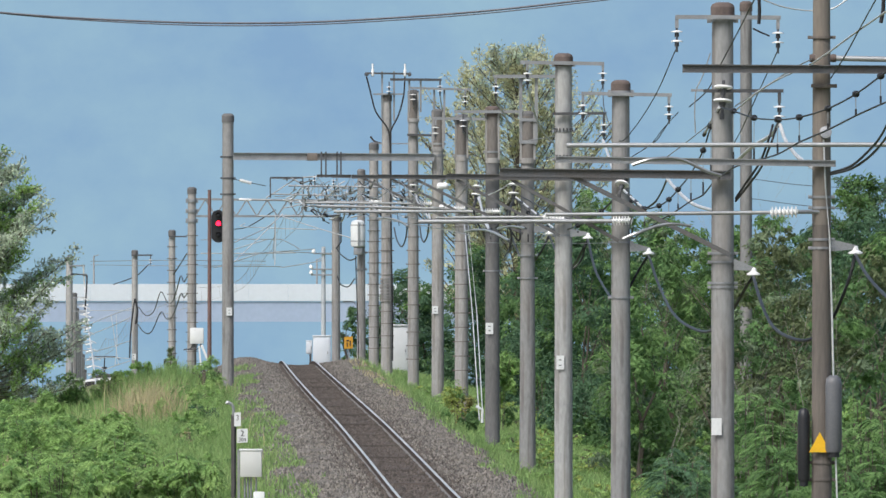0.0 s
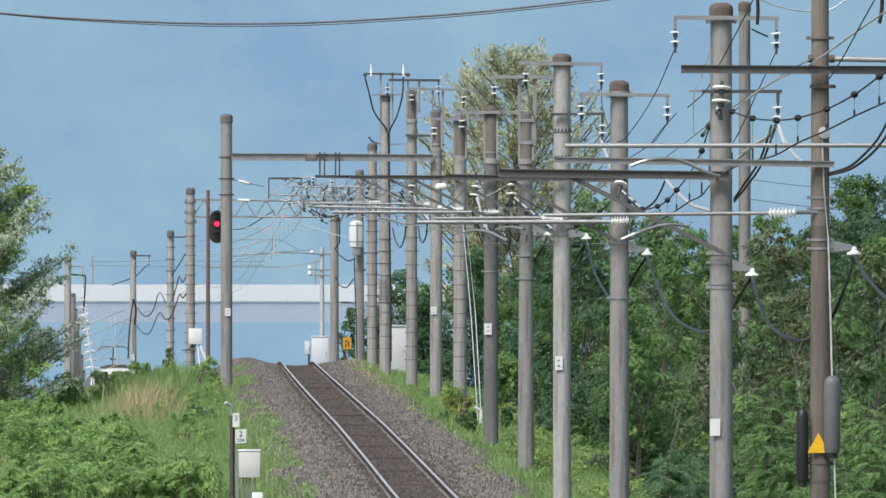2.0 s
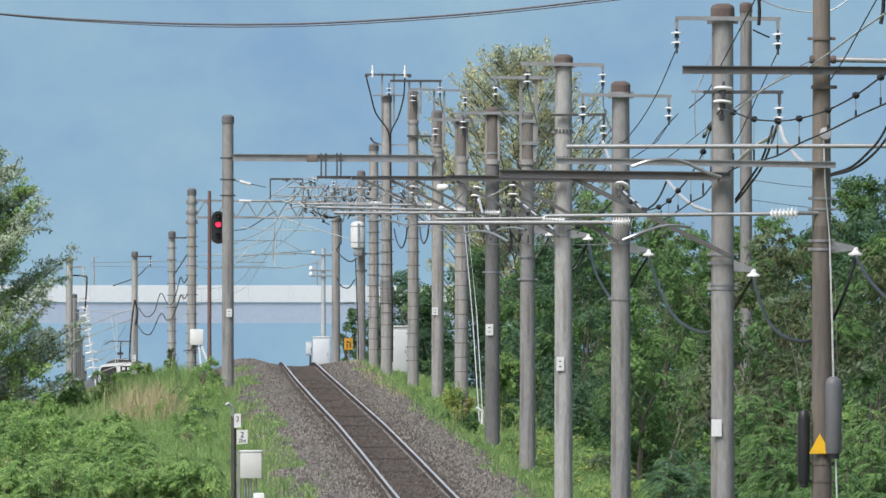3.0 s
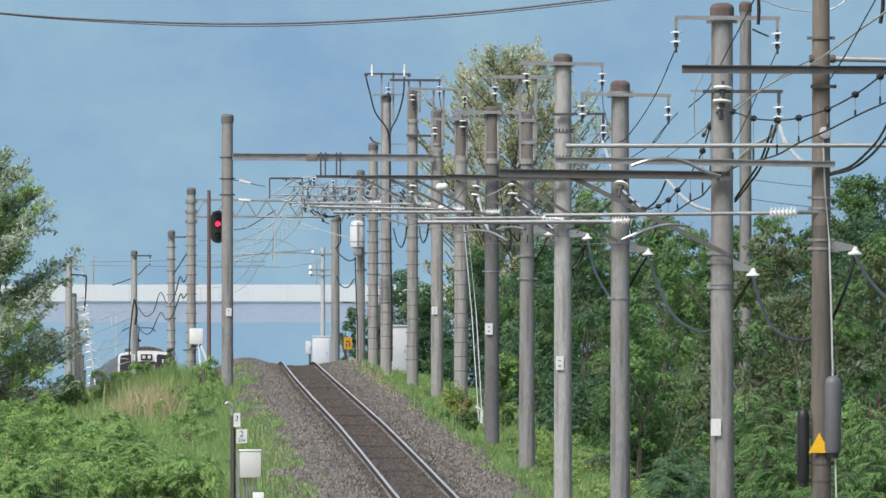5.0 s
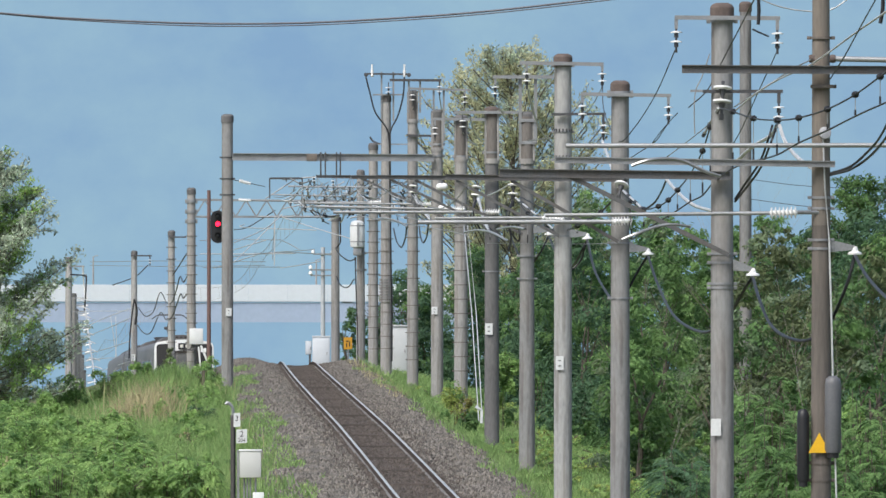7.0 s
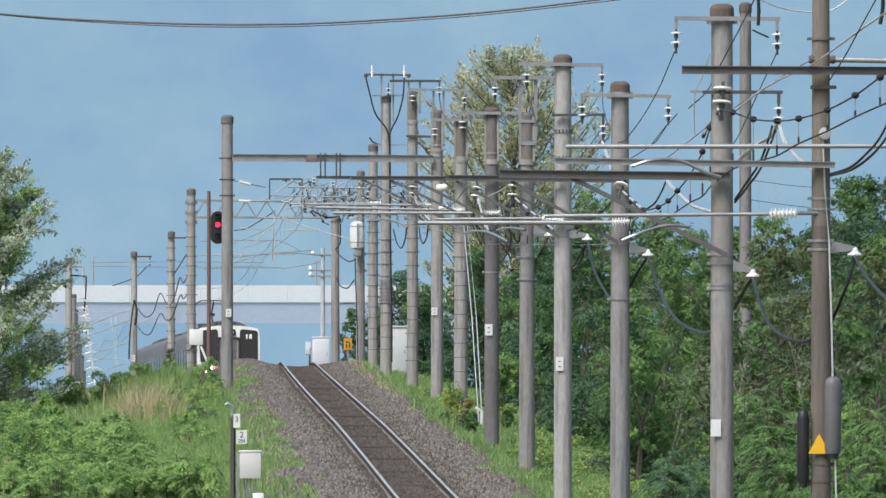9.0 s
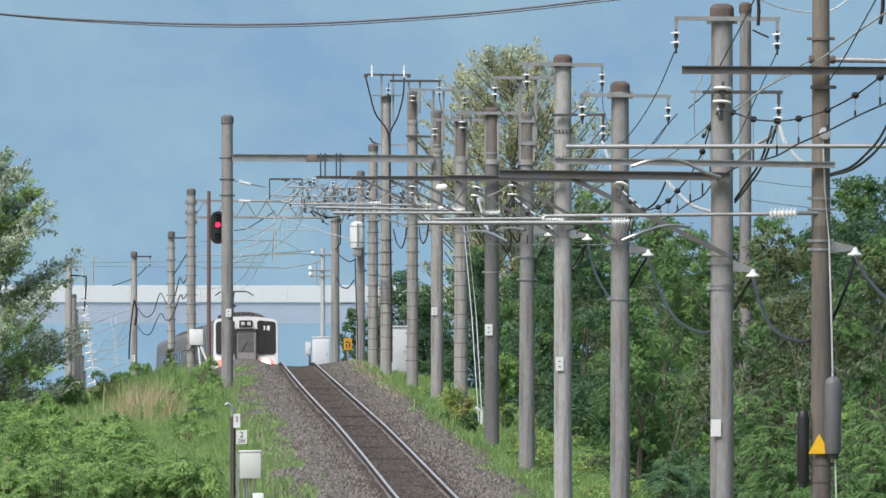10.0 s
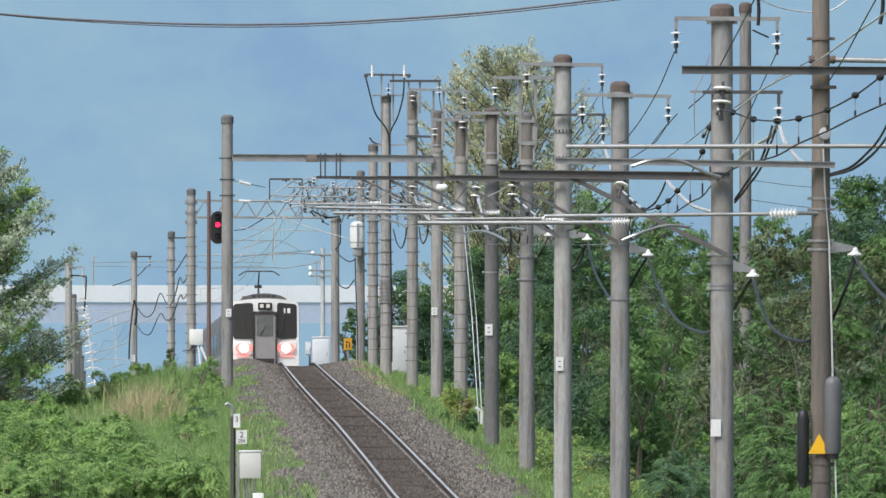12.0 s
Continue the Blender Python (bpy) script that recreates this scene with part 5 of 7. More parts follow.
# K, K2, L and the lattice portal
t = M["K"]
bands(t, [0.5 + 0.36 * i for i in range(15)], 0.176, BAND, 0.025)
part("top_bracket", run(bmesh.new(), rel(t, (-2.46, 400, 8.9), (-2.36, 400, 8.76), (-2.21, 400, 8.69), (-2.06, 400, 8.65)), 0.035), STEEL_DARK, t)
crossarm(t, (-2.21, 399.8, 8.65), (-1.18, 399.8, 8.65), 0.04)
t = M["K2"]
bm = lathe(bmesh.new(), [(0.12, 0), (0.24, 0.06), (0.26, 0.2), (0.26, 0.8), (0.22, 0.92), (0.1, 0.98)], 18, Matrix.Translation(rel(t, (-2.98, 414.6, 5.18))[0]))
can = part("transformer", bm, WHITE, t, "white cylindrical transformer")
(q,) = rel(t, (-2.98, 414.6, 5.18))
for z in (0.22, 0.78):
    part("strap", tube(bmesh.new(), q + Vector((0, 0, z)), q + Vector((0, 0, z + 0.035)), 0.268, 0.268, 18), STEEL, can)
part("bracket", bar(bmesh.new(), q + Vector((0.02, -0.27, 0.1)), q + Vector((0.02, -0.27, 0.9)), 0.06, 0.04), STEEL, can, smooth=False)
part("base_box", block(bmesh.new(), q + Vector((0.0, 0, -0.12)), (0.3, 0.3, 0.26), 0.03), STEEL, t)
bands(t, [3.86, 3.27], 0.165, STEEL, 0.06)
part("riser", run(bmesh.new(), rel(t, (-3.06, 414.7, 4.89), (-3.04, 414.7, 4.0), (-2.98, 414.7, 2.42), (-2.96, 414.7, 1.24)), 0.022), WIRE, t)
t = M["L"]
a0, a1, b0, b1 = rel(t, (-9.14, 437, 7.04), (-3.83, 437, 6.98), (-9.14, 437, 6.41), (-3.83, 437, 6.41))
truss = part("lattice_beam", bar(bar(bmesh.new(), a0, a1, 0.07, 0.08), b0, b1, 0.07, 0.08), STEEL, t, "grey lattice portal beam", smooth=False)
for i in range(14):
    s0, s1 = i / 14, (i + 1) / 14
    p, q = (a0.lerp(a1, s0), b0.lerp(b1, s1)) if i % 2 else (b0.lerp(b1, s0), a0.lerp(a1, s1))
    part("lattice_bar", bar(bmesh.new(), p, q, 0.03, 0.05), STEEL, truss, smooth=False)
part("riser", run(bmesh.new(), rel(t, (-3.79, 439.7, 6.41), (-3.79, 439.7, 5.47), (-3.94, 439.7, 5.26)), 0.03), WIRE, t)
# N, O, P, Q
t = M["N"]
bands(t, [6.76, 6.39, 6.04], 0.18, STEEL, 0.12)
bands(t, [1.0 + 0.35 * i for i in range(14)], 0.172, BAND, 0.025)
bm = block(bmesh.new(), rel(t, (-8.92, 429.6, 2.04))[0], (0.491, 0.3, 0.573), 0.02)
cab = part("equipment_box", bm, WHITE, t, "white equipment box")
for i, px in enumerate((-9.05, -8.89, -8.76)):
    part("cable", run(bmesh.new(), spline(rel(t, (px, 429.5, 1.75), (px - 0.1, 429.5, 1.58), (px - 0.35, 429.5, 1.54)), 4), 0.025), WIRE, cab)
for p0, p1 in (((-8.75, 429.5, 1.71), (-8.1, 429.5, 0.11)), ((-8.84, 429.5, 1.67), (-8.69, 429.5, 0.11))):
    part("leg", bar(bmesh.new(), *rel(t, p0, p1), 0.06, 0.08), WHITE, t, smooth=False)
t = M["O"]
bands(t, [1.2 + 0.5 * i for i in range(12)], 0.165, BAND, 0.03)
crossarm(t, (-11.57, 499.8, 5.9), (-10.81, 499.8, 5.9), 0.06, (), STEEL_DARK)
t = M["P"]
crossarm(t, (-14.71, 559.8, 5.25), (-13.73, 559.8, 5.25), 0.07, ((-13.81, 559.8, 5.2),), STEEL_DARK, drop=0.15)
part("cable_bundle", run(bmesh.new(), spline(rel(t, (-14.55, 559.6, 3.2), (-14.66, 559.6, 2.4), (-14.76, 559.6, 1.34), (-14.79, 559.6, 0.4)), 4), 0.04), WIRE, t)
part("cable_bundle", run(bmesh.new(), spline(rel(t, (-14.55, 559.6, 3.2), (-14.42, 559.6, 2.67), (-14.5, 559.6, 2.0)), 4), 0.05), WIRE, t)
plate_on(t, (-14.69, 559.75, 0.61), (-14.5, 559.75, 0.29), 0, 0, "small white number plate")
t = M["Q"]
plate_on(t, (-19.65, 619.75, -0.96), (-19.42, 619.75, -1.37), 0, 0, "small white number plate")
crossarm(t, (-19.54, 619.8, 4.83), (-18.71, 619.8, 4.83), 0.08, ((-18.77, 619.8, 4.77),), STEEL)
for y0 in (4.38, 3.17, 2.46, 1.64):
    part("bracket", bar(bmesh.new(), (0.1, -0.2, y0 - t.location.z), (0.95, -0.2, y0 - t.location.z), 0.05, 0.06), STEEL, t, smooth=False)

# a row of masts far down the line, each with a short arm and white insulators
for k in range(6):
    d = 760 + 42 * k
    s = d / 21000
    x, zt = (131 + 3.6 * k - 784) * s, 4 - (22 + 27 * k) * s
    t = mast(x, d, 4 - 250 * s, zt, 0.20, 0.17, CONCRETE, "far concrete mast with white insulators", cap=CONCRETE_DARK)
    h = zt - t.location.z
    for j in range(2):
        za = h - (6 + 13 * j) * s
        xe = (24 - 1.2 * k) * s
        part("bracket", bar(bmesh.new(), (0.1, -0.2, za), (xe, -0.2, za), 0.06, 0.06), STEEL, t, smooth=False)
        part("insulator", tube(bmesh.new(), (xe - 11 * s, -0.25, za - 3 * s), (xe + 1 * s, -0.25, za + 0.5 * s), 0.055, 0.055, 8), PORCELAIN, t, "white strain insulator")


# ---- signal, far pole, cabinets ----
def build_signal():
    t = thing("railway_signal", (-7.98, 405, 0.34), "black railway signal showing red on a thin brown post", "signal")
    z = 0.34
    part("post", tube(bmesh.new(), (0, 0, -0.4), (0, 0, 7.14 - z), 0.075, 0.06, 14), mat("brown_paint", (0.16, 0.10, 0.09), 0.7, vary=0.2, scale=3), t)
    x, zc = 0.309, 5.89 - z
    bm = bmesh.new()
    pts = [(x + 0.24 * math.cos(a), zc + (0.32 if math.sin(a) > 0 else -0.32) + 0.24 * math.sin(a)) for a in (2 * math.pi * (i + 0.5) / 28 for i in range(28))]
    loft_plate(bm, pts, -0.22, -0.17)
    head = part("backboard", bm, BLACK, t, "black rounded backboard")
    for k, lz in enumerate((0.36, 0.1, -0.3)):
        bm = lathe(bmesh.new(), [(0.095, 0), (0.11, 0.02), (0.11, 0.06), (0.09, 0.06)], 18, axis((x, -0.22, zc + lz), (x, -0.5, zc + lz)))
        part("lens_ring", bm, BLACK, head)
        bm = bmesh.new()
        for a in range(7):
            b0, b1 = radians(20 + 20 * a), radians(40 + 20 * a)
            v = [bm.verts.new((x + 0.12 * math.cos(b), y, zc + lz + 0.12 * math.sin(b))) for b, y in ((b0, -0.24), (b1, -0.24), (b1, -0.46), (b0, -0.46))]
            bm.faces.new(v)
        part("hood", bm, BLACK, head)
        lens = lathe(bmesh.new(), [(0.0, 0.0), (0.085, 0.0), (0.07, 0.03), (0.0, 0.045)], 16, axis((x, -0.285, zc + lz), (x, -0.5, zc + lz)))
        part("lens", lens, glow("red_light", (1.0, 0.012, 0.045), 5.0) if k == 1 else WINDOW, head, "glowing red lens" if k == 1 else "")
    part("arm", bar(bmesh.new(), (0, 0, zc - 0.4), (x, -0.17, zc - 0.3), 0.05, 0.06), STEEL_DARK, t, smooth=False)
    part("arm", bar(bmesh.new(), (0, 0, zc + 0.2), (x, -0.17, zc + 0.2), 0.05, 0.06), STEEL_DARK, t, smooth=False)


build_signal()

t = thing("utility_pole", (-7.27, 720, -2.86), "slender utility pole far down the line, paled for haze", "pole")
# the shaft's bluish paleness is distance haze put into its colour
part("shaft", tube(bmesh.new(), (0, 0, -3), (0, 0, 8.983), 0.17, 0.12, 12), mat("hazy_pole_grey", (0.47, 0.50, 0.53), 0.6, 0.2, vary=0.12, scale=2, fine=20, bump=0.05), t)
for z, w in ((8.571, 0.6), (7.611, 0.75), (7.269, 0.75)):
    part("crossarm", bar(bmesh.new(), (-w, -0.15, z), (w, -0.15, z), 0.08, 0.09), STEEL, t, smooth=False)
    for x in (-w, w):
        part("insulator", lathe(bmesh.new(), [(0.05, 0), (0.12, 0.05), (0.12, 0.15), (0.05, 0.25)], 10, Matrix.Translation((x, -0.15, z + 0.03))), PORCELAIN, t)


def cabinet(name, px0, px1, py0, py1, d, depth, label, material=WHITE):
    """A metal cabinet with a lid and a door."""
    w, h = px1 - px0, py0 - py1
    t = thing(name, ((px0 + px1) / 2, d, py1), label, "cabinet")
    part("body", block(bmesh.new(), (0, depth / 2, h / 2), (w, depth, h), 0.02), material, t)
    part("lid", block(bmesh.new(), (0, depth / 2, h + 0.02), (w * 1.06, depth * 1.06, 0.05), 0.012), material, t)
    dr = part("door", block(bmesh.new(), (0, -0.006, h * 0.5), (w * 0.88, 0.02, h * 0.86), 0.006), material, t)
    part("handle", block(bmesh.new(), (w * 0.34, -0.025, h * 0.5), (0.03, 0.03, 0.12), 0.006), STEEL, dr)
    return t


HUT = mat("hut_grey", (0.55, 0.57, 0.58), 0.6, vary=0.06, scale=2)
HUT_BLUE = mat("bluish_cabinet", (0.58, 0.62, 0.66), 0.6, vary=0.06, scale=2)
cabinet("relay_cabinet", -5.0, -4.33, 1.9, 0.64, 455, 0.8, "pale bluish relay cabinet beside the track", HUT_BLUE)
cabinet("small_cabinet", -5.3, -5.06, 1.69, 1.21, 458, 0.3, "small pale box on a post", HUT_BLUE)
t = thing("cabinet_post", (-5.14, 459, 0.5), "thin steel post under a box", "post")
part("shaft", tube(bmesh.new(), (0, 0, -0.2), (0, 0, 0.743), 0.04, 0.04, 8), STEEL_DARK, t)
cabinet("equipment_hut", -1.9, -1.25, 2.42, 0.66, 425, 1.6, "pale grey trackside equipment hut", HUT)
cabinet("low_cabinet", -2.06, -1.73, 1.62, 1.17, 396, 0.3, "low pale box at a pole's foot", HUT)

t = thing("yellow_sign", (-3.47, 436, 0.68), "square yellow trackside sign on a thin post", "sign")
part("post", tube(bmesh.new(), (0, 0, -0.3), (0, 0, 1.287), 0.03, 0.03, 8), STEEL, t)
bm = loft_plate(bmesh.new(), [(-0.166, 0.851), (0.145, 0.872), (0.145, 1.308), (-0.166, 1.287)], -0.06, -0.04)
panel = part("panel", bm, AMBER, t, smooth=False)
for x, z, w, h in ((-0.04, 1.15, 0.10, 0.05), (0.05, 1.05, 0.04, 0.2), (-0.06, 1.0, 0.04, 0.14)):
    part("marking", block(bmesh.new(), (x, -0.064, z), (w, 0.004, h)), BLACK, panel, smooth=False)


# ---- kilometre post and the box beside the near bank ----
def lettering(word, size, place, parent):
    cu = bpy.data.curves.new("lettering", "FONT")
    cu.body, cu.size, cu.extrude, cu.align_x, cu.align_y = word, size, 0.002, "CENTER", "CENTER"
    tmp = bpy.data.objects.new("tmp", cu)
    me = bpy.data.meshes.new_from_object(tmp)
    bpy.data.objects.remove(tmp)
    me.materials.clear()
    me.materials.append(BLACK)
    ob = new("lettering", me)
    ob.parent = parent
    ob.matrix_basis = Matrix.Translation(place) @ pose(0, 0, 0, 90, 0, 0)
    return ob


kx, kz = -4.1, ground_z(-4.1, 232)
t = thing("kilometre_post", (kx, 232, kz), "dark rail post with white distance plates", "marker post")
rust_grey = mat("grey_rusty_rail", (0.10, 0.095, 0.095), 0.8, 0.2, vary=0.25, scale=4)
part("post", bar(bar(bmesh.new(), (0, 0, -0.3), (0, 0, 1.4 - kz), 0.03, 0.09), (0, 0.04, -0.3), (0, 0.04, 1.4 - kz), 0.10, 0.02), rust_grey, t, smooth=False)
part("bent_top", run(bmesh.new(), spline([(0.0, 0, 1.37 - kz), (-0.01, 0, 1.55 - kz), (-0.099, 0.0, 1.64 - kz), (-0.144, 0, 1.61 - kz)], 4), 0.035), STEEL, t)
for word, x0, x1, y0, y1 in (("3", 0.011, 0.144, 1.44, 1.17), ("2 204", 0.066, 0.276, 1.12, 0.85)):
    pl = part("distance_plate", loft_plate(bmesh.new(), [(x0, y1 - kz), (x1, y1 - kz + 0.008), (x1, y0 - kz + 0.008), (x0, y0 - kz)], -0.06, -0.05), WHITE, t, "white enamel plate", smooth=False)
    cx, cz = (x0 + x1) / 2, (y0 + y1) / 2 - kz
    if word == "3":
        lettering("3", 0.15, (cx, -0.063, cz + 0.03), pl)
    else:
        lettering("2", 0.16, (cx, -0.063, cz + 0.045), pl)
        lettering("204", 0.10, (cx, -0.063, cz - 0.075), pl)

bx, bd = -3.71, 229
bz = ground_z(bx, bd)
t = thing("track_box", (bx, bd, bz), "pale metal trackside box on a post", "junction box")
zb, zt = 0.23 - bz, 0.74 - bz
pale_box = mat("pale_box_paint", (0.56, 0.57, 0.555), 0.55, vary=0.06, scale=3, bump=0.03)
part("body", block(bmesh.new(), (0, 0, (zb + zt) / 2), (0.414, 0.25, zt - zb), 0.015), pale_box, t)
part("lid", block(bmesh.new(), (0, 0, zt + 0.015), (0.447, 0.28, 0.035), 0.01), WHITE, t)
part("post", bar(bmesh.new(), (-0.24, 0.05, -0.3), (-0.24, 0.05, zt + 0.02), 0.05, 0.06), STEEL, t, smooth=False)
for x in (-0.12, -0.06, 0.0, 0.1):
    part("conduit", tube(bmesh.new(), (x, 0, -0.2), (x, 0, zb + 0.01), 0.018, 0.018, 8), STEEL, t)
t = thing("marker_stub", (-3.51, 226, ground_z(-3.51, 226)), "short white marker stub in the grass", "marker post")
part("post", block(bmesh.new(), (0, 0, (-0.0 - ground_z(-3.51, 226)) / 2 - 0.05), (0.215, 0.12, -0.0 - ground_z(-3.51, 226) + 0.1), 0.02), WHITE, t)

# guy wire guard beside the dark mast
t = thing("guy_wire", (0.87, 286, 0.66), "pale guy wires with a guard at the foot", "guy wire")
part("wire", run(bmesh.new(), rel(t, (0.54, 300, 5.43), (0.72, 292, 3.17), (0.87, 286, 0.66)), 0.013), CABLE, t)
part("wire", run(bmesh.new(), rel(t, (0.63, 300, 5.43), (0.83, 292, 3.17), (0.94, 286, 0.94)), 0.013), CABLE, t)
part("guard", run(bmesh.new(), rel(t, (0.79, 285.8, 1.01), (0.94, 285.8, 0.91), (0.94, 285.8, 0.6)), 0.04), WHITE, t)


# ---- wires ----
cable([(-4.71, 120, 6.74), (-3.79, 120, 6.67), (-2.59, 120, 6.62), (-1.51, 120, 6.62), (-0.48, 120, 6.67), (0.55, 120, 6.75), (1.86, 120, 6.9)], 0.012, HAZE_GREY, "dark grey cable hung across the line")
cable([(-4.72, 120.2, 6.74), (-3.8, 120.2, 6.66), (-2.6, 120.2, 6.6), (-1.51, 120.2, 6.6), (-0.48, 120.2, 6.65), (0.55, 120.2, 6.73), (1.87, 120.2, 6.88)], 0.007, HAZE_GREY, "thin strand under a dark grey cable")
FEED = "feeder wire sagging between masts"
cable([(3.42, 174.8, 7.41), (3.37, 188, 6.97), (3.22, 200, 6.59), (3.11, 210, 6.5), (3.08, 226, 7.23), (3.09, 229.8, 7.8)], 0.009, WIRE, FEED)
cable([(4.93, 174.8, 7.41), (4.94, 185, 7.01), (4.88, 195, 6.46), (4.77, 200, 6.14)], 0.009, WIRE, FEED)
cable([(3.09, 229.8, 7.78), (2.99, 236, 7.54), (2.87, 245, 7.38), (2.5, 255, 7.16), (1.88, 261, 7.11)], 0.010, COPPER, FEED)
cable([(4.0, 209.8, 6.84), (3.97, 215, 6.71), (3.89, 220, 6.57), (3.54, 235, 6.35)], 0.009, WIRE, FEED)
cable([(3.97, 150, 7.64), (4.09, 165, 7.46), (4.07, 174, 7.19), (4.01, 180, 6.91), (3.94, 190, 6.8)], 0.010, WIRE, FEED)
cable([(3.96, 176, 7.39), (3.85, 176, 7.06), (3.75, 176, 6.83), (3.73, 176, 6.51), (3.74, 176, 6.2)], 0.010, COPPER, FEED)
cable([(5.51, 150, 7.64), (5.47, 155, 7.36), (5.42, 160, 7.05), (5.39, 165, 6.83)], 0.010, WIRE, FEED)
cable([(5.83, 150, 7.57), (5.47, 156, 7.31), (5.12, 164, 7.03), (4.77, 168, 6.88), (4.53, 171, 6.73), (4.28, 174, 6.51)], 0.013, CABLE, "pale stay wire rising past the masts")
cable([(5.1, 164, 7.08), (4.93, 168, 7.0), (4.29, 174.5, 6.58)], 0.009, COPPER, FEED)
cable([(8.86, 260, 10.19), (8.49, 260, 9.97), (8.0, 260, 9.94), (7.38, 260, 10.04), (6.76, 260, 10.29)], 0.016, COPPER, FEED)
cable([(4.52, 170, 8.13), (4.53, 170, 7.89), (4.52, 170, 7.69)], 0.028, BLACK, "short black hanging cable end")
cable([(5.94, 160, 7.89), (5.93, 160, 7.66), (5.9, 160, 7.49)], 0.03, BLACK, "short black hanging cable end")
cable([(4.49, 172, 7.67), (4.59, 172, 7.62), (4.73, 172, 7.56)], 0.014, BLACK, "short black hanging cable end", per=1)
cable([(3.49, 200, 6.29), (3.63, 195, 6.53), (3.76, 190, 6.71)], 0.008, WIRE, FEED)
cable([(3.49, 190, 5.93), (3.78, 184, 6.17), (4.03, 177, 6.4)], 0.008, COPPER, FEED)
for pts in ([(1.16, 261.8, 7.99), (1.36, 275, 7.97), (1.64, 285, 7.66)], [(1.63, 229.8, 7.81), (1.84, 240, 7.43), (2.1, 250, 7.15), (2.47, 258, 6.97), (2.82, 262, 6.97)],
            [(-0.93, 366.7, 9.41), (-0.78, 370, 8.76), (-0.61, 375, 8.38)], [(-0.23, 339.8, 8.21), (-0.15, 345, 7.91), (0.02, 350, 7.72)],
            [(0.69, 300, 8.17), (0.81, 304, 7.84), (1.0, 308, 7.64)], [(-0.1, 366, 9.72), (-0.02, 370, 9.37), (0.2, 380, 8.98)], [(0.51, 305, 7.85), (0.65, 310, 7.72), (0.92, 318, 7.66)]):
    cable(pts, 0.018, CABLE, "pale jumper wire below an insulator")
THICK = "thick black feeder cable looped below a bracket"
for pts in ([(6.06, 158, 6.41), (5.91, 160, 5.98), (5.79, 162, 5.77), (5.6, 163, 5.59), (5.38, 164.8, 5.51)], [(6.14, 158, 6.33), (5.97, 160, 5.94), (5.82, 162, 5.71), (5.6, 163, 5.55), (5.38, 164.8, 5.49)],
            [(4.78, 172, 6.28), (4.7, 172, 6.01), (4.61, 173, 5.73), (4.44, 174, 5.45), (4.31, 174.9, 5.23)], [(4.83, 172, 6.23), (4.73, 172, 5.95), (4.63, 173, 5.66), (4.47, 174, 5.41), (4.31, 174.9, 5.19)],
            [(3.77, 200, 5.73), (3.73, 202, 5.56), (3.65, 204, 5.38), (3.54, 206, 5.28)]):
    cable(pts, 0.018, BLACK, "thick black jumper cable")
for pts in ([(4.57, 174.9, 4.08), (4.59, 172, 3.75), (4.7, 170, 3.39), (4.86, 167, 3.22), (5.12, 165.3, 3.2), (5.4, 165.3, 3.45), (5.63, 165, 4.0), (5.73, 165, 4.38)],
            [(3.63, 209.9, 4.47), (3.72, 205, 3.95), (3.77, 195, 3.49), (3.88, 187, 3.29), (4.04, 180, 3.25), (4.25, 176.5, 3.5), (4.47, 175.2, 3.92), (4.57, 174.9, 4.08)],
            [(2.8, 229.9, 4.82), (2.88, 226, 4.27), (2.98, 220, 3.9), (3.02, 211, 3.72), (3.26, 210.3, 3.85), (3.46, 210.2, 4.2), (3.63, 209.9, 4.47)],
            [(5.73, 165, 4.38), (5.72, 160, 4.08), (5.69, 152, 3.8), (5.57, 140, 3.6)],
            [(2.34, 261.9, 5.02), (2.44, 255, 4.61), (2.47, 240, 4.32), (2.55, 232, 4.33), (2.69, 230, 4.6), (2.8, 229.9, 4.82)],
            [(1.63, 283, 5.08), (1.77, 278, 4.66), (1.91, 265, 4.38), (2.13, 262, 4.62), (2.34, 261.9, 5.02)],
            [(-0.73, 367, 5.75), (-0.67, 360, 5.37), (-0.57, 350, 5.17), (-0.46, 345, 5.35), (-0.41, 342, 5.71)], [(-1.61, 388, 5.76), (-1.47, 380, 5.3), (-1.3, 375, 5.11), (-1.16, 370, 5.41), (-1.12, 368, 5.75)],
            [(-3.96, 438, 5.25), (-3.76, 436, 5.0), (-3.36, 425, 4.77), (-3.05, 416, 4.83)], [(-3.92, 438, 4.21), (-3.76, 436, 3.9), (-3.4, 425, 3.82), (-3.11, 416, 4.1)],
            [(-13.87, 558, 4.8), (-14.64, 565, 4.27), (-15.99, 575, 3.86)], [(-9.51, 440, 5.05), (-10.43, 470, 4.67), (-11.34, 498, 4.28)],
            [(-13.99, 545, 2.83), (-13.53, 540, 2.46), (-12.92, 530, 2.69), (-12.38, 520, 3.55), (-11.85, 510, 3.1), (-11.18, 490, 3.18), (-10.56, 470, 3.66), (-9.96, 450, 4.21), (-9.62, 440, 4.0), (-9.28, 431, 4.21)],
            [(-14.04, 545, 2.05), (-13.6, 540, 1.69), (-13.02, 530, 1.78), (-12.38, 520, 2.66), (-11.9, 510, 2.4), (-11.2, 490, 2.55), (-10.54, 470, 3.1), (-9.94, 450, 3.55), (-9.62, 440, 3.41), (-9.28, 431, 3.59)]):
    cable(pts, 0.024, BLACK, THICK)
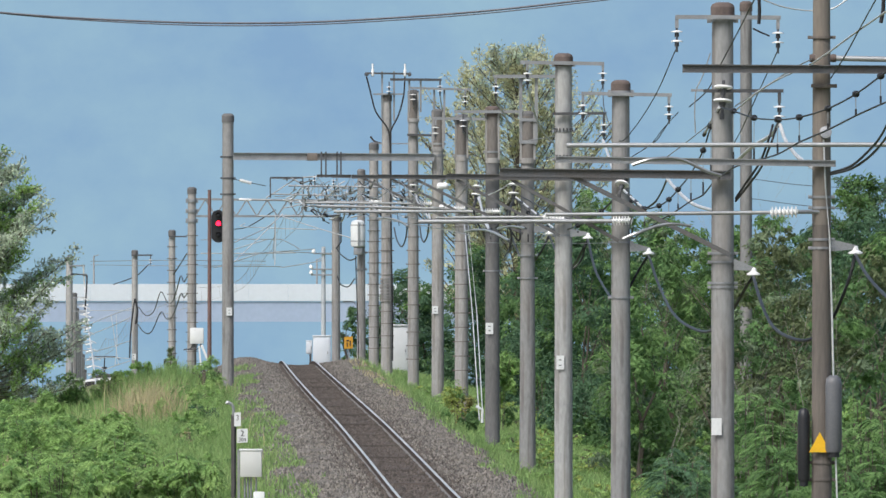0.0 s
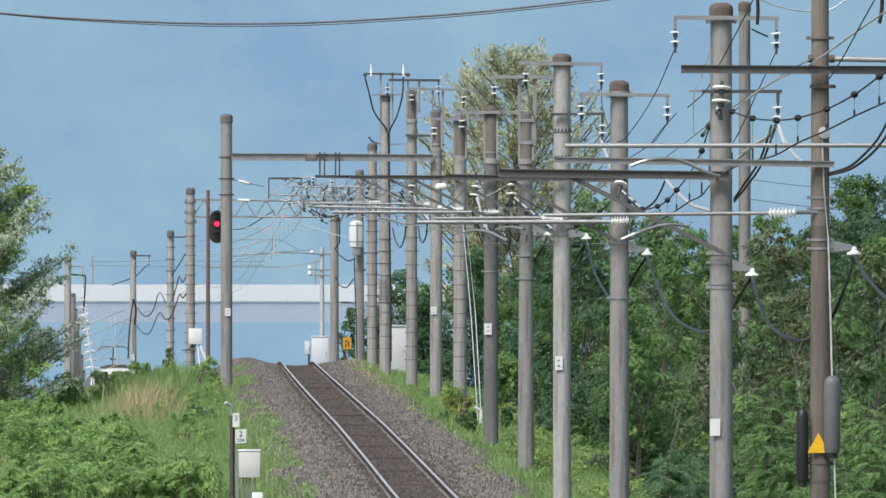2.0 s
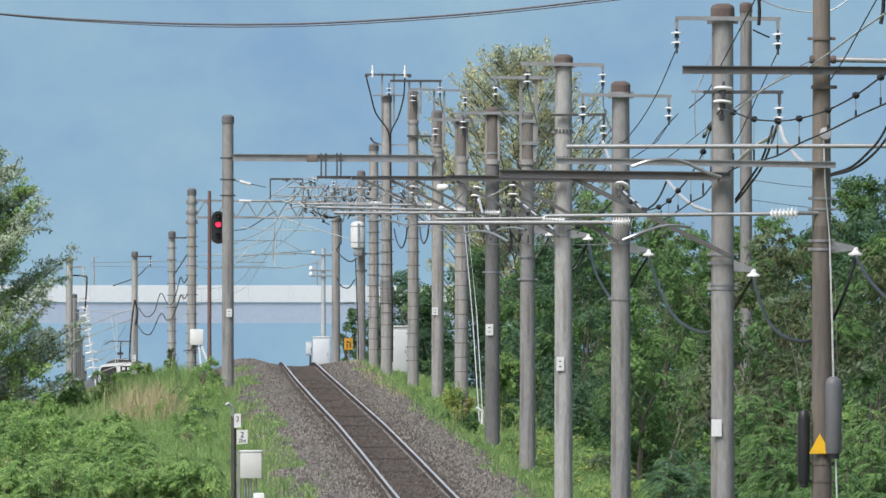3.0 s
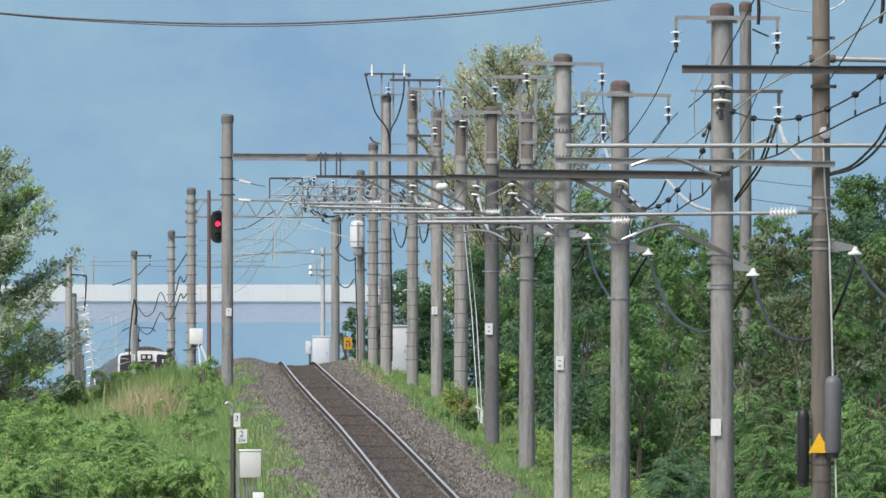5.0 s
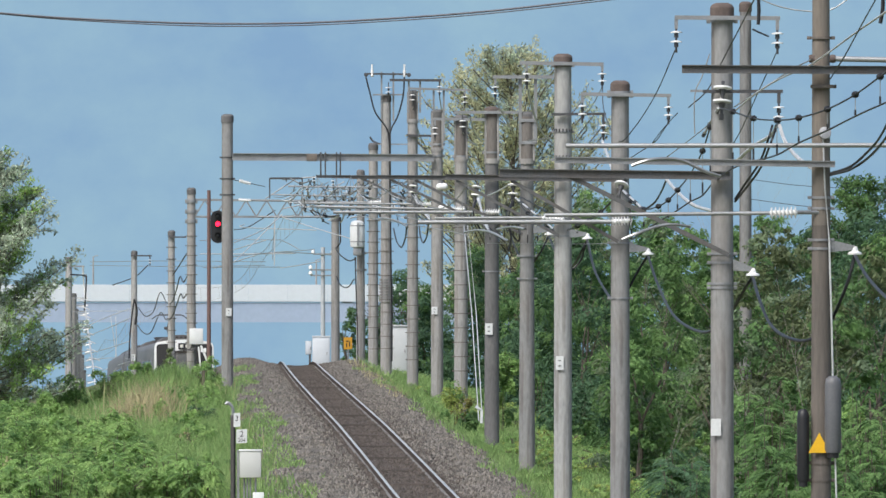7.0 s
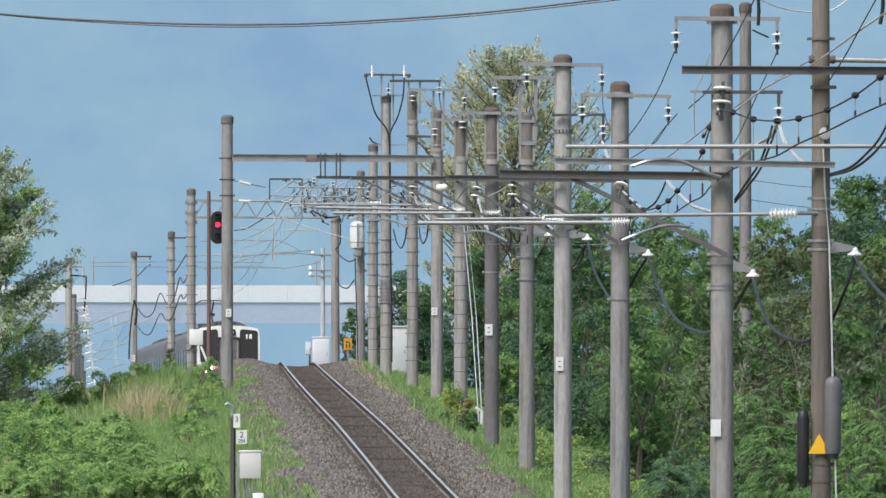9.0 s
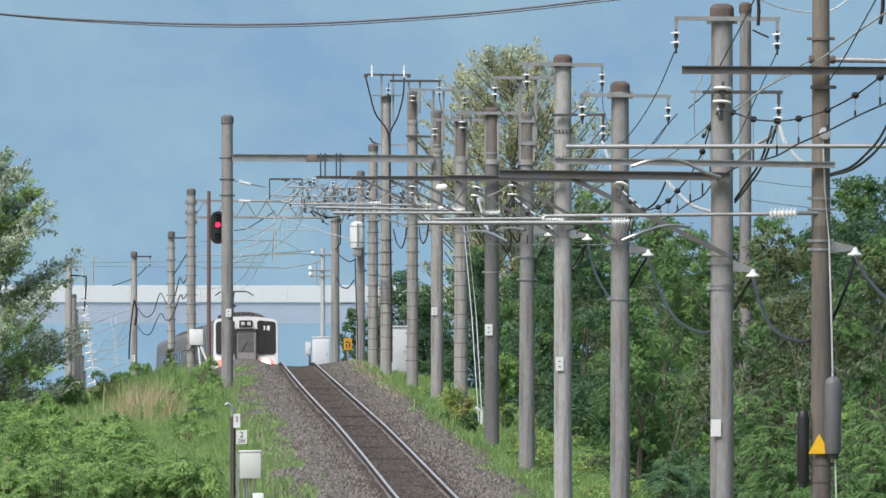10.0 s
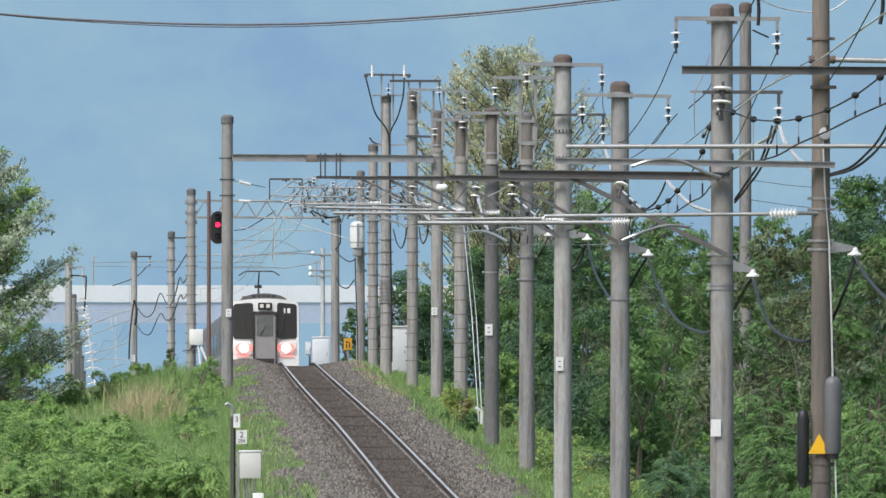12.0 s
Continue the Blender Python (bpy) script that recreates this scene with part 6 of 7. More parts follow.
for pts, r in (([(2.61, 164, 5.61), (2.86, 164, 5.69), (3.14, 164.2, 5.71), (3.35, 164.3, 5.67), (3.65, 164.4, 5.53), (3.85, 164.5, 5.47)], 0.026),
               ([(2.48, 164, 4.59), (2.7, 164, 4.68), (2.96, 164.2, 4.77), (3.18, 164.3, 4.8), (3.43, 164.5, 4.77)], 0.022),
               ([(0.47, 262, 5.1), (0.75, 258, 5.13), (1.03, 252, 5.06), (1.37, 248, 4.86)], 0.028), ([(-1.82, 330, 5.76), (-1.55, 328, 5.76), (-1.22, 325, 5.66), (-0.95, 322, 5.5)], 0.03),
               ([(1.1, 240, 5.07), (1.37, 238, 5.11), (1.64, 236, 5.06)], 0.024)):
    cable(pts, r, TUBE, "pale curved steady arm", "steady_arm")
for pts in ([(4.96, 174.7, 6.31), (5.02, 174, 6.07), (5.13, 172, 5.82), (5.25, 168, 5.6)], [(4.92, 174.7, 6.31), (4.87, 176, 6.18), (4.68, 180, 6.04), (4.47, 182, 5.82)], [(3.7, 196, 5.7), (3.8, 194, 5.52), (3.99, 190, 5.25), (4.19, 184, 5.1)],
            [(3.08, 229, 6.73), (3.11, 224, 6.4), (3.14, 220, 6.1)], [(0.85, 280, 6.0), (0.89, 276, 5.71), (0.95, 270, 5.35), (1.02, 262, 5.15)], [(-0.84, 360, 6.57), (-0.66, 355, 6.2), (-0.36, 345, 5.81)]):
    cable(pts, 0.028, CABLE, "pale jumper wire below an insulator")


# jointed strain rods: pale sleeves with dark couplings
for p0, p1, n in (((1.6, 261, 5.86), (2.28, 238, 5.02), 5), ((-0.87, 366, 6.7), (-0.3, 345, 5.79), 4), ((0.82, 282, 5.99), (1.05, 268, 5.17), 4), ((3.18, 209, 5.61), (3.44, 203, 5.24), 3), ((4.05, 174.4, 6.56), (3.91, 178, 6.2), 3), ((-2.71, 395, 6.92), (-2.13, 385, 6.35), 3), ((-2.86, 395, 6.92), (-3.16, 400, 6.44), 3), ((1.45, 262, 5.85), (1.39, 268, 5.47), 3)):
    a, b = Vector(p0), Vector(p1)
    rod = thing("strain_rod", a, "jointed strain rod with pale sleeves", "cable", "wires over the line")
    for i in range(n):
        c0, c1 = (b - a) * (i / n), (b - a) * ((i + 0.72) / n)
        part("sleeve", tube(bmesh.new(), c0, c1, 0.02, 0.02, 8), CABLE, rod)
        part("coupling", tube(bmesh.new(), c1, (b - a) * ((i + 1) / n), 0.03, 0.03, 8), WIRE, rod)


# black loops, thin ties and jumpers below the brackets
cable([(1.57, 261.5, 5.84), (1.40, 260, 5.49), (1.44, 260, 5.20), (1.65, 260, 4.90), (1.68, 260, 5.15), (1.57, 261, 5.53)], 0.022, BLACK, "thin black jumper looped below an insulator")
cable([(1.54, 261.5, 5.84), (1.47, 261, 5.55), (1.45, 261, 5.30), (1.50, 261, 4.99), (1.44, 261, 4.68)], 0.022, BLACK, "thin black jumper looped below an insulator")
cable([(0.82, 283, 5.99), (0.73, 282, 5.72), (0.78, 282, 5.45), (0.91, 282, 5.24)], 0.022, BLACK, "thin black jumper looped below an insulator")
cable([(1.69, 261.5, 5.89), (1.96, 255, 5.68), (2.18, 250, 5.49)], 0.014, WIRE, "dark jumper wire below a beam")
cable([(1.04, 280, 6.03), (1.27, 272, 6.09), (1.42, 262, 6.13)], 0.016, CABLE, "pale tie between two insulators")
cable([(2.99, 225, 5.31), (3.05, 218, 5.43), (3.11, 210.5, 5.58)], 0.018, STEEL_DARK, "dark tie rod from an insulator")
cable([(3.28, 208, 5.32), (3.31, 209, 5.14), (3.27, 209, 4.92), (3.26, 209, 4.75)], 0.009, WIRE, "thin dark dropper beside a mast")
cable([(1.05, 283, 4.93), (2.30, 240, 4.77), (3.28, 210, 4.69)], 0.006, COPPER, "thin tie wire between the masts")
cable([(2.35, 228, 5.23), (2.55, 222, 5.12), (2.76, 218, 5.14)], 0.01, WIRE, "dark jumper wire below a beam")
cable([(1.46, 282, 4.60), (1.53, 270, 4.77), (1.52, 262, 4.94)], 0.018, BLACK, "thick black jumper cable")
cable([(2.48, 230, 4.22), (2.67, 230, 4.42), (2.78, 229.8, 4.77)], 0.02, BLACK, "thick black jumper cable")


def tension_wire(pts, below, label):
    """A carrying wire with dark clamps, each with a dropper to the wire below."""
    ob = cable(pts, 0.012, WIRE, label, "carrier_wire")
    for p, q in zip(pts[1:-1], below):
        part("clamp", lathe(bmesh.new(), [(0.014, -0.04), (0.045, -0.024), (0.045, 0.024), (0.014, 0.04)], 10, Matrix.Translation(p) @ pose(0, 0, 0, 90, 0, 20)), BLACK, ob)
        part("dropper", run(bmesh.new(), [p, Vector(p).lerp(Vector(q), 0.96)], 0.006, 5), COPPER, ob)
        part("dropper_clip", tube(bmesh.new(), Vector(p).lerp(Vector(q), 0.72), q, 0.014, 0.014, 6), WIRE, ob)


tension_wire([(5.74, 146, 6.78), (5.53, 150, 6.6), (5.32, 153, 6.42), (5.09, 157, 6.29), (4.83, 161, 6.23), (4.62, 164, 6.24), (4.4, 168, 6.32), (4.18, 171, 6.46), (4.08, 174.5, 6.56)],
             [(5.53, 150, 6.25), (5.32, 153, 6.15), (5.09, 157, 6.02), (4.83, 161, 5.89), (4.62, 164, 5.77), (4.4, 168, 5.72), (4.18, 171, 5.64)], "carrying wire strung with dark clamps")
tension_wire([(4.08, 174.5, 6.56), (3.97, 176, 6.3), (3.92, 179, 5.98), (3.84, 184, 5.68), (3.72, 188, 5.46), (3.65, 192, 5.33), (3.58, 197, 5.26), (3.44, 203, 5.25), (3.29, 207, 5.41), (3.18, 209.4, 5.62)],
             [(3.97, 176, 5.51), (3.92, 179, 5.32), (3.84, 184, 5.26), (3.72, 188, 5.15), (3.65, 192, 5.05), (3.58, 197, 5.01), (3.44, 203, 4.95), (3.29, 207, 4.75)], "carrying wire strung with dark clamps")
tension_wire([(3.14, 210, 5.6), (2.85, 214, 5.27), (2.69, 219, 5.14), (2.54, 224, 5.06), (2.41, 230, 5.01), (2.28, 238, 5.01), (2.14, 244, 5.12), (2.0, 250, 5.25), (1.83, 256, 5.49), (1.59, 261.4, 5.84)],
             [(2.85, 214, 5.04), (2.69, 219, 4.99), (2.54, 224, 4.92), (2.41, 230, 4.88), (2.28, 238, 4.86), (2.14, 244, 4.84), (2.0, 250, 4.86), (1.83, 256, 4.85)], "carrying wire strung with dark clamps")
tension_wire([(1.51, 262, 5.85), (1.44, 266, 5.62), (1.31, 272, 5.36), (1.1, 276, 5.21), (0.96, 280, 5.6), (0.82, 282.3, 5.99)], [(1.44, 266, 5.14), (1.31, 272, 5.04), (1.1, 276, 4.99), (0.96, 280, 5.07)], "carrying wire strung with dark clamps")
cable([(5.81, 146, 6.36), (5.53, 150, 6.24), (5.32, 153, 6.14), (5.09, 157, 6.01), (4.83, 161, 5.89), (4.62, 164, 5.76), (4.4, 168, 5.71), (4.18, 171, 5.64), (4.01, 176, 5.47), (3.92, 179, 5.31), (3.84, 184, 5.25), (3.72, 188, 5.14), (3.58, 197, 5.0), (3.29, 207, 4.74)], 0.012, WIRE, "dark contact wire drawn aside to the mast")


def overhead_line(offset, y0, y1, label):
    """Contact wire, carrying wire and droppers above the track."""
    ys = np.arange(y0, y1 + 0.1, 5.0)
    low, high = [], []
    for y in ys:
        s = ((y - y0) % 50) / 50
        zig = 0.2 * math.sin(math.pi * (y - y0) / 50)
        low.append(Vector((track_x(y) + offset + zig, y, track_z(y) + 5.1)))
        high.append(Vector((track_x(y) + offset + zig * 0.6, y, track_z(y) + 6.0 - 2.0 * s * (1 - s))))
    ob = tagged(new("contact_wire", mesh_of("contact_wire", run(bmesh.new(), low, 0.008), COPPER, True)), label, "cable", "wires over the line")
    part("carrying_wire", run(bmesh.new(), high, 0.009), COPPER, ob)
    for a, b in zip(low, high):
        part("dropper", run(bmesh.new(), [a, b], 0.005, 4), COPPER, ob)


overhead_line(0.0, 200, 700, "contact wire hung from a carrying wire")
overhead_line(0.55, 250, 400, "second contact wire beside the first")
# the crowded cantilevers near the crest
t = M["K"]
for p0, p1, r in (((-5.21, 399.4, 7.23), (-1.6, 399.4, 7.18), 0.03), ((-4.55, 399.4, 6.55), (-2.45, 399.4, 6.51), 0.035), ((-5.02, 399.3, 6.66), (-2.45, 399.3, 6.7), 0.028), ((-5.78, 399.3, 6.95), (-3.5, 399.3, 6.89), 0.025)):
    arm_tube(t, p0, p1, r)
long_rod(t, (-2.45, 399.3, 6.7), (-1.98, 399.3, 6.7), 0.07)
t = M["L"]
for p0, p1, r in (((-7.46, 436.5, 7.03), (-2.99, 436.5, 6.93), 0.03), ((-6.84, 436.5, 6.41), (-3.82, 436.5, 6.41), 0.035), ((-5.9, 436.4, 7.78), (-4.65, 436.4, 7.87), 0.03), ((-5.9, 436.4, 6.7), (-4.03, 436.4, 7.08), 0.022), ((-6.52, 436.3, 7.07), (-5.38, 436.3, 7.82), 0.022),
                  ((-4.65, 436.2, 7.12), (-3.61, 436.2, 7.7), 0.022), ((-4.03, 436.2, 7.53), (-2.16, 436.2, 7.12), 0.022)):
    arm_tube(t, p0, p1, r)
long_rod(t, (-7.52, 436.5, 7.03), (-7.05, 436.5, 7.01), 0.07)
part("frame_rail", bar(bmesh.new(), *rel(t, (-6.36, 436.2, 7.82), (-5.17, 436.2, 7.82)), 0.06, 0.07), STEEL_DARK, t, smooth=False)
part("frame_post", bar(bmesh.new(), *rel(t, (-6.36, 436.2, 7.82), (-6.36, 436.2, 7.07)), 0.05, 0.06), STEEL_DARK, t, smooth=False)
part("frame_post", bar(bmesh.new(), *rel(t, (-5.17, 436.2, 7.82), (-5.15, 436.2, 7.49)), 0.05, 0.06), STEEL_DARK, t, smooth=False)
part("frame_post", bar(bmesh.new(), *rel(t, (-5.75, 436.2, 7.82), (-5.75, 436.2, 7.7)), 0.05, 0.06), STEEL_DARK, t, smooth=False)
for q in ((-4.03, 436, 7.78), (-3.86, 436, 7.53), (-4.73, 436, 7.9), (-2.99, 436, 7.78), (-3.4, 436, 7.07), (-4.34, 436, 7.22), (-4.96, 436, 7.53), (-2.68, 436, 7.43), (-5.58, 436, 7.11)):
    discs(t, q, 2, 0.08, 0.12, 0.05)
rw = random.Random(14)
for k in range(125):
    # short jumpers, droppers and clamps crossing below the portal
    d = rw.uniform(385, 470)
    s = d / 21000
    x, z = rw.uniform(-262, -45) * s, 4 + rw.uniform(125, 180) * s
    w, h = rw.uniform(-0.9, 0.9), rw.uniform(-0.55, 0.25)
    jumper = cable([(x, d, z), (x + w * 0.5, d + 1, z + h * 0.5 - 0.12), (x + w, d + 2, z + h)], rw.choice((0.014, 0.02, 0.026)), rw.choice((WIRE, CABLE, CABLE, COPPER)), "short jumper wire among the cantilevers", "jumper_wire", 4, 5)
    if k % 2:
        part("clamp", block(bmesh.new(), (x + w * 0.5, d + 1, z + h * 0.5 - 0.12), (0.09, 0.05, 0.11), 0.01), WIRE, jumper)

# the wires that swing round the curve, seen from the side
for pts, r, material in (
        ([(-8.69, 520, 6.55), (-8.33, 500, 6.31), (-5.08, 476, 6.09)], 0.022, CABLE),
        ([(-10.62, 520, 5.83), (-8.83, 500, 5.79), (-6.51, 476, 5.70)], 0.017, COPPER),
        ([(-9.76, 520, 5.24), (-8.83, 500, 5.36), (-7.05, 476, 5.70)], 0.02, CABLE),
        ([(-7.11, 520, 5.86), (-6.32, 488, 5.58), (-5.76, 476, 5.31)], 0.017, COPPER),
        ([(-10.62, 520, 5.24), (-8.19, 500, 5.19), (-5.92, 476, 5.16)], 0.026, CABLE),
        ([(-7.45, 520, 5.31), (-6.13, 488, 5.28), (-5.15, 476, 5.31)], 0.017, COPPER),
        ([(-10.00, 520, 4.62), (-8.83, 500, 4.83), (-7.45, 480, 5.14)], 0.02, CABLE),
        ([(-10.50, 520, 4.64), (-8.83, 500, 4.64), (-6.51, 476, 4.61)], 0.019, COPPER),
        ([(-7.11, 520, 4.62), (-5.90, 488, 4.70), (-4.92, 476, 4.84)], 0.02, CABLE),
        ([(-6.65, 470, 6.64), (-6.69, 470, 5.79), (-6.74, 470, 4.90)], 0.018, COPPER),
        ([(-9.14, 520, 6.30), (-8.19, 500, 6.33), (-6.73, 476, 6.88)], 0.022, WIRE),
        ([(-15.45, 520, 4.89), (-11.52, 500, 4.90), (-7.12, 476, 4.82)], 0.015, COPPER),
        ([(-15.45, 520, 4.74), (-11.52, 500, 4.67), (-7.12, 476, 4.68)], 0.013, COPPER),
):
    cable(pts, r, material, "wire over the curved line")
# pale feeders and their brackets beyond the curve
cable([(-19.35, 617, 4.4), (-18.62, 616.5, 4.34), (-18.5, 616, 4.09), (-18.6, 616, 2.53)], 0.045, BLACK, "black cable hooked down beside a far mast", per=2)
cable([(-18.75, 618, 4.88), (-18.66, 618, 3.41), (-18.51, 616, 2.24), (-18.24, 612, 1.09), (-17.95, 608, -0.05), (-17.66, 604, -1.46)], 0.04, CABLE, "pale feeder cable hung beside a mast")
for k in range(9):
    x, z = -18.54 + 0.045 * k * (1 + 0.12 * k), 3.12 - 0.44 * k
    cable([(x - 0.35, 614, z + 0.06), (x, 613.8, z), (x + 0.22, 613.6, z - 0.1)], 0.032, CABLE, "short pale bracket arm on a feeder", "bracket_arm", 3, 5)
for pts in ([(-19.13, 616, 1.42), (-16.69, 590, 2.26), (-14.67, 562, 2.8)], [(-18.95, 616, 1.01), (-16.69, 590, 1.7), (-14.72, 562, 2.34)], [(-18.54, 614, 0.26), (-16.55, 590, 0.74), (-14.8, 562, 1.22)], [(-18.89, 616, 2.5), (-16.69, 590, 2.57), (-14.67, 562, 2.64)],
            [(-17.78, 606, -0.67), (-16.41, 590, -0.21), (-14.83, 562, 0.25)], [(-16.54, 600, 2.29), (-16.5, 600, 1.0), (-16.6, 600, -0.29)], [(-16.8, 600, 2.29), (-16.62, 600, 1.14), (-16.42, 600, -0.23)], [(-18.48, 612, -0.08), (-16.97, 600, 0.17), (-15.09, 570, 0.31)], [(-7.03, 400, 5.33), (-6.28, 420, 5.9), (-5.9, 436, 6.49)],
            [(-7.7, 430, 4.61), (-6.78, 433, 5.55), (-6.17, 436, 6.24)], [(-6.17, 436, 6.41), (-6.17, 436, 5.66), (-6.19, 436, 4.62)], [(-7.84, 440, 4.94), (-6.22, 460, 5.16), (-4.34, 470, 5.07)], [(-5.9, 436, 6.39), (-4.59, 430, 5.95), (-3.09, 416, 5.49)]):
    cable(pts, 0.018, CABLE, "pale wire over the curved line")
for pts in ([(10.92, 420, 7.64), (12.92, 420, 7.4), (16.32, 420, 7.24)], [(10.92, 420, 6.94), (12.92, 420, 6.68), (16.32, 420, 6.4)]):
    cable(pts, 0.012, WIRE, "thin dark wire beyond the trees")


# ---- the train ----
SECTION = [(-1.40, 0.95), (-1.41, 1.6), (-1.40, 2.7), (-1.38, 3.28), (-1.32, 3.46), (-1.13, 3.59), (-0.7, 3.68), (-0.3, 3.72), (0, 3.73), (0.3, 3.72), (0.7, 3.68), (1.13, 3.59), (1.32, 3.46), (1.38, 3.28), (1.40, 2.7), (1.41, 1.6), (1.40, 0.95)]
CAR = 20.0


def loft(bm, sections, cap=True):
    rings = [[bm.verts.new(v) for v in s] for s in sections]
    n = len(rings[0])
    for a, b in zip(rings, rings[1:]):
        for i in range(n):
            bm.faces.new((a[i], a[(i + 1) % n], b[(i + 1) % n], b[i]))
    if cap:
        bm.faces.new(rings[0][::-1])
        bm.faces.new(rings[-1])
    return bm


def plate(bm, outline, y0, y1):
    """A flat plate of an outline in x and z, between two depths."""
    return loft(bm, [[(x, y, z) for x, z in outline] for y in (y0, y1)])


def rounded(x0, x1, z0, z1, r, n=4):
    pts = []
    for cx, cz, a0 in ((x1 - r, z0 + r, -90), (x1 - r, z1 - r, 0), (x0 + r, z1 - r, 90), (x0 + r, z0 + r, 180)):
        pts += [(cx + r * math.cos(radians(a0 + 90 * i / n)), cz + r * math.sin(radians(a0 + 90 * i / n))) for i in range(n + 1)]
    return pts


def build_car(lead, panto):
    car = thing("train_car", (0, 0, 0), "silver electric train car with a white front and lit headlights" if lead else "silver electric train car coupled behind the front car", "train", "cars of the train")
    start = 0.2 if lead else 0.1
    bm = bmesh.new()
    loft(bm, [[(x, start, z) for x, z in SECTION], [(x, CAR - 0.1, z) for x, z in SECTION]])
    body = part("body", bm, SILVER, car)
    bm = bmesh.new()
    loft(bm, [[(x * 0.9, y, z + (0.05 if z > 3.5 else 0.0)) for x, z in SECTION if z > 3.4] for y in (start + 0.5, CAR - 0.5)])
    part("roof", bm, ROOF_GREY, car)
    for y in ((3.2, 14.0) if panto else (5.0, 13.0)):
        bm = bmesh.new()
        loft(bm, [[(1.0 * math.cos(a), yy, 3.6 + 0.36 * math.sin(a)) for a in (math.pi * i / 12 for i in range(13))] for yy in (y - 1.3, y + 1.3)])
        unit = part("roof_unit", bm, ROOF_GREY, car)
        for i in range(5):
            part("grille", block(bmesh.new(), (-0.4 + 0.2 * i, y - 1.31, 3.82), (0.13, 0.02, 0.12), 0.005), UNDER, unit)
    bm = bmesh.new()
    block(bm, (0, CAR / 2, 0.72), (2.3, CAR - 2.5, 0.5), 0.05)
    part("underframe", bm, UNDER, car)
    for side in (-1, 1):
        for y in (2.2, 8.6, 10.6, 17.0):
            bm = bmesh.new()
            block(bm, (side * 1.405, y, 2.0), (0.03, 1.3, 1.85), 0.012)
            door = part("side_door", bm, SILVER, car)
            bm = bmesh.new()
            block(bm, (side * 1.418, y, 2.35), (0.02, 0.75, 0.85), 0.008)
            part("pane", bm, WINDOW, door)
        for y in (3.9, 5.4, 6.9, 12.3, 13.8, 15.3):
            bm = bmesh.new()
            block(bm, (side * 1.402, y, 2.35), (0.03, 1.25, 0.85), 0.012)
            part("side_window", bm, WINDOW, car)
        bm = bmesh.new()
        block(bm, (side * 1.409, CAR / 2, 1.62), (0.012, CAR - 1.2, 0.22), 0.004)
        part("stripe", bm, PALE_GREEN, car)
    for y in (3.4, 16.6):
        bm = bmesh.new()
        for side in (-1, 1):
            block(bm, (side * 0.95, y, 0.5), (0.16, 2.6, 0.28), 0.05)
        block(bm, (0, y, 0.5), (2.0, 0.5, 0.22), 0.04)
        bogie = part("bogie", bm, UNDER, car)
        for dy in (-1.05, 1.05):
            for side in (-1, 1):
                bm = bmesh.new()
                tube(bm, (side * 0.50, y + dy, 0.432), (side * 0.63, y + dy, 0.432), 0.43, 0.43, 24)
                part("wheel", bm, RAIL_SIDE, bogie)
    if lead:
        # the white front, bowed slightly, with its window openings filled
        outline = [(-1.40, 0.95), (-1.41, 1.6), (-1.405, 2.7), (-1.39, 3.36), (-1.35, 3.5), (-1.25, 3.585), (-0.9, 3.645), (-0.45, 3.685), (0, 3.70), (0.45, 3.685), (0.9, 3.645), (1.25, 3.585), (1.35, 3.5), (1.39, 3.36), (1.405, 2.7), (1.41, 1.6), (1.40, 0.95)]
        bm = bmesh.new()
        loft(bm, [[(x * 0.985, 0.0 + 0.05 * x * x, z) for x, z in outline], [(x, 0.09 + 0.05 * x * x, z) for x, z in outline], [(x, 0.24, z) for x, z in outline]])
        part("front_mask", bm, FRONT_WHITE, car, "white moulded front")
        for side in (-1, 1):
            bm = bmesh.new()
            pts = rounded(0.49, 1.30, 2.06, 3.54, 0.12)
            loft(bm, [[(side * x, 0.05 * x * x - 0.012 + dy, z if z < 3.2 else z - 0.09 * (x - 0.47)) for x, z in pts] for dy in (0.0, 0.05)])
            pane = part("windscreen", bm, WINDOW, car, "dark front window")
            bm = bmesh.new()
            run(bm, [(side * 0.62, 0.0, 2.1), (side * 0.78, 0.005, 2.5), (side * 0.8, 0.01, 2.95)], 0.014, 5)
            part("wiper", bm, UNDER, pane)
            bm = bmesh.new()
            pts = rounded(0.5, 1.28, 1.42, 1.94, 0.06)
            loft(bm, [[(side * x, 0.05 * x * x - 0.014 + dy, z) for x, z in pts] for dy in (0.0, 0.04)])
            bezel = part("lamp_panel", bm, FRONT_WHITE, car, "white lamp panel")
            # the headlamp's halo, added as a glowing disc behind it
            bm = bmesh.new()
            plate(bm, [(side * 0.86 + 0.36 * math.cos(v), 1.68 + 0.21 * math.sin(v)) for v in (6.283 * i / 24 for i in range(24))], -0.012, 0.05)
            part("halo_lens", bm, HALO, bezel, "pink red lens glowing as the headlamp's halo")
            bm = lathe(bmesh.new(), [(0.0, 0.035), (0.1, 0.03), (0.17, 0.012), (0.185, 0.0), (0.185, -0.04), (0.0, -0.04)], 20, axis((side * 0.86, -0.015, 1.68), (side * 0.86, -0.5, 1.68)))
            part("headlamp", bm, HEADLIGHT, bezel, "glowing headlamp")
            # more of the halo, added as a glowing strip below
            part("halo_strip", block(bmesh.new(), (side * 0.92, 0.02, 1.36), (0.5, 0.03, 0.05), 0.01), HALO, bezel, "pink red strip glowing as part of the halo")
            part("grab_rail", run(bmesh.new(), [(side * 0.56, -0.04, 1.3), (side * 0.56, -0.06, 1.35), (side * 0.56, -0.06, 2.0), (side * 0.56, -0.03, 2.05)], 0.014, 5), STEEL, car)
        bm = bmesh.new()
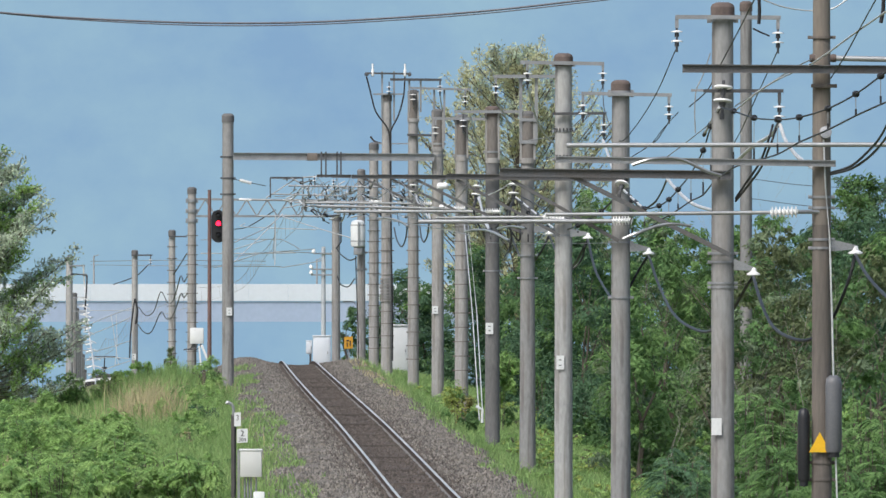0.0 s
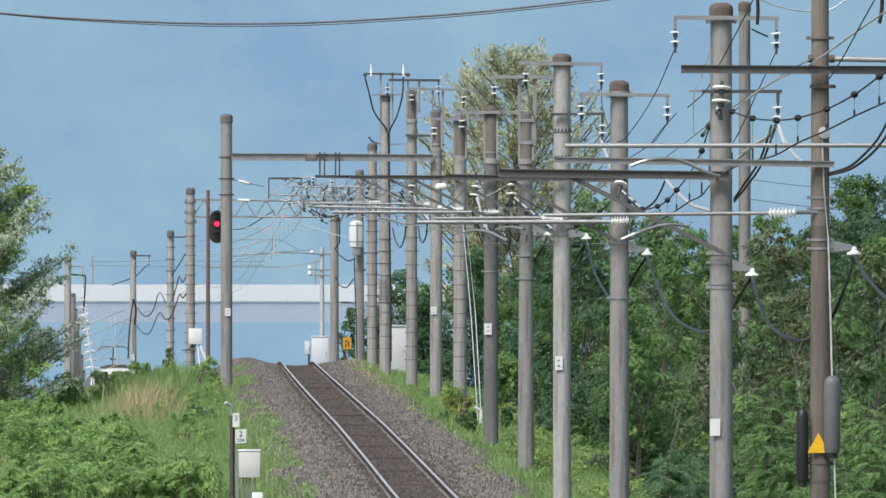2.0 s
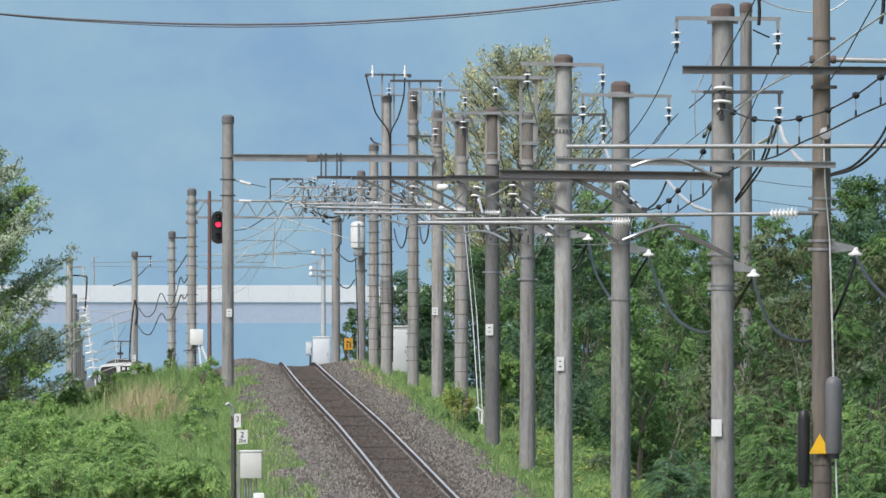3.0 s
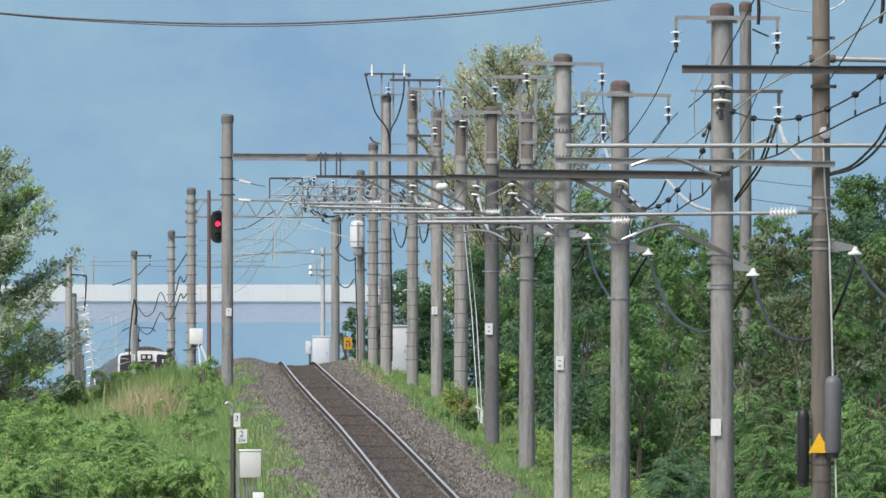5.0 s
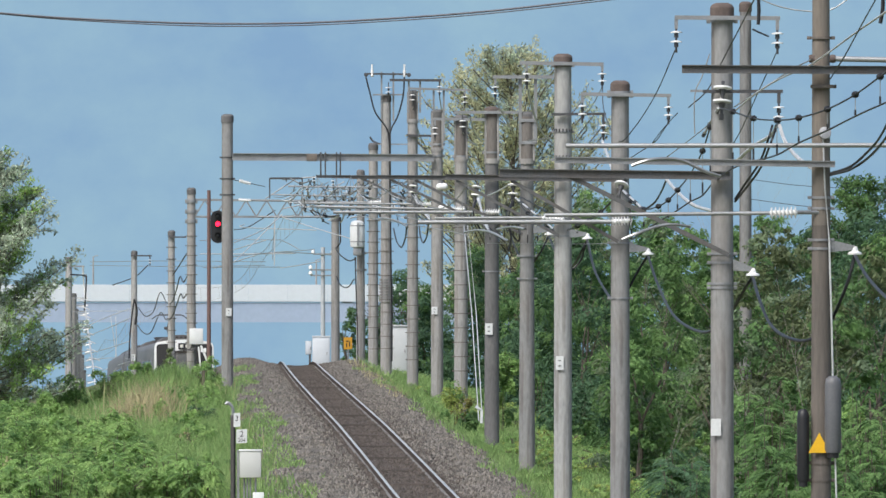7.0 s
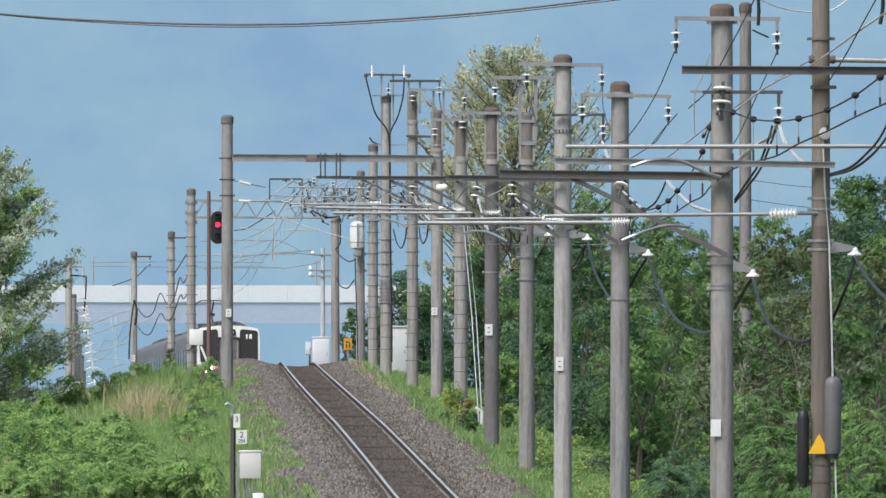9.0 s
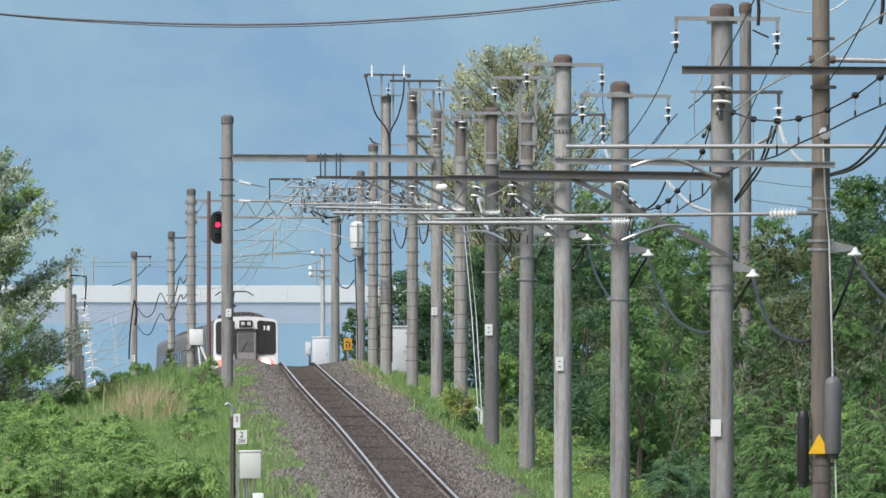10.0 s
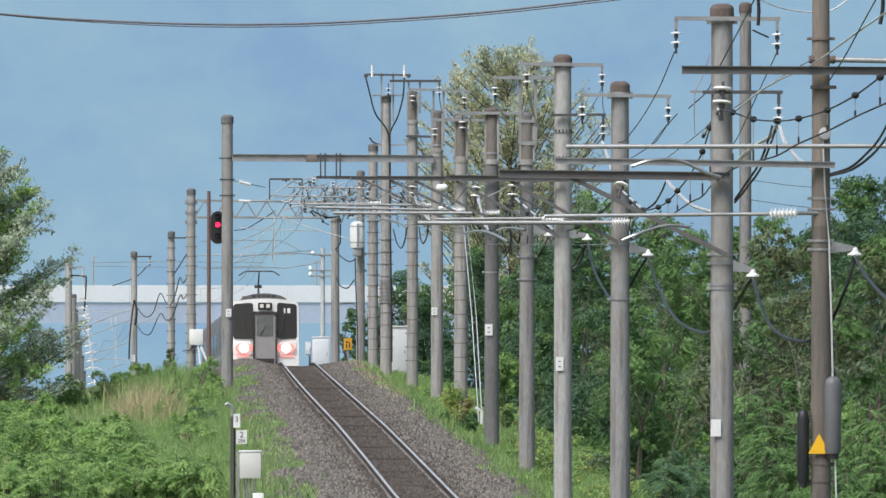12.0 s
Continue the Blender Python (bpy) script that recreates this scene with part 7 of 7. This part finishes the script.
        plate(bm, rounded(-0.44, 0.44, 1.02, 3.08, 0.06), -0.03, 0.1)
        gang = part("end_door", bm, DOOR_GREY, car, "grey gangway door")
        bm = bmesh.new()
        plate(bm, rounded(-0.34, 0.34, 2.16, 3.0, 0.05), -0.045, -0.02)
        part("pane", bm, mat("hazy_pane", (0.13, 0.135, 0.135), 0.15, vary=0.3, scale=2, fine=6, bump=0), gang)
        for side in (-1, 1):
            bm = bmesh.new()
            bar(bm, (side * 0.455, -0.04, 1.0), (side * 0.455, -0.04, 3.12), 0.06, 0.09)
            part("door_frame", bm, UNDER, gang)
        part("door_header", plate(bmesh.new(), rounded(-0.485, 0.485, 3.07, 3.17, 0.045), -0.085, 0.02), UNDER, gang)
        part("wiper", run(bmesh.new(), [(-0.2, -0.06, 2.2), (0.05, -0.06, 2.6)], 0.012, 5), UNDER, gang)
        part("kick_plate", plate(bmesh.new(), rounded(-0.38, 0.38, 1.05, 1.25, 0.03), -0.042, -0.02), UNDER, gang)
        bm = bmesh.new()
        plate(bm, rounded(-0.29, 0.29, 3.23, 3.53, 0.05), -0.03, 0.08)
        board = part("destination_sign", bm, WINDOW, car, "black sign with pale characters")
        for x in (-0.13, 0.13):
            bm = bmesh.new()
            block(bm, (x, -0.035, 3.39), (0.15, 0.01, 0.15), 0.004)
            part("lettering", bm, SIGN_GLOW, board)
        bm = bmesh.new()
        for ex, ew in ((0.80, 0.07), (0.97, 0.12)):
            block(bm, (ex, 0.05 * ex * ex - 0.018, 3.2), (ew, 0.014, 0.2), 0.004)
        part("emblem", bm, FRONT_WHITE, car, "plain white emblem on the front window")
        bm = bmesh.new()
        loft(bm, [[(x, 0.12 + 0.05 * x * x, z) for x, z in rounded(-1.3, 1.3, 0.25, 0.95, 0.1)], [(x, 0.3, z) for x, z in rounded(-1.3, 1.3, 0.25, 0.95, 0.1)]])
        part("skirt", bm, UNDER, car)
        bm = bmesh.new()
        block(bm, (0, -0.05, 0.88), (0.3, 0.5, 0.26), 0.04)
        part("coupler", bm, UNDER, car)
    if panto:
        bm = bmesh.new()
        bar(bm, (-0.7, 8.4, 3.95), (0.7, 8.4, 3.95), 0.08, 0.08)
        bar(bm, (-0.7, 9.6, 3.95), (0.7, 9.6, 3.95), 0.08, 0.08)
        for x in (-0.6, 0.6):
            tube(bm, (x, 8.4, 3.7), (x, 8.4, 3.95), 0.05, 0.05, 8)
            tube(bm, (x, 9.6, 3.7), (x, 9.6, 3.95), 0.05, 0.05, 8)
        tube(bm, (0, 9.4, 3.98), (0, 10.5, 4.45), 0.05, 0.04, 8)
        block(bm, (0, 10.5, 4.45), (0.32, 0.14, 0.14), 0.04)
        tube(bm, (0, 10.5, 4.45), (0, 9.0, 5.0), 0.035, 0.03, 8)
        frame_part = part("pantograph", bm, STEEL_DARK, car, "raised single-arm pantograph")
        bm = bmesh.new()
        run(bm, [(-0.85, 9, 4.86), (-0.62, 9, 5.02), (-0.5, 9, 5.05), (0.5, 9, 5.05), (0.62, 9, 5.02), (0.85, 9, 4.86)], 0.03, 6)
        run(bm, [(-0.5, 8.7, 5.03), (0.5, 8.7, 5.03)], 0.025, 6)
        part("collector_head", bm, STEEL_DARK, frame_part)
    return car


train = [build_car(True, True), build_car(False, False)]


def motions():
    """The train climbs the bank from round the curve at an even pace."""
    for k, car in enumerate(train):
        rows = []
        for i in range(25):
            t = 0.5 * i
            y0 = 484 + 14.8 * (12 - t) - 0.13 * (12 - t) ** 2 + k * 20.4
            a = Vector((track_x(y0 + 3), y0 + 3, track_z(y0 + 3)))
            b = Vector((track_x(y0 + 17), y0 + 17, track_z(y0 + 17)))
            d = (b - a).normalized()
            side = d.cross(Vector((0, 0, 1))).normalized()
            up = side.cross(d)
            m = Matrix((side, d, up)).transposed().to_4x4()
            m.translation = a - d * 3
            rows.append((t, m))
        walk(car, rows)
    # the wind leans the tall trees
    for tall, leans in ((pale_tree, ((0, 0.5), (1.5, -0.2), (2.5, 1.6), (3.3, 0.9), (4.6, -0.3), (5.5, 0.4), (6.5, -0.6), (8, 0.2), (9.5, -0.2), (10.5, -0.2), (12, -1.0))),
                        (silvery_tree, ((0, 0), (1.5, -0.3), (2.5, -0.9), (3.3, -0.6), (5.0, 0.8), (6.5, 0.9), (8, 0.5), (9.5, 1.1), (10.5, 0.6), (12, 0)))):
        x, y, z = tall.location
        walk(tall, [(t, pose(x, y, z, 0, a, 0)) for t, a in leans])


motions()
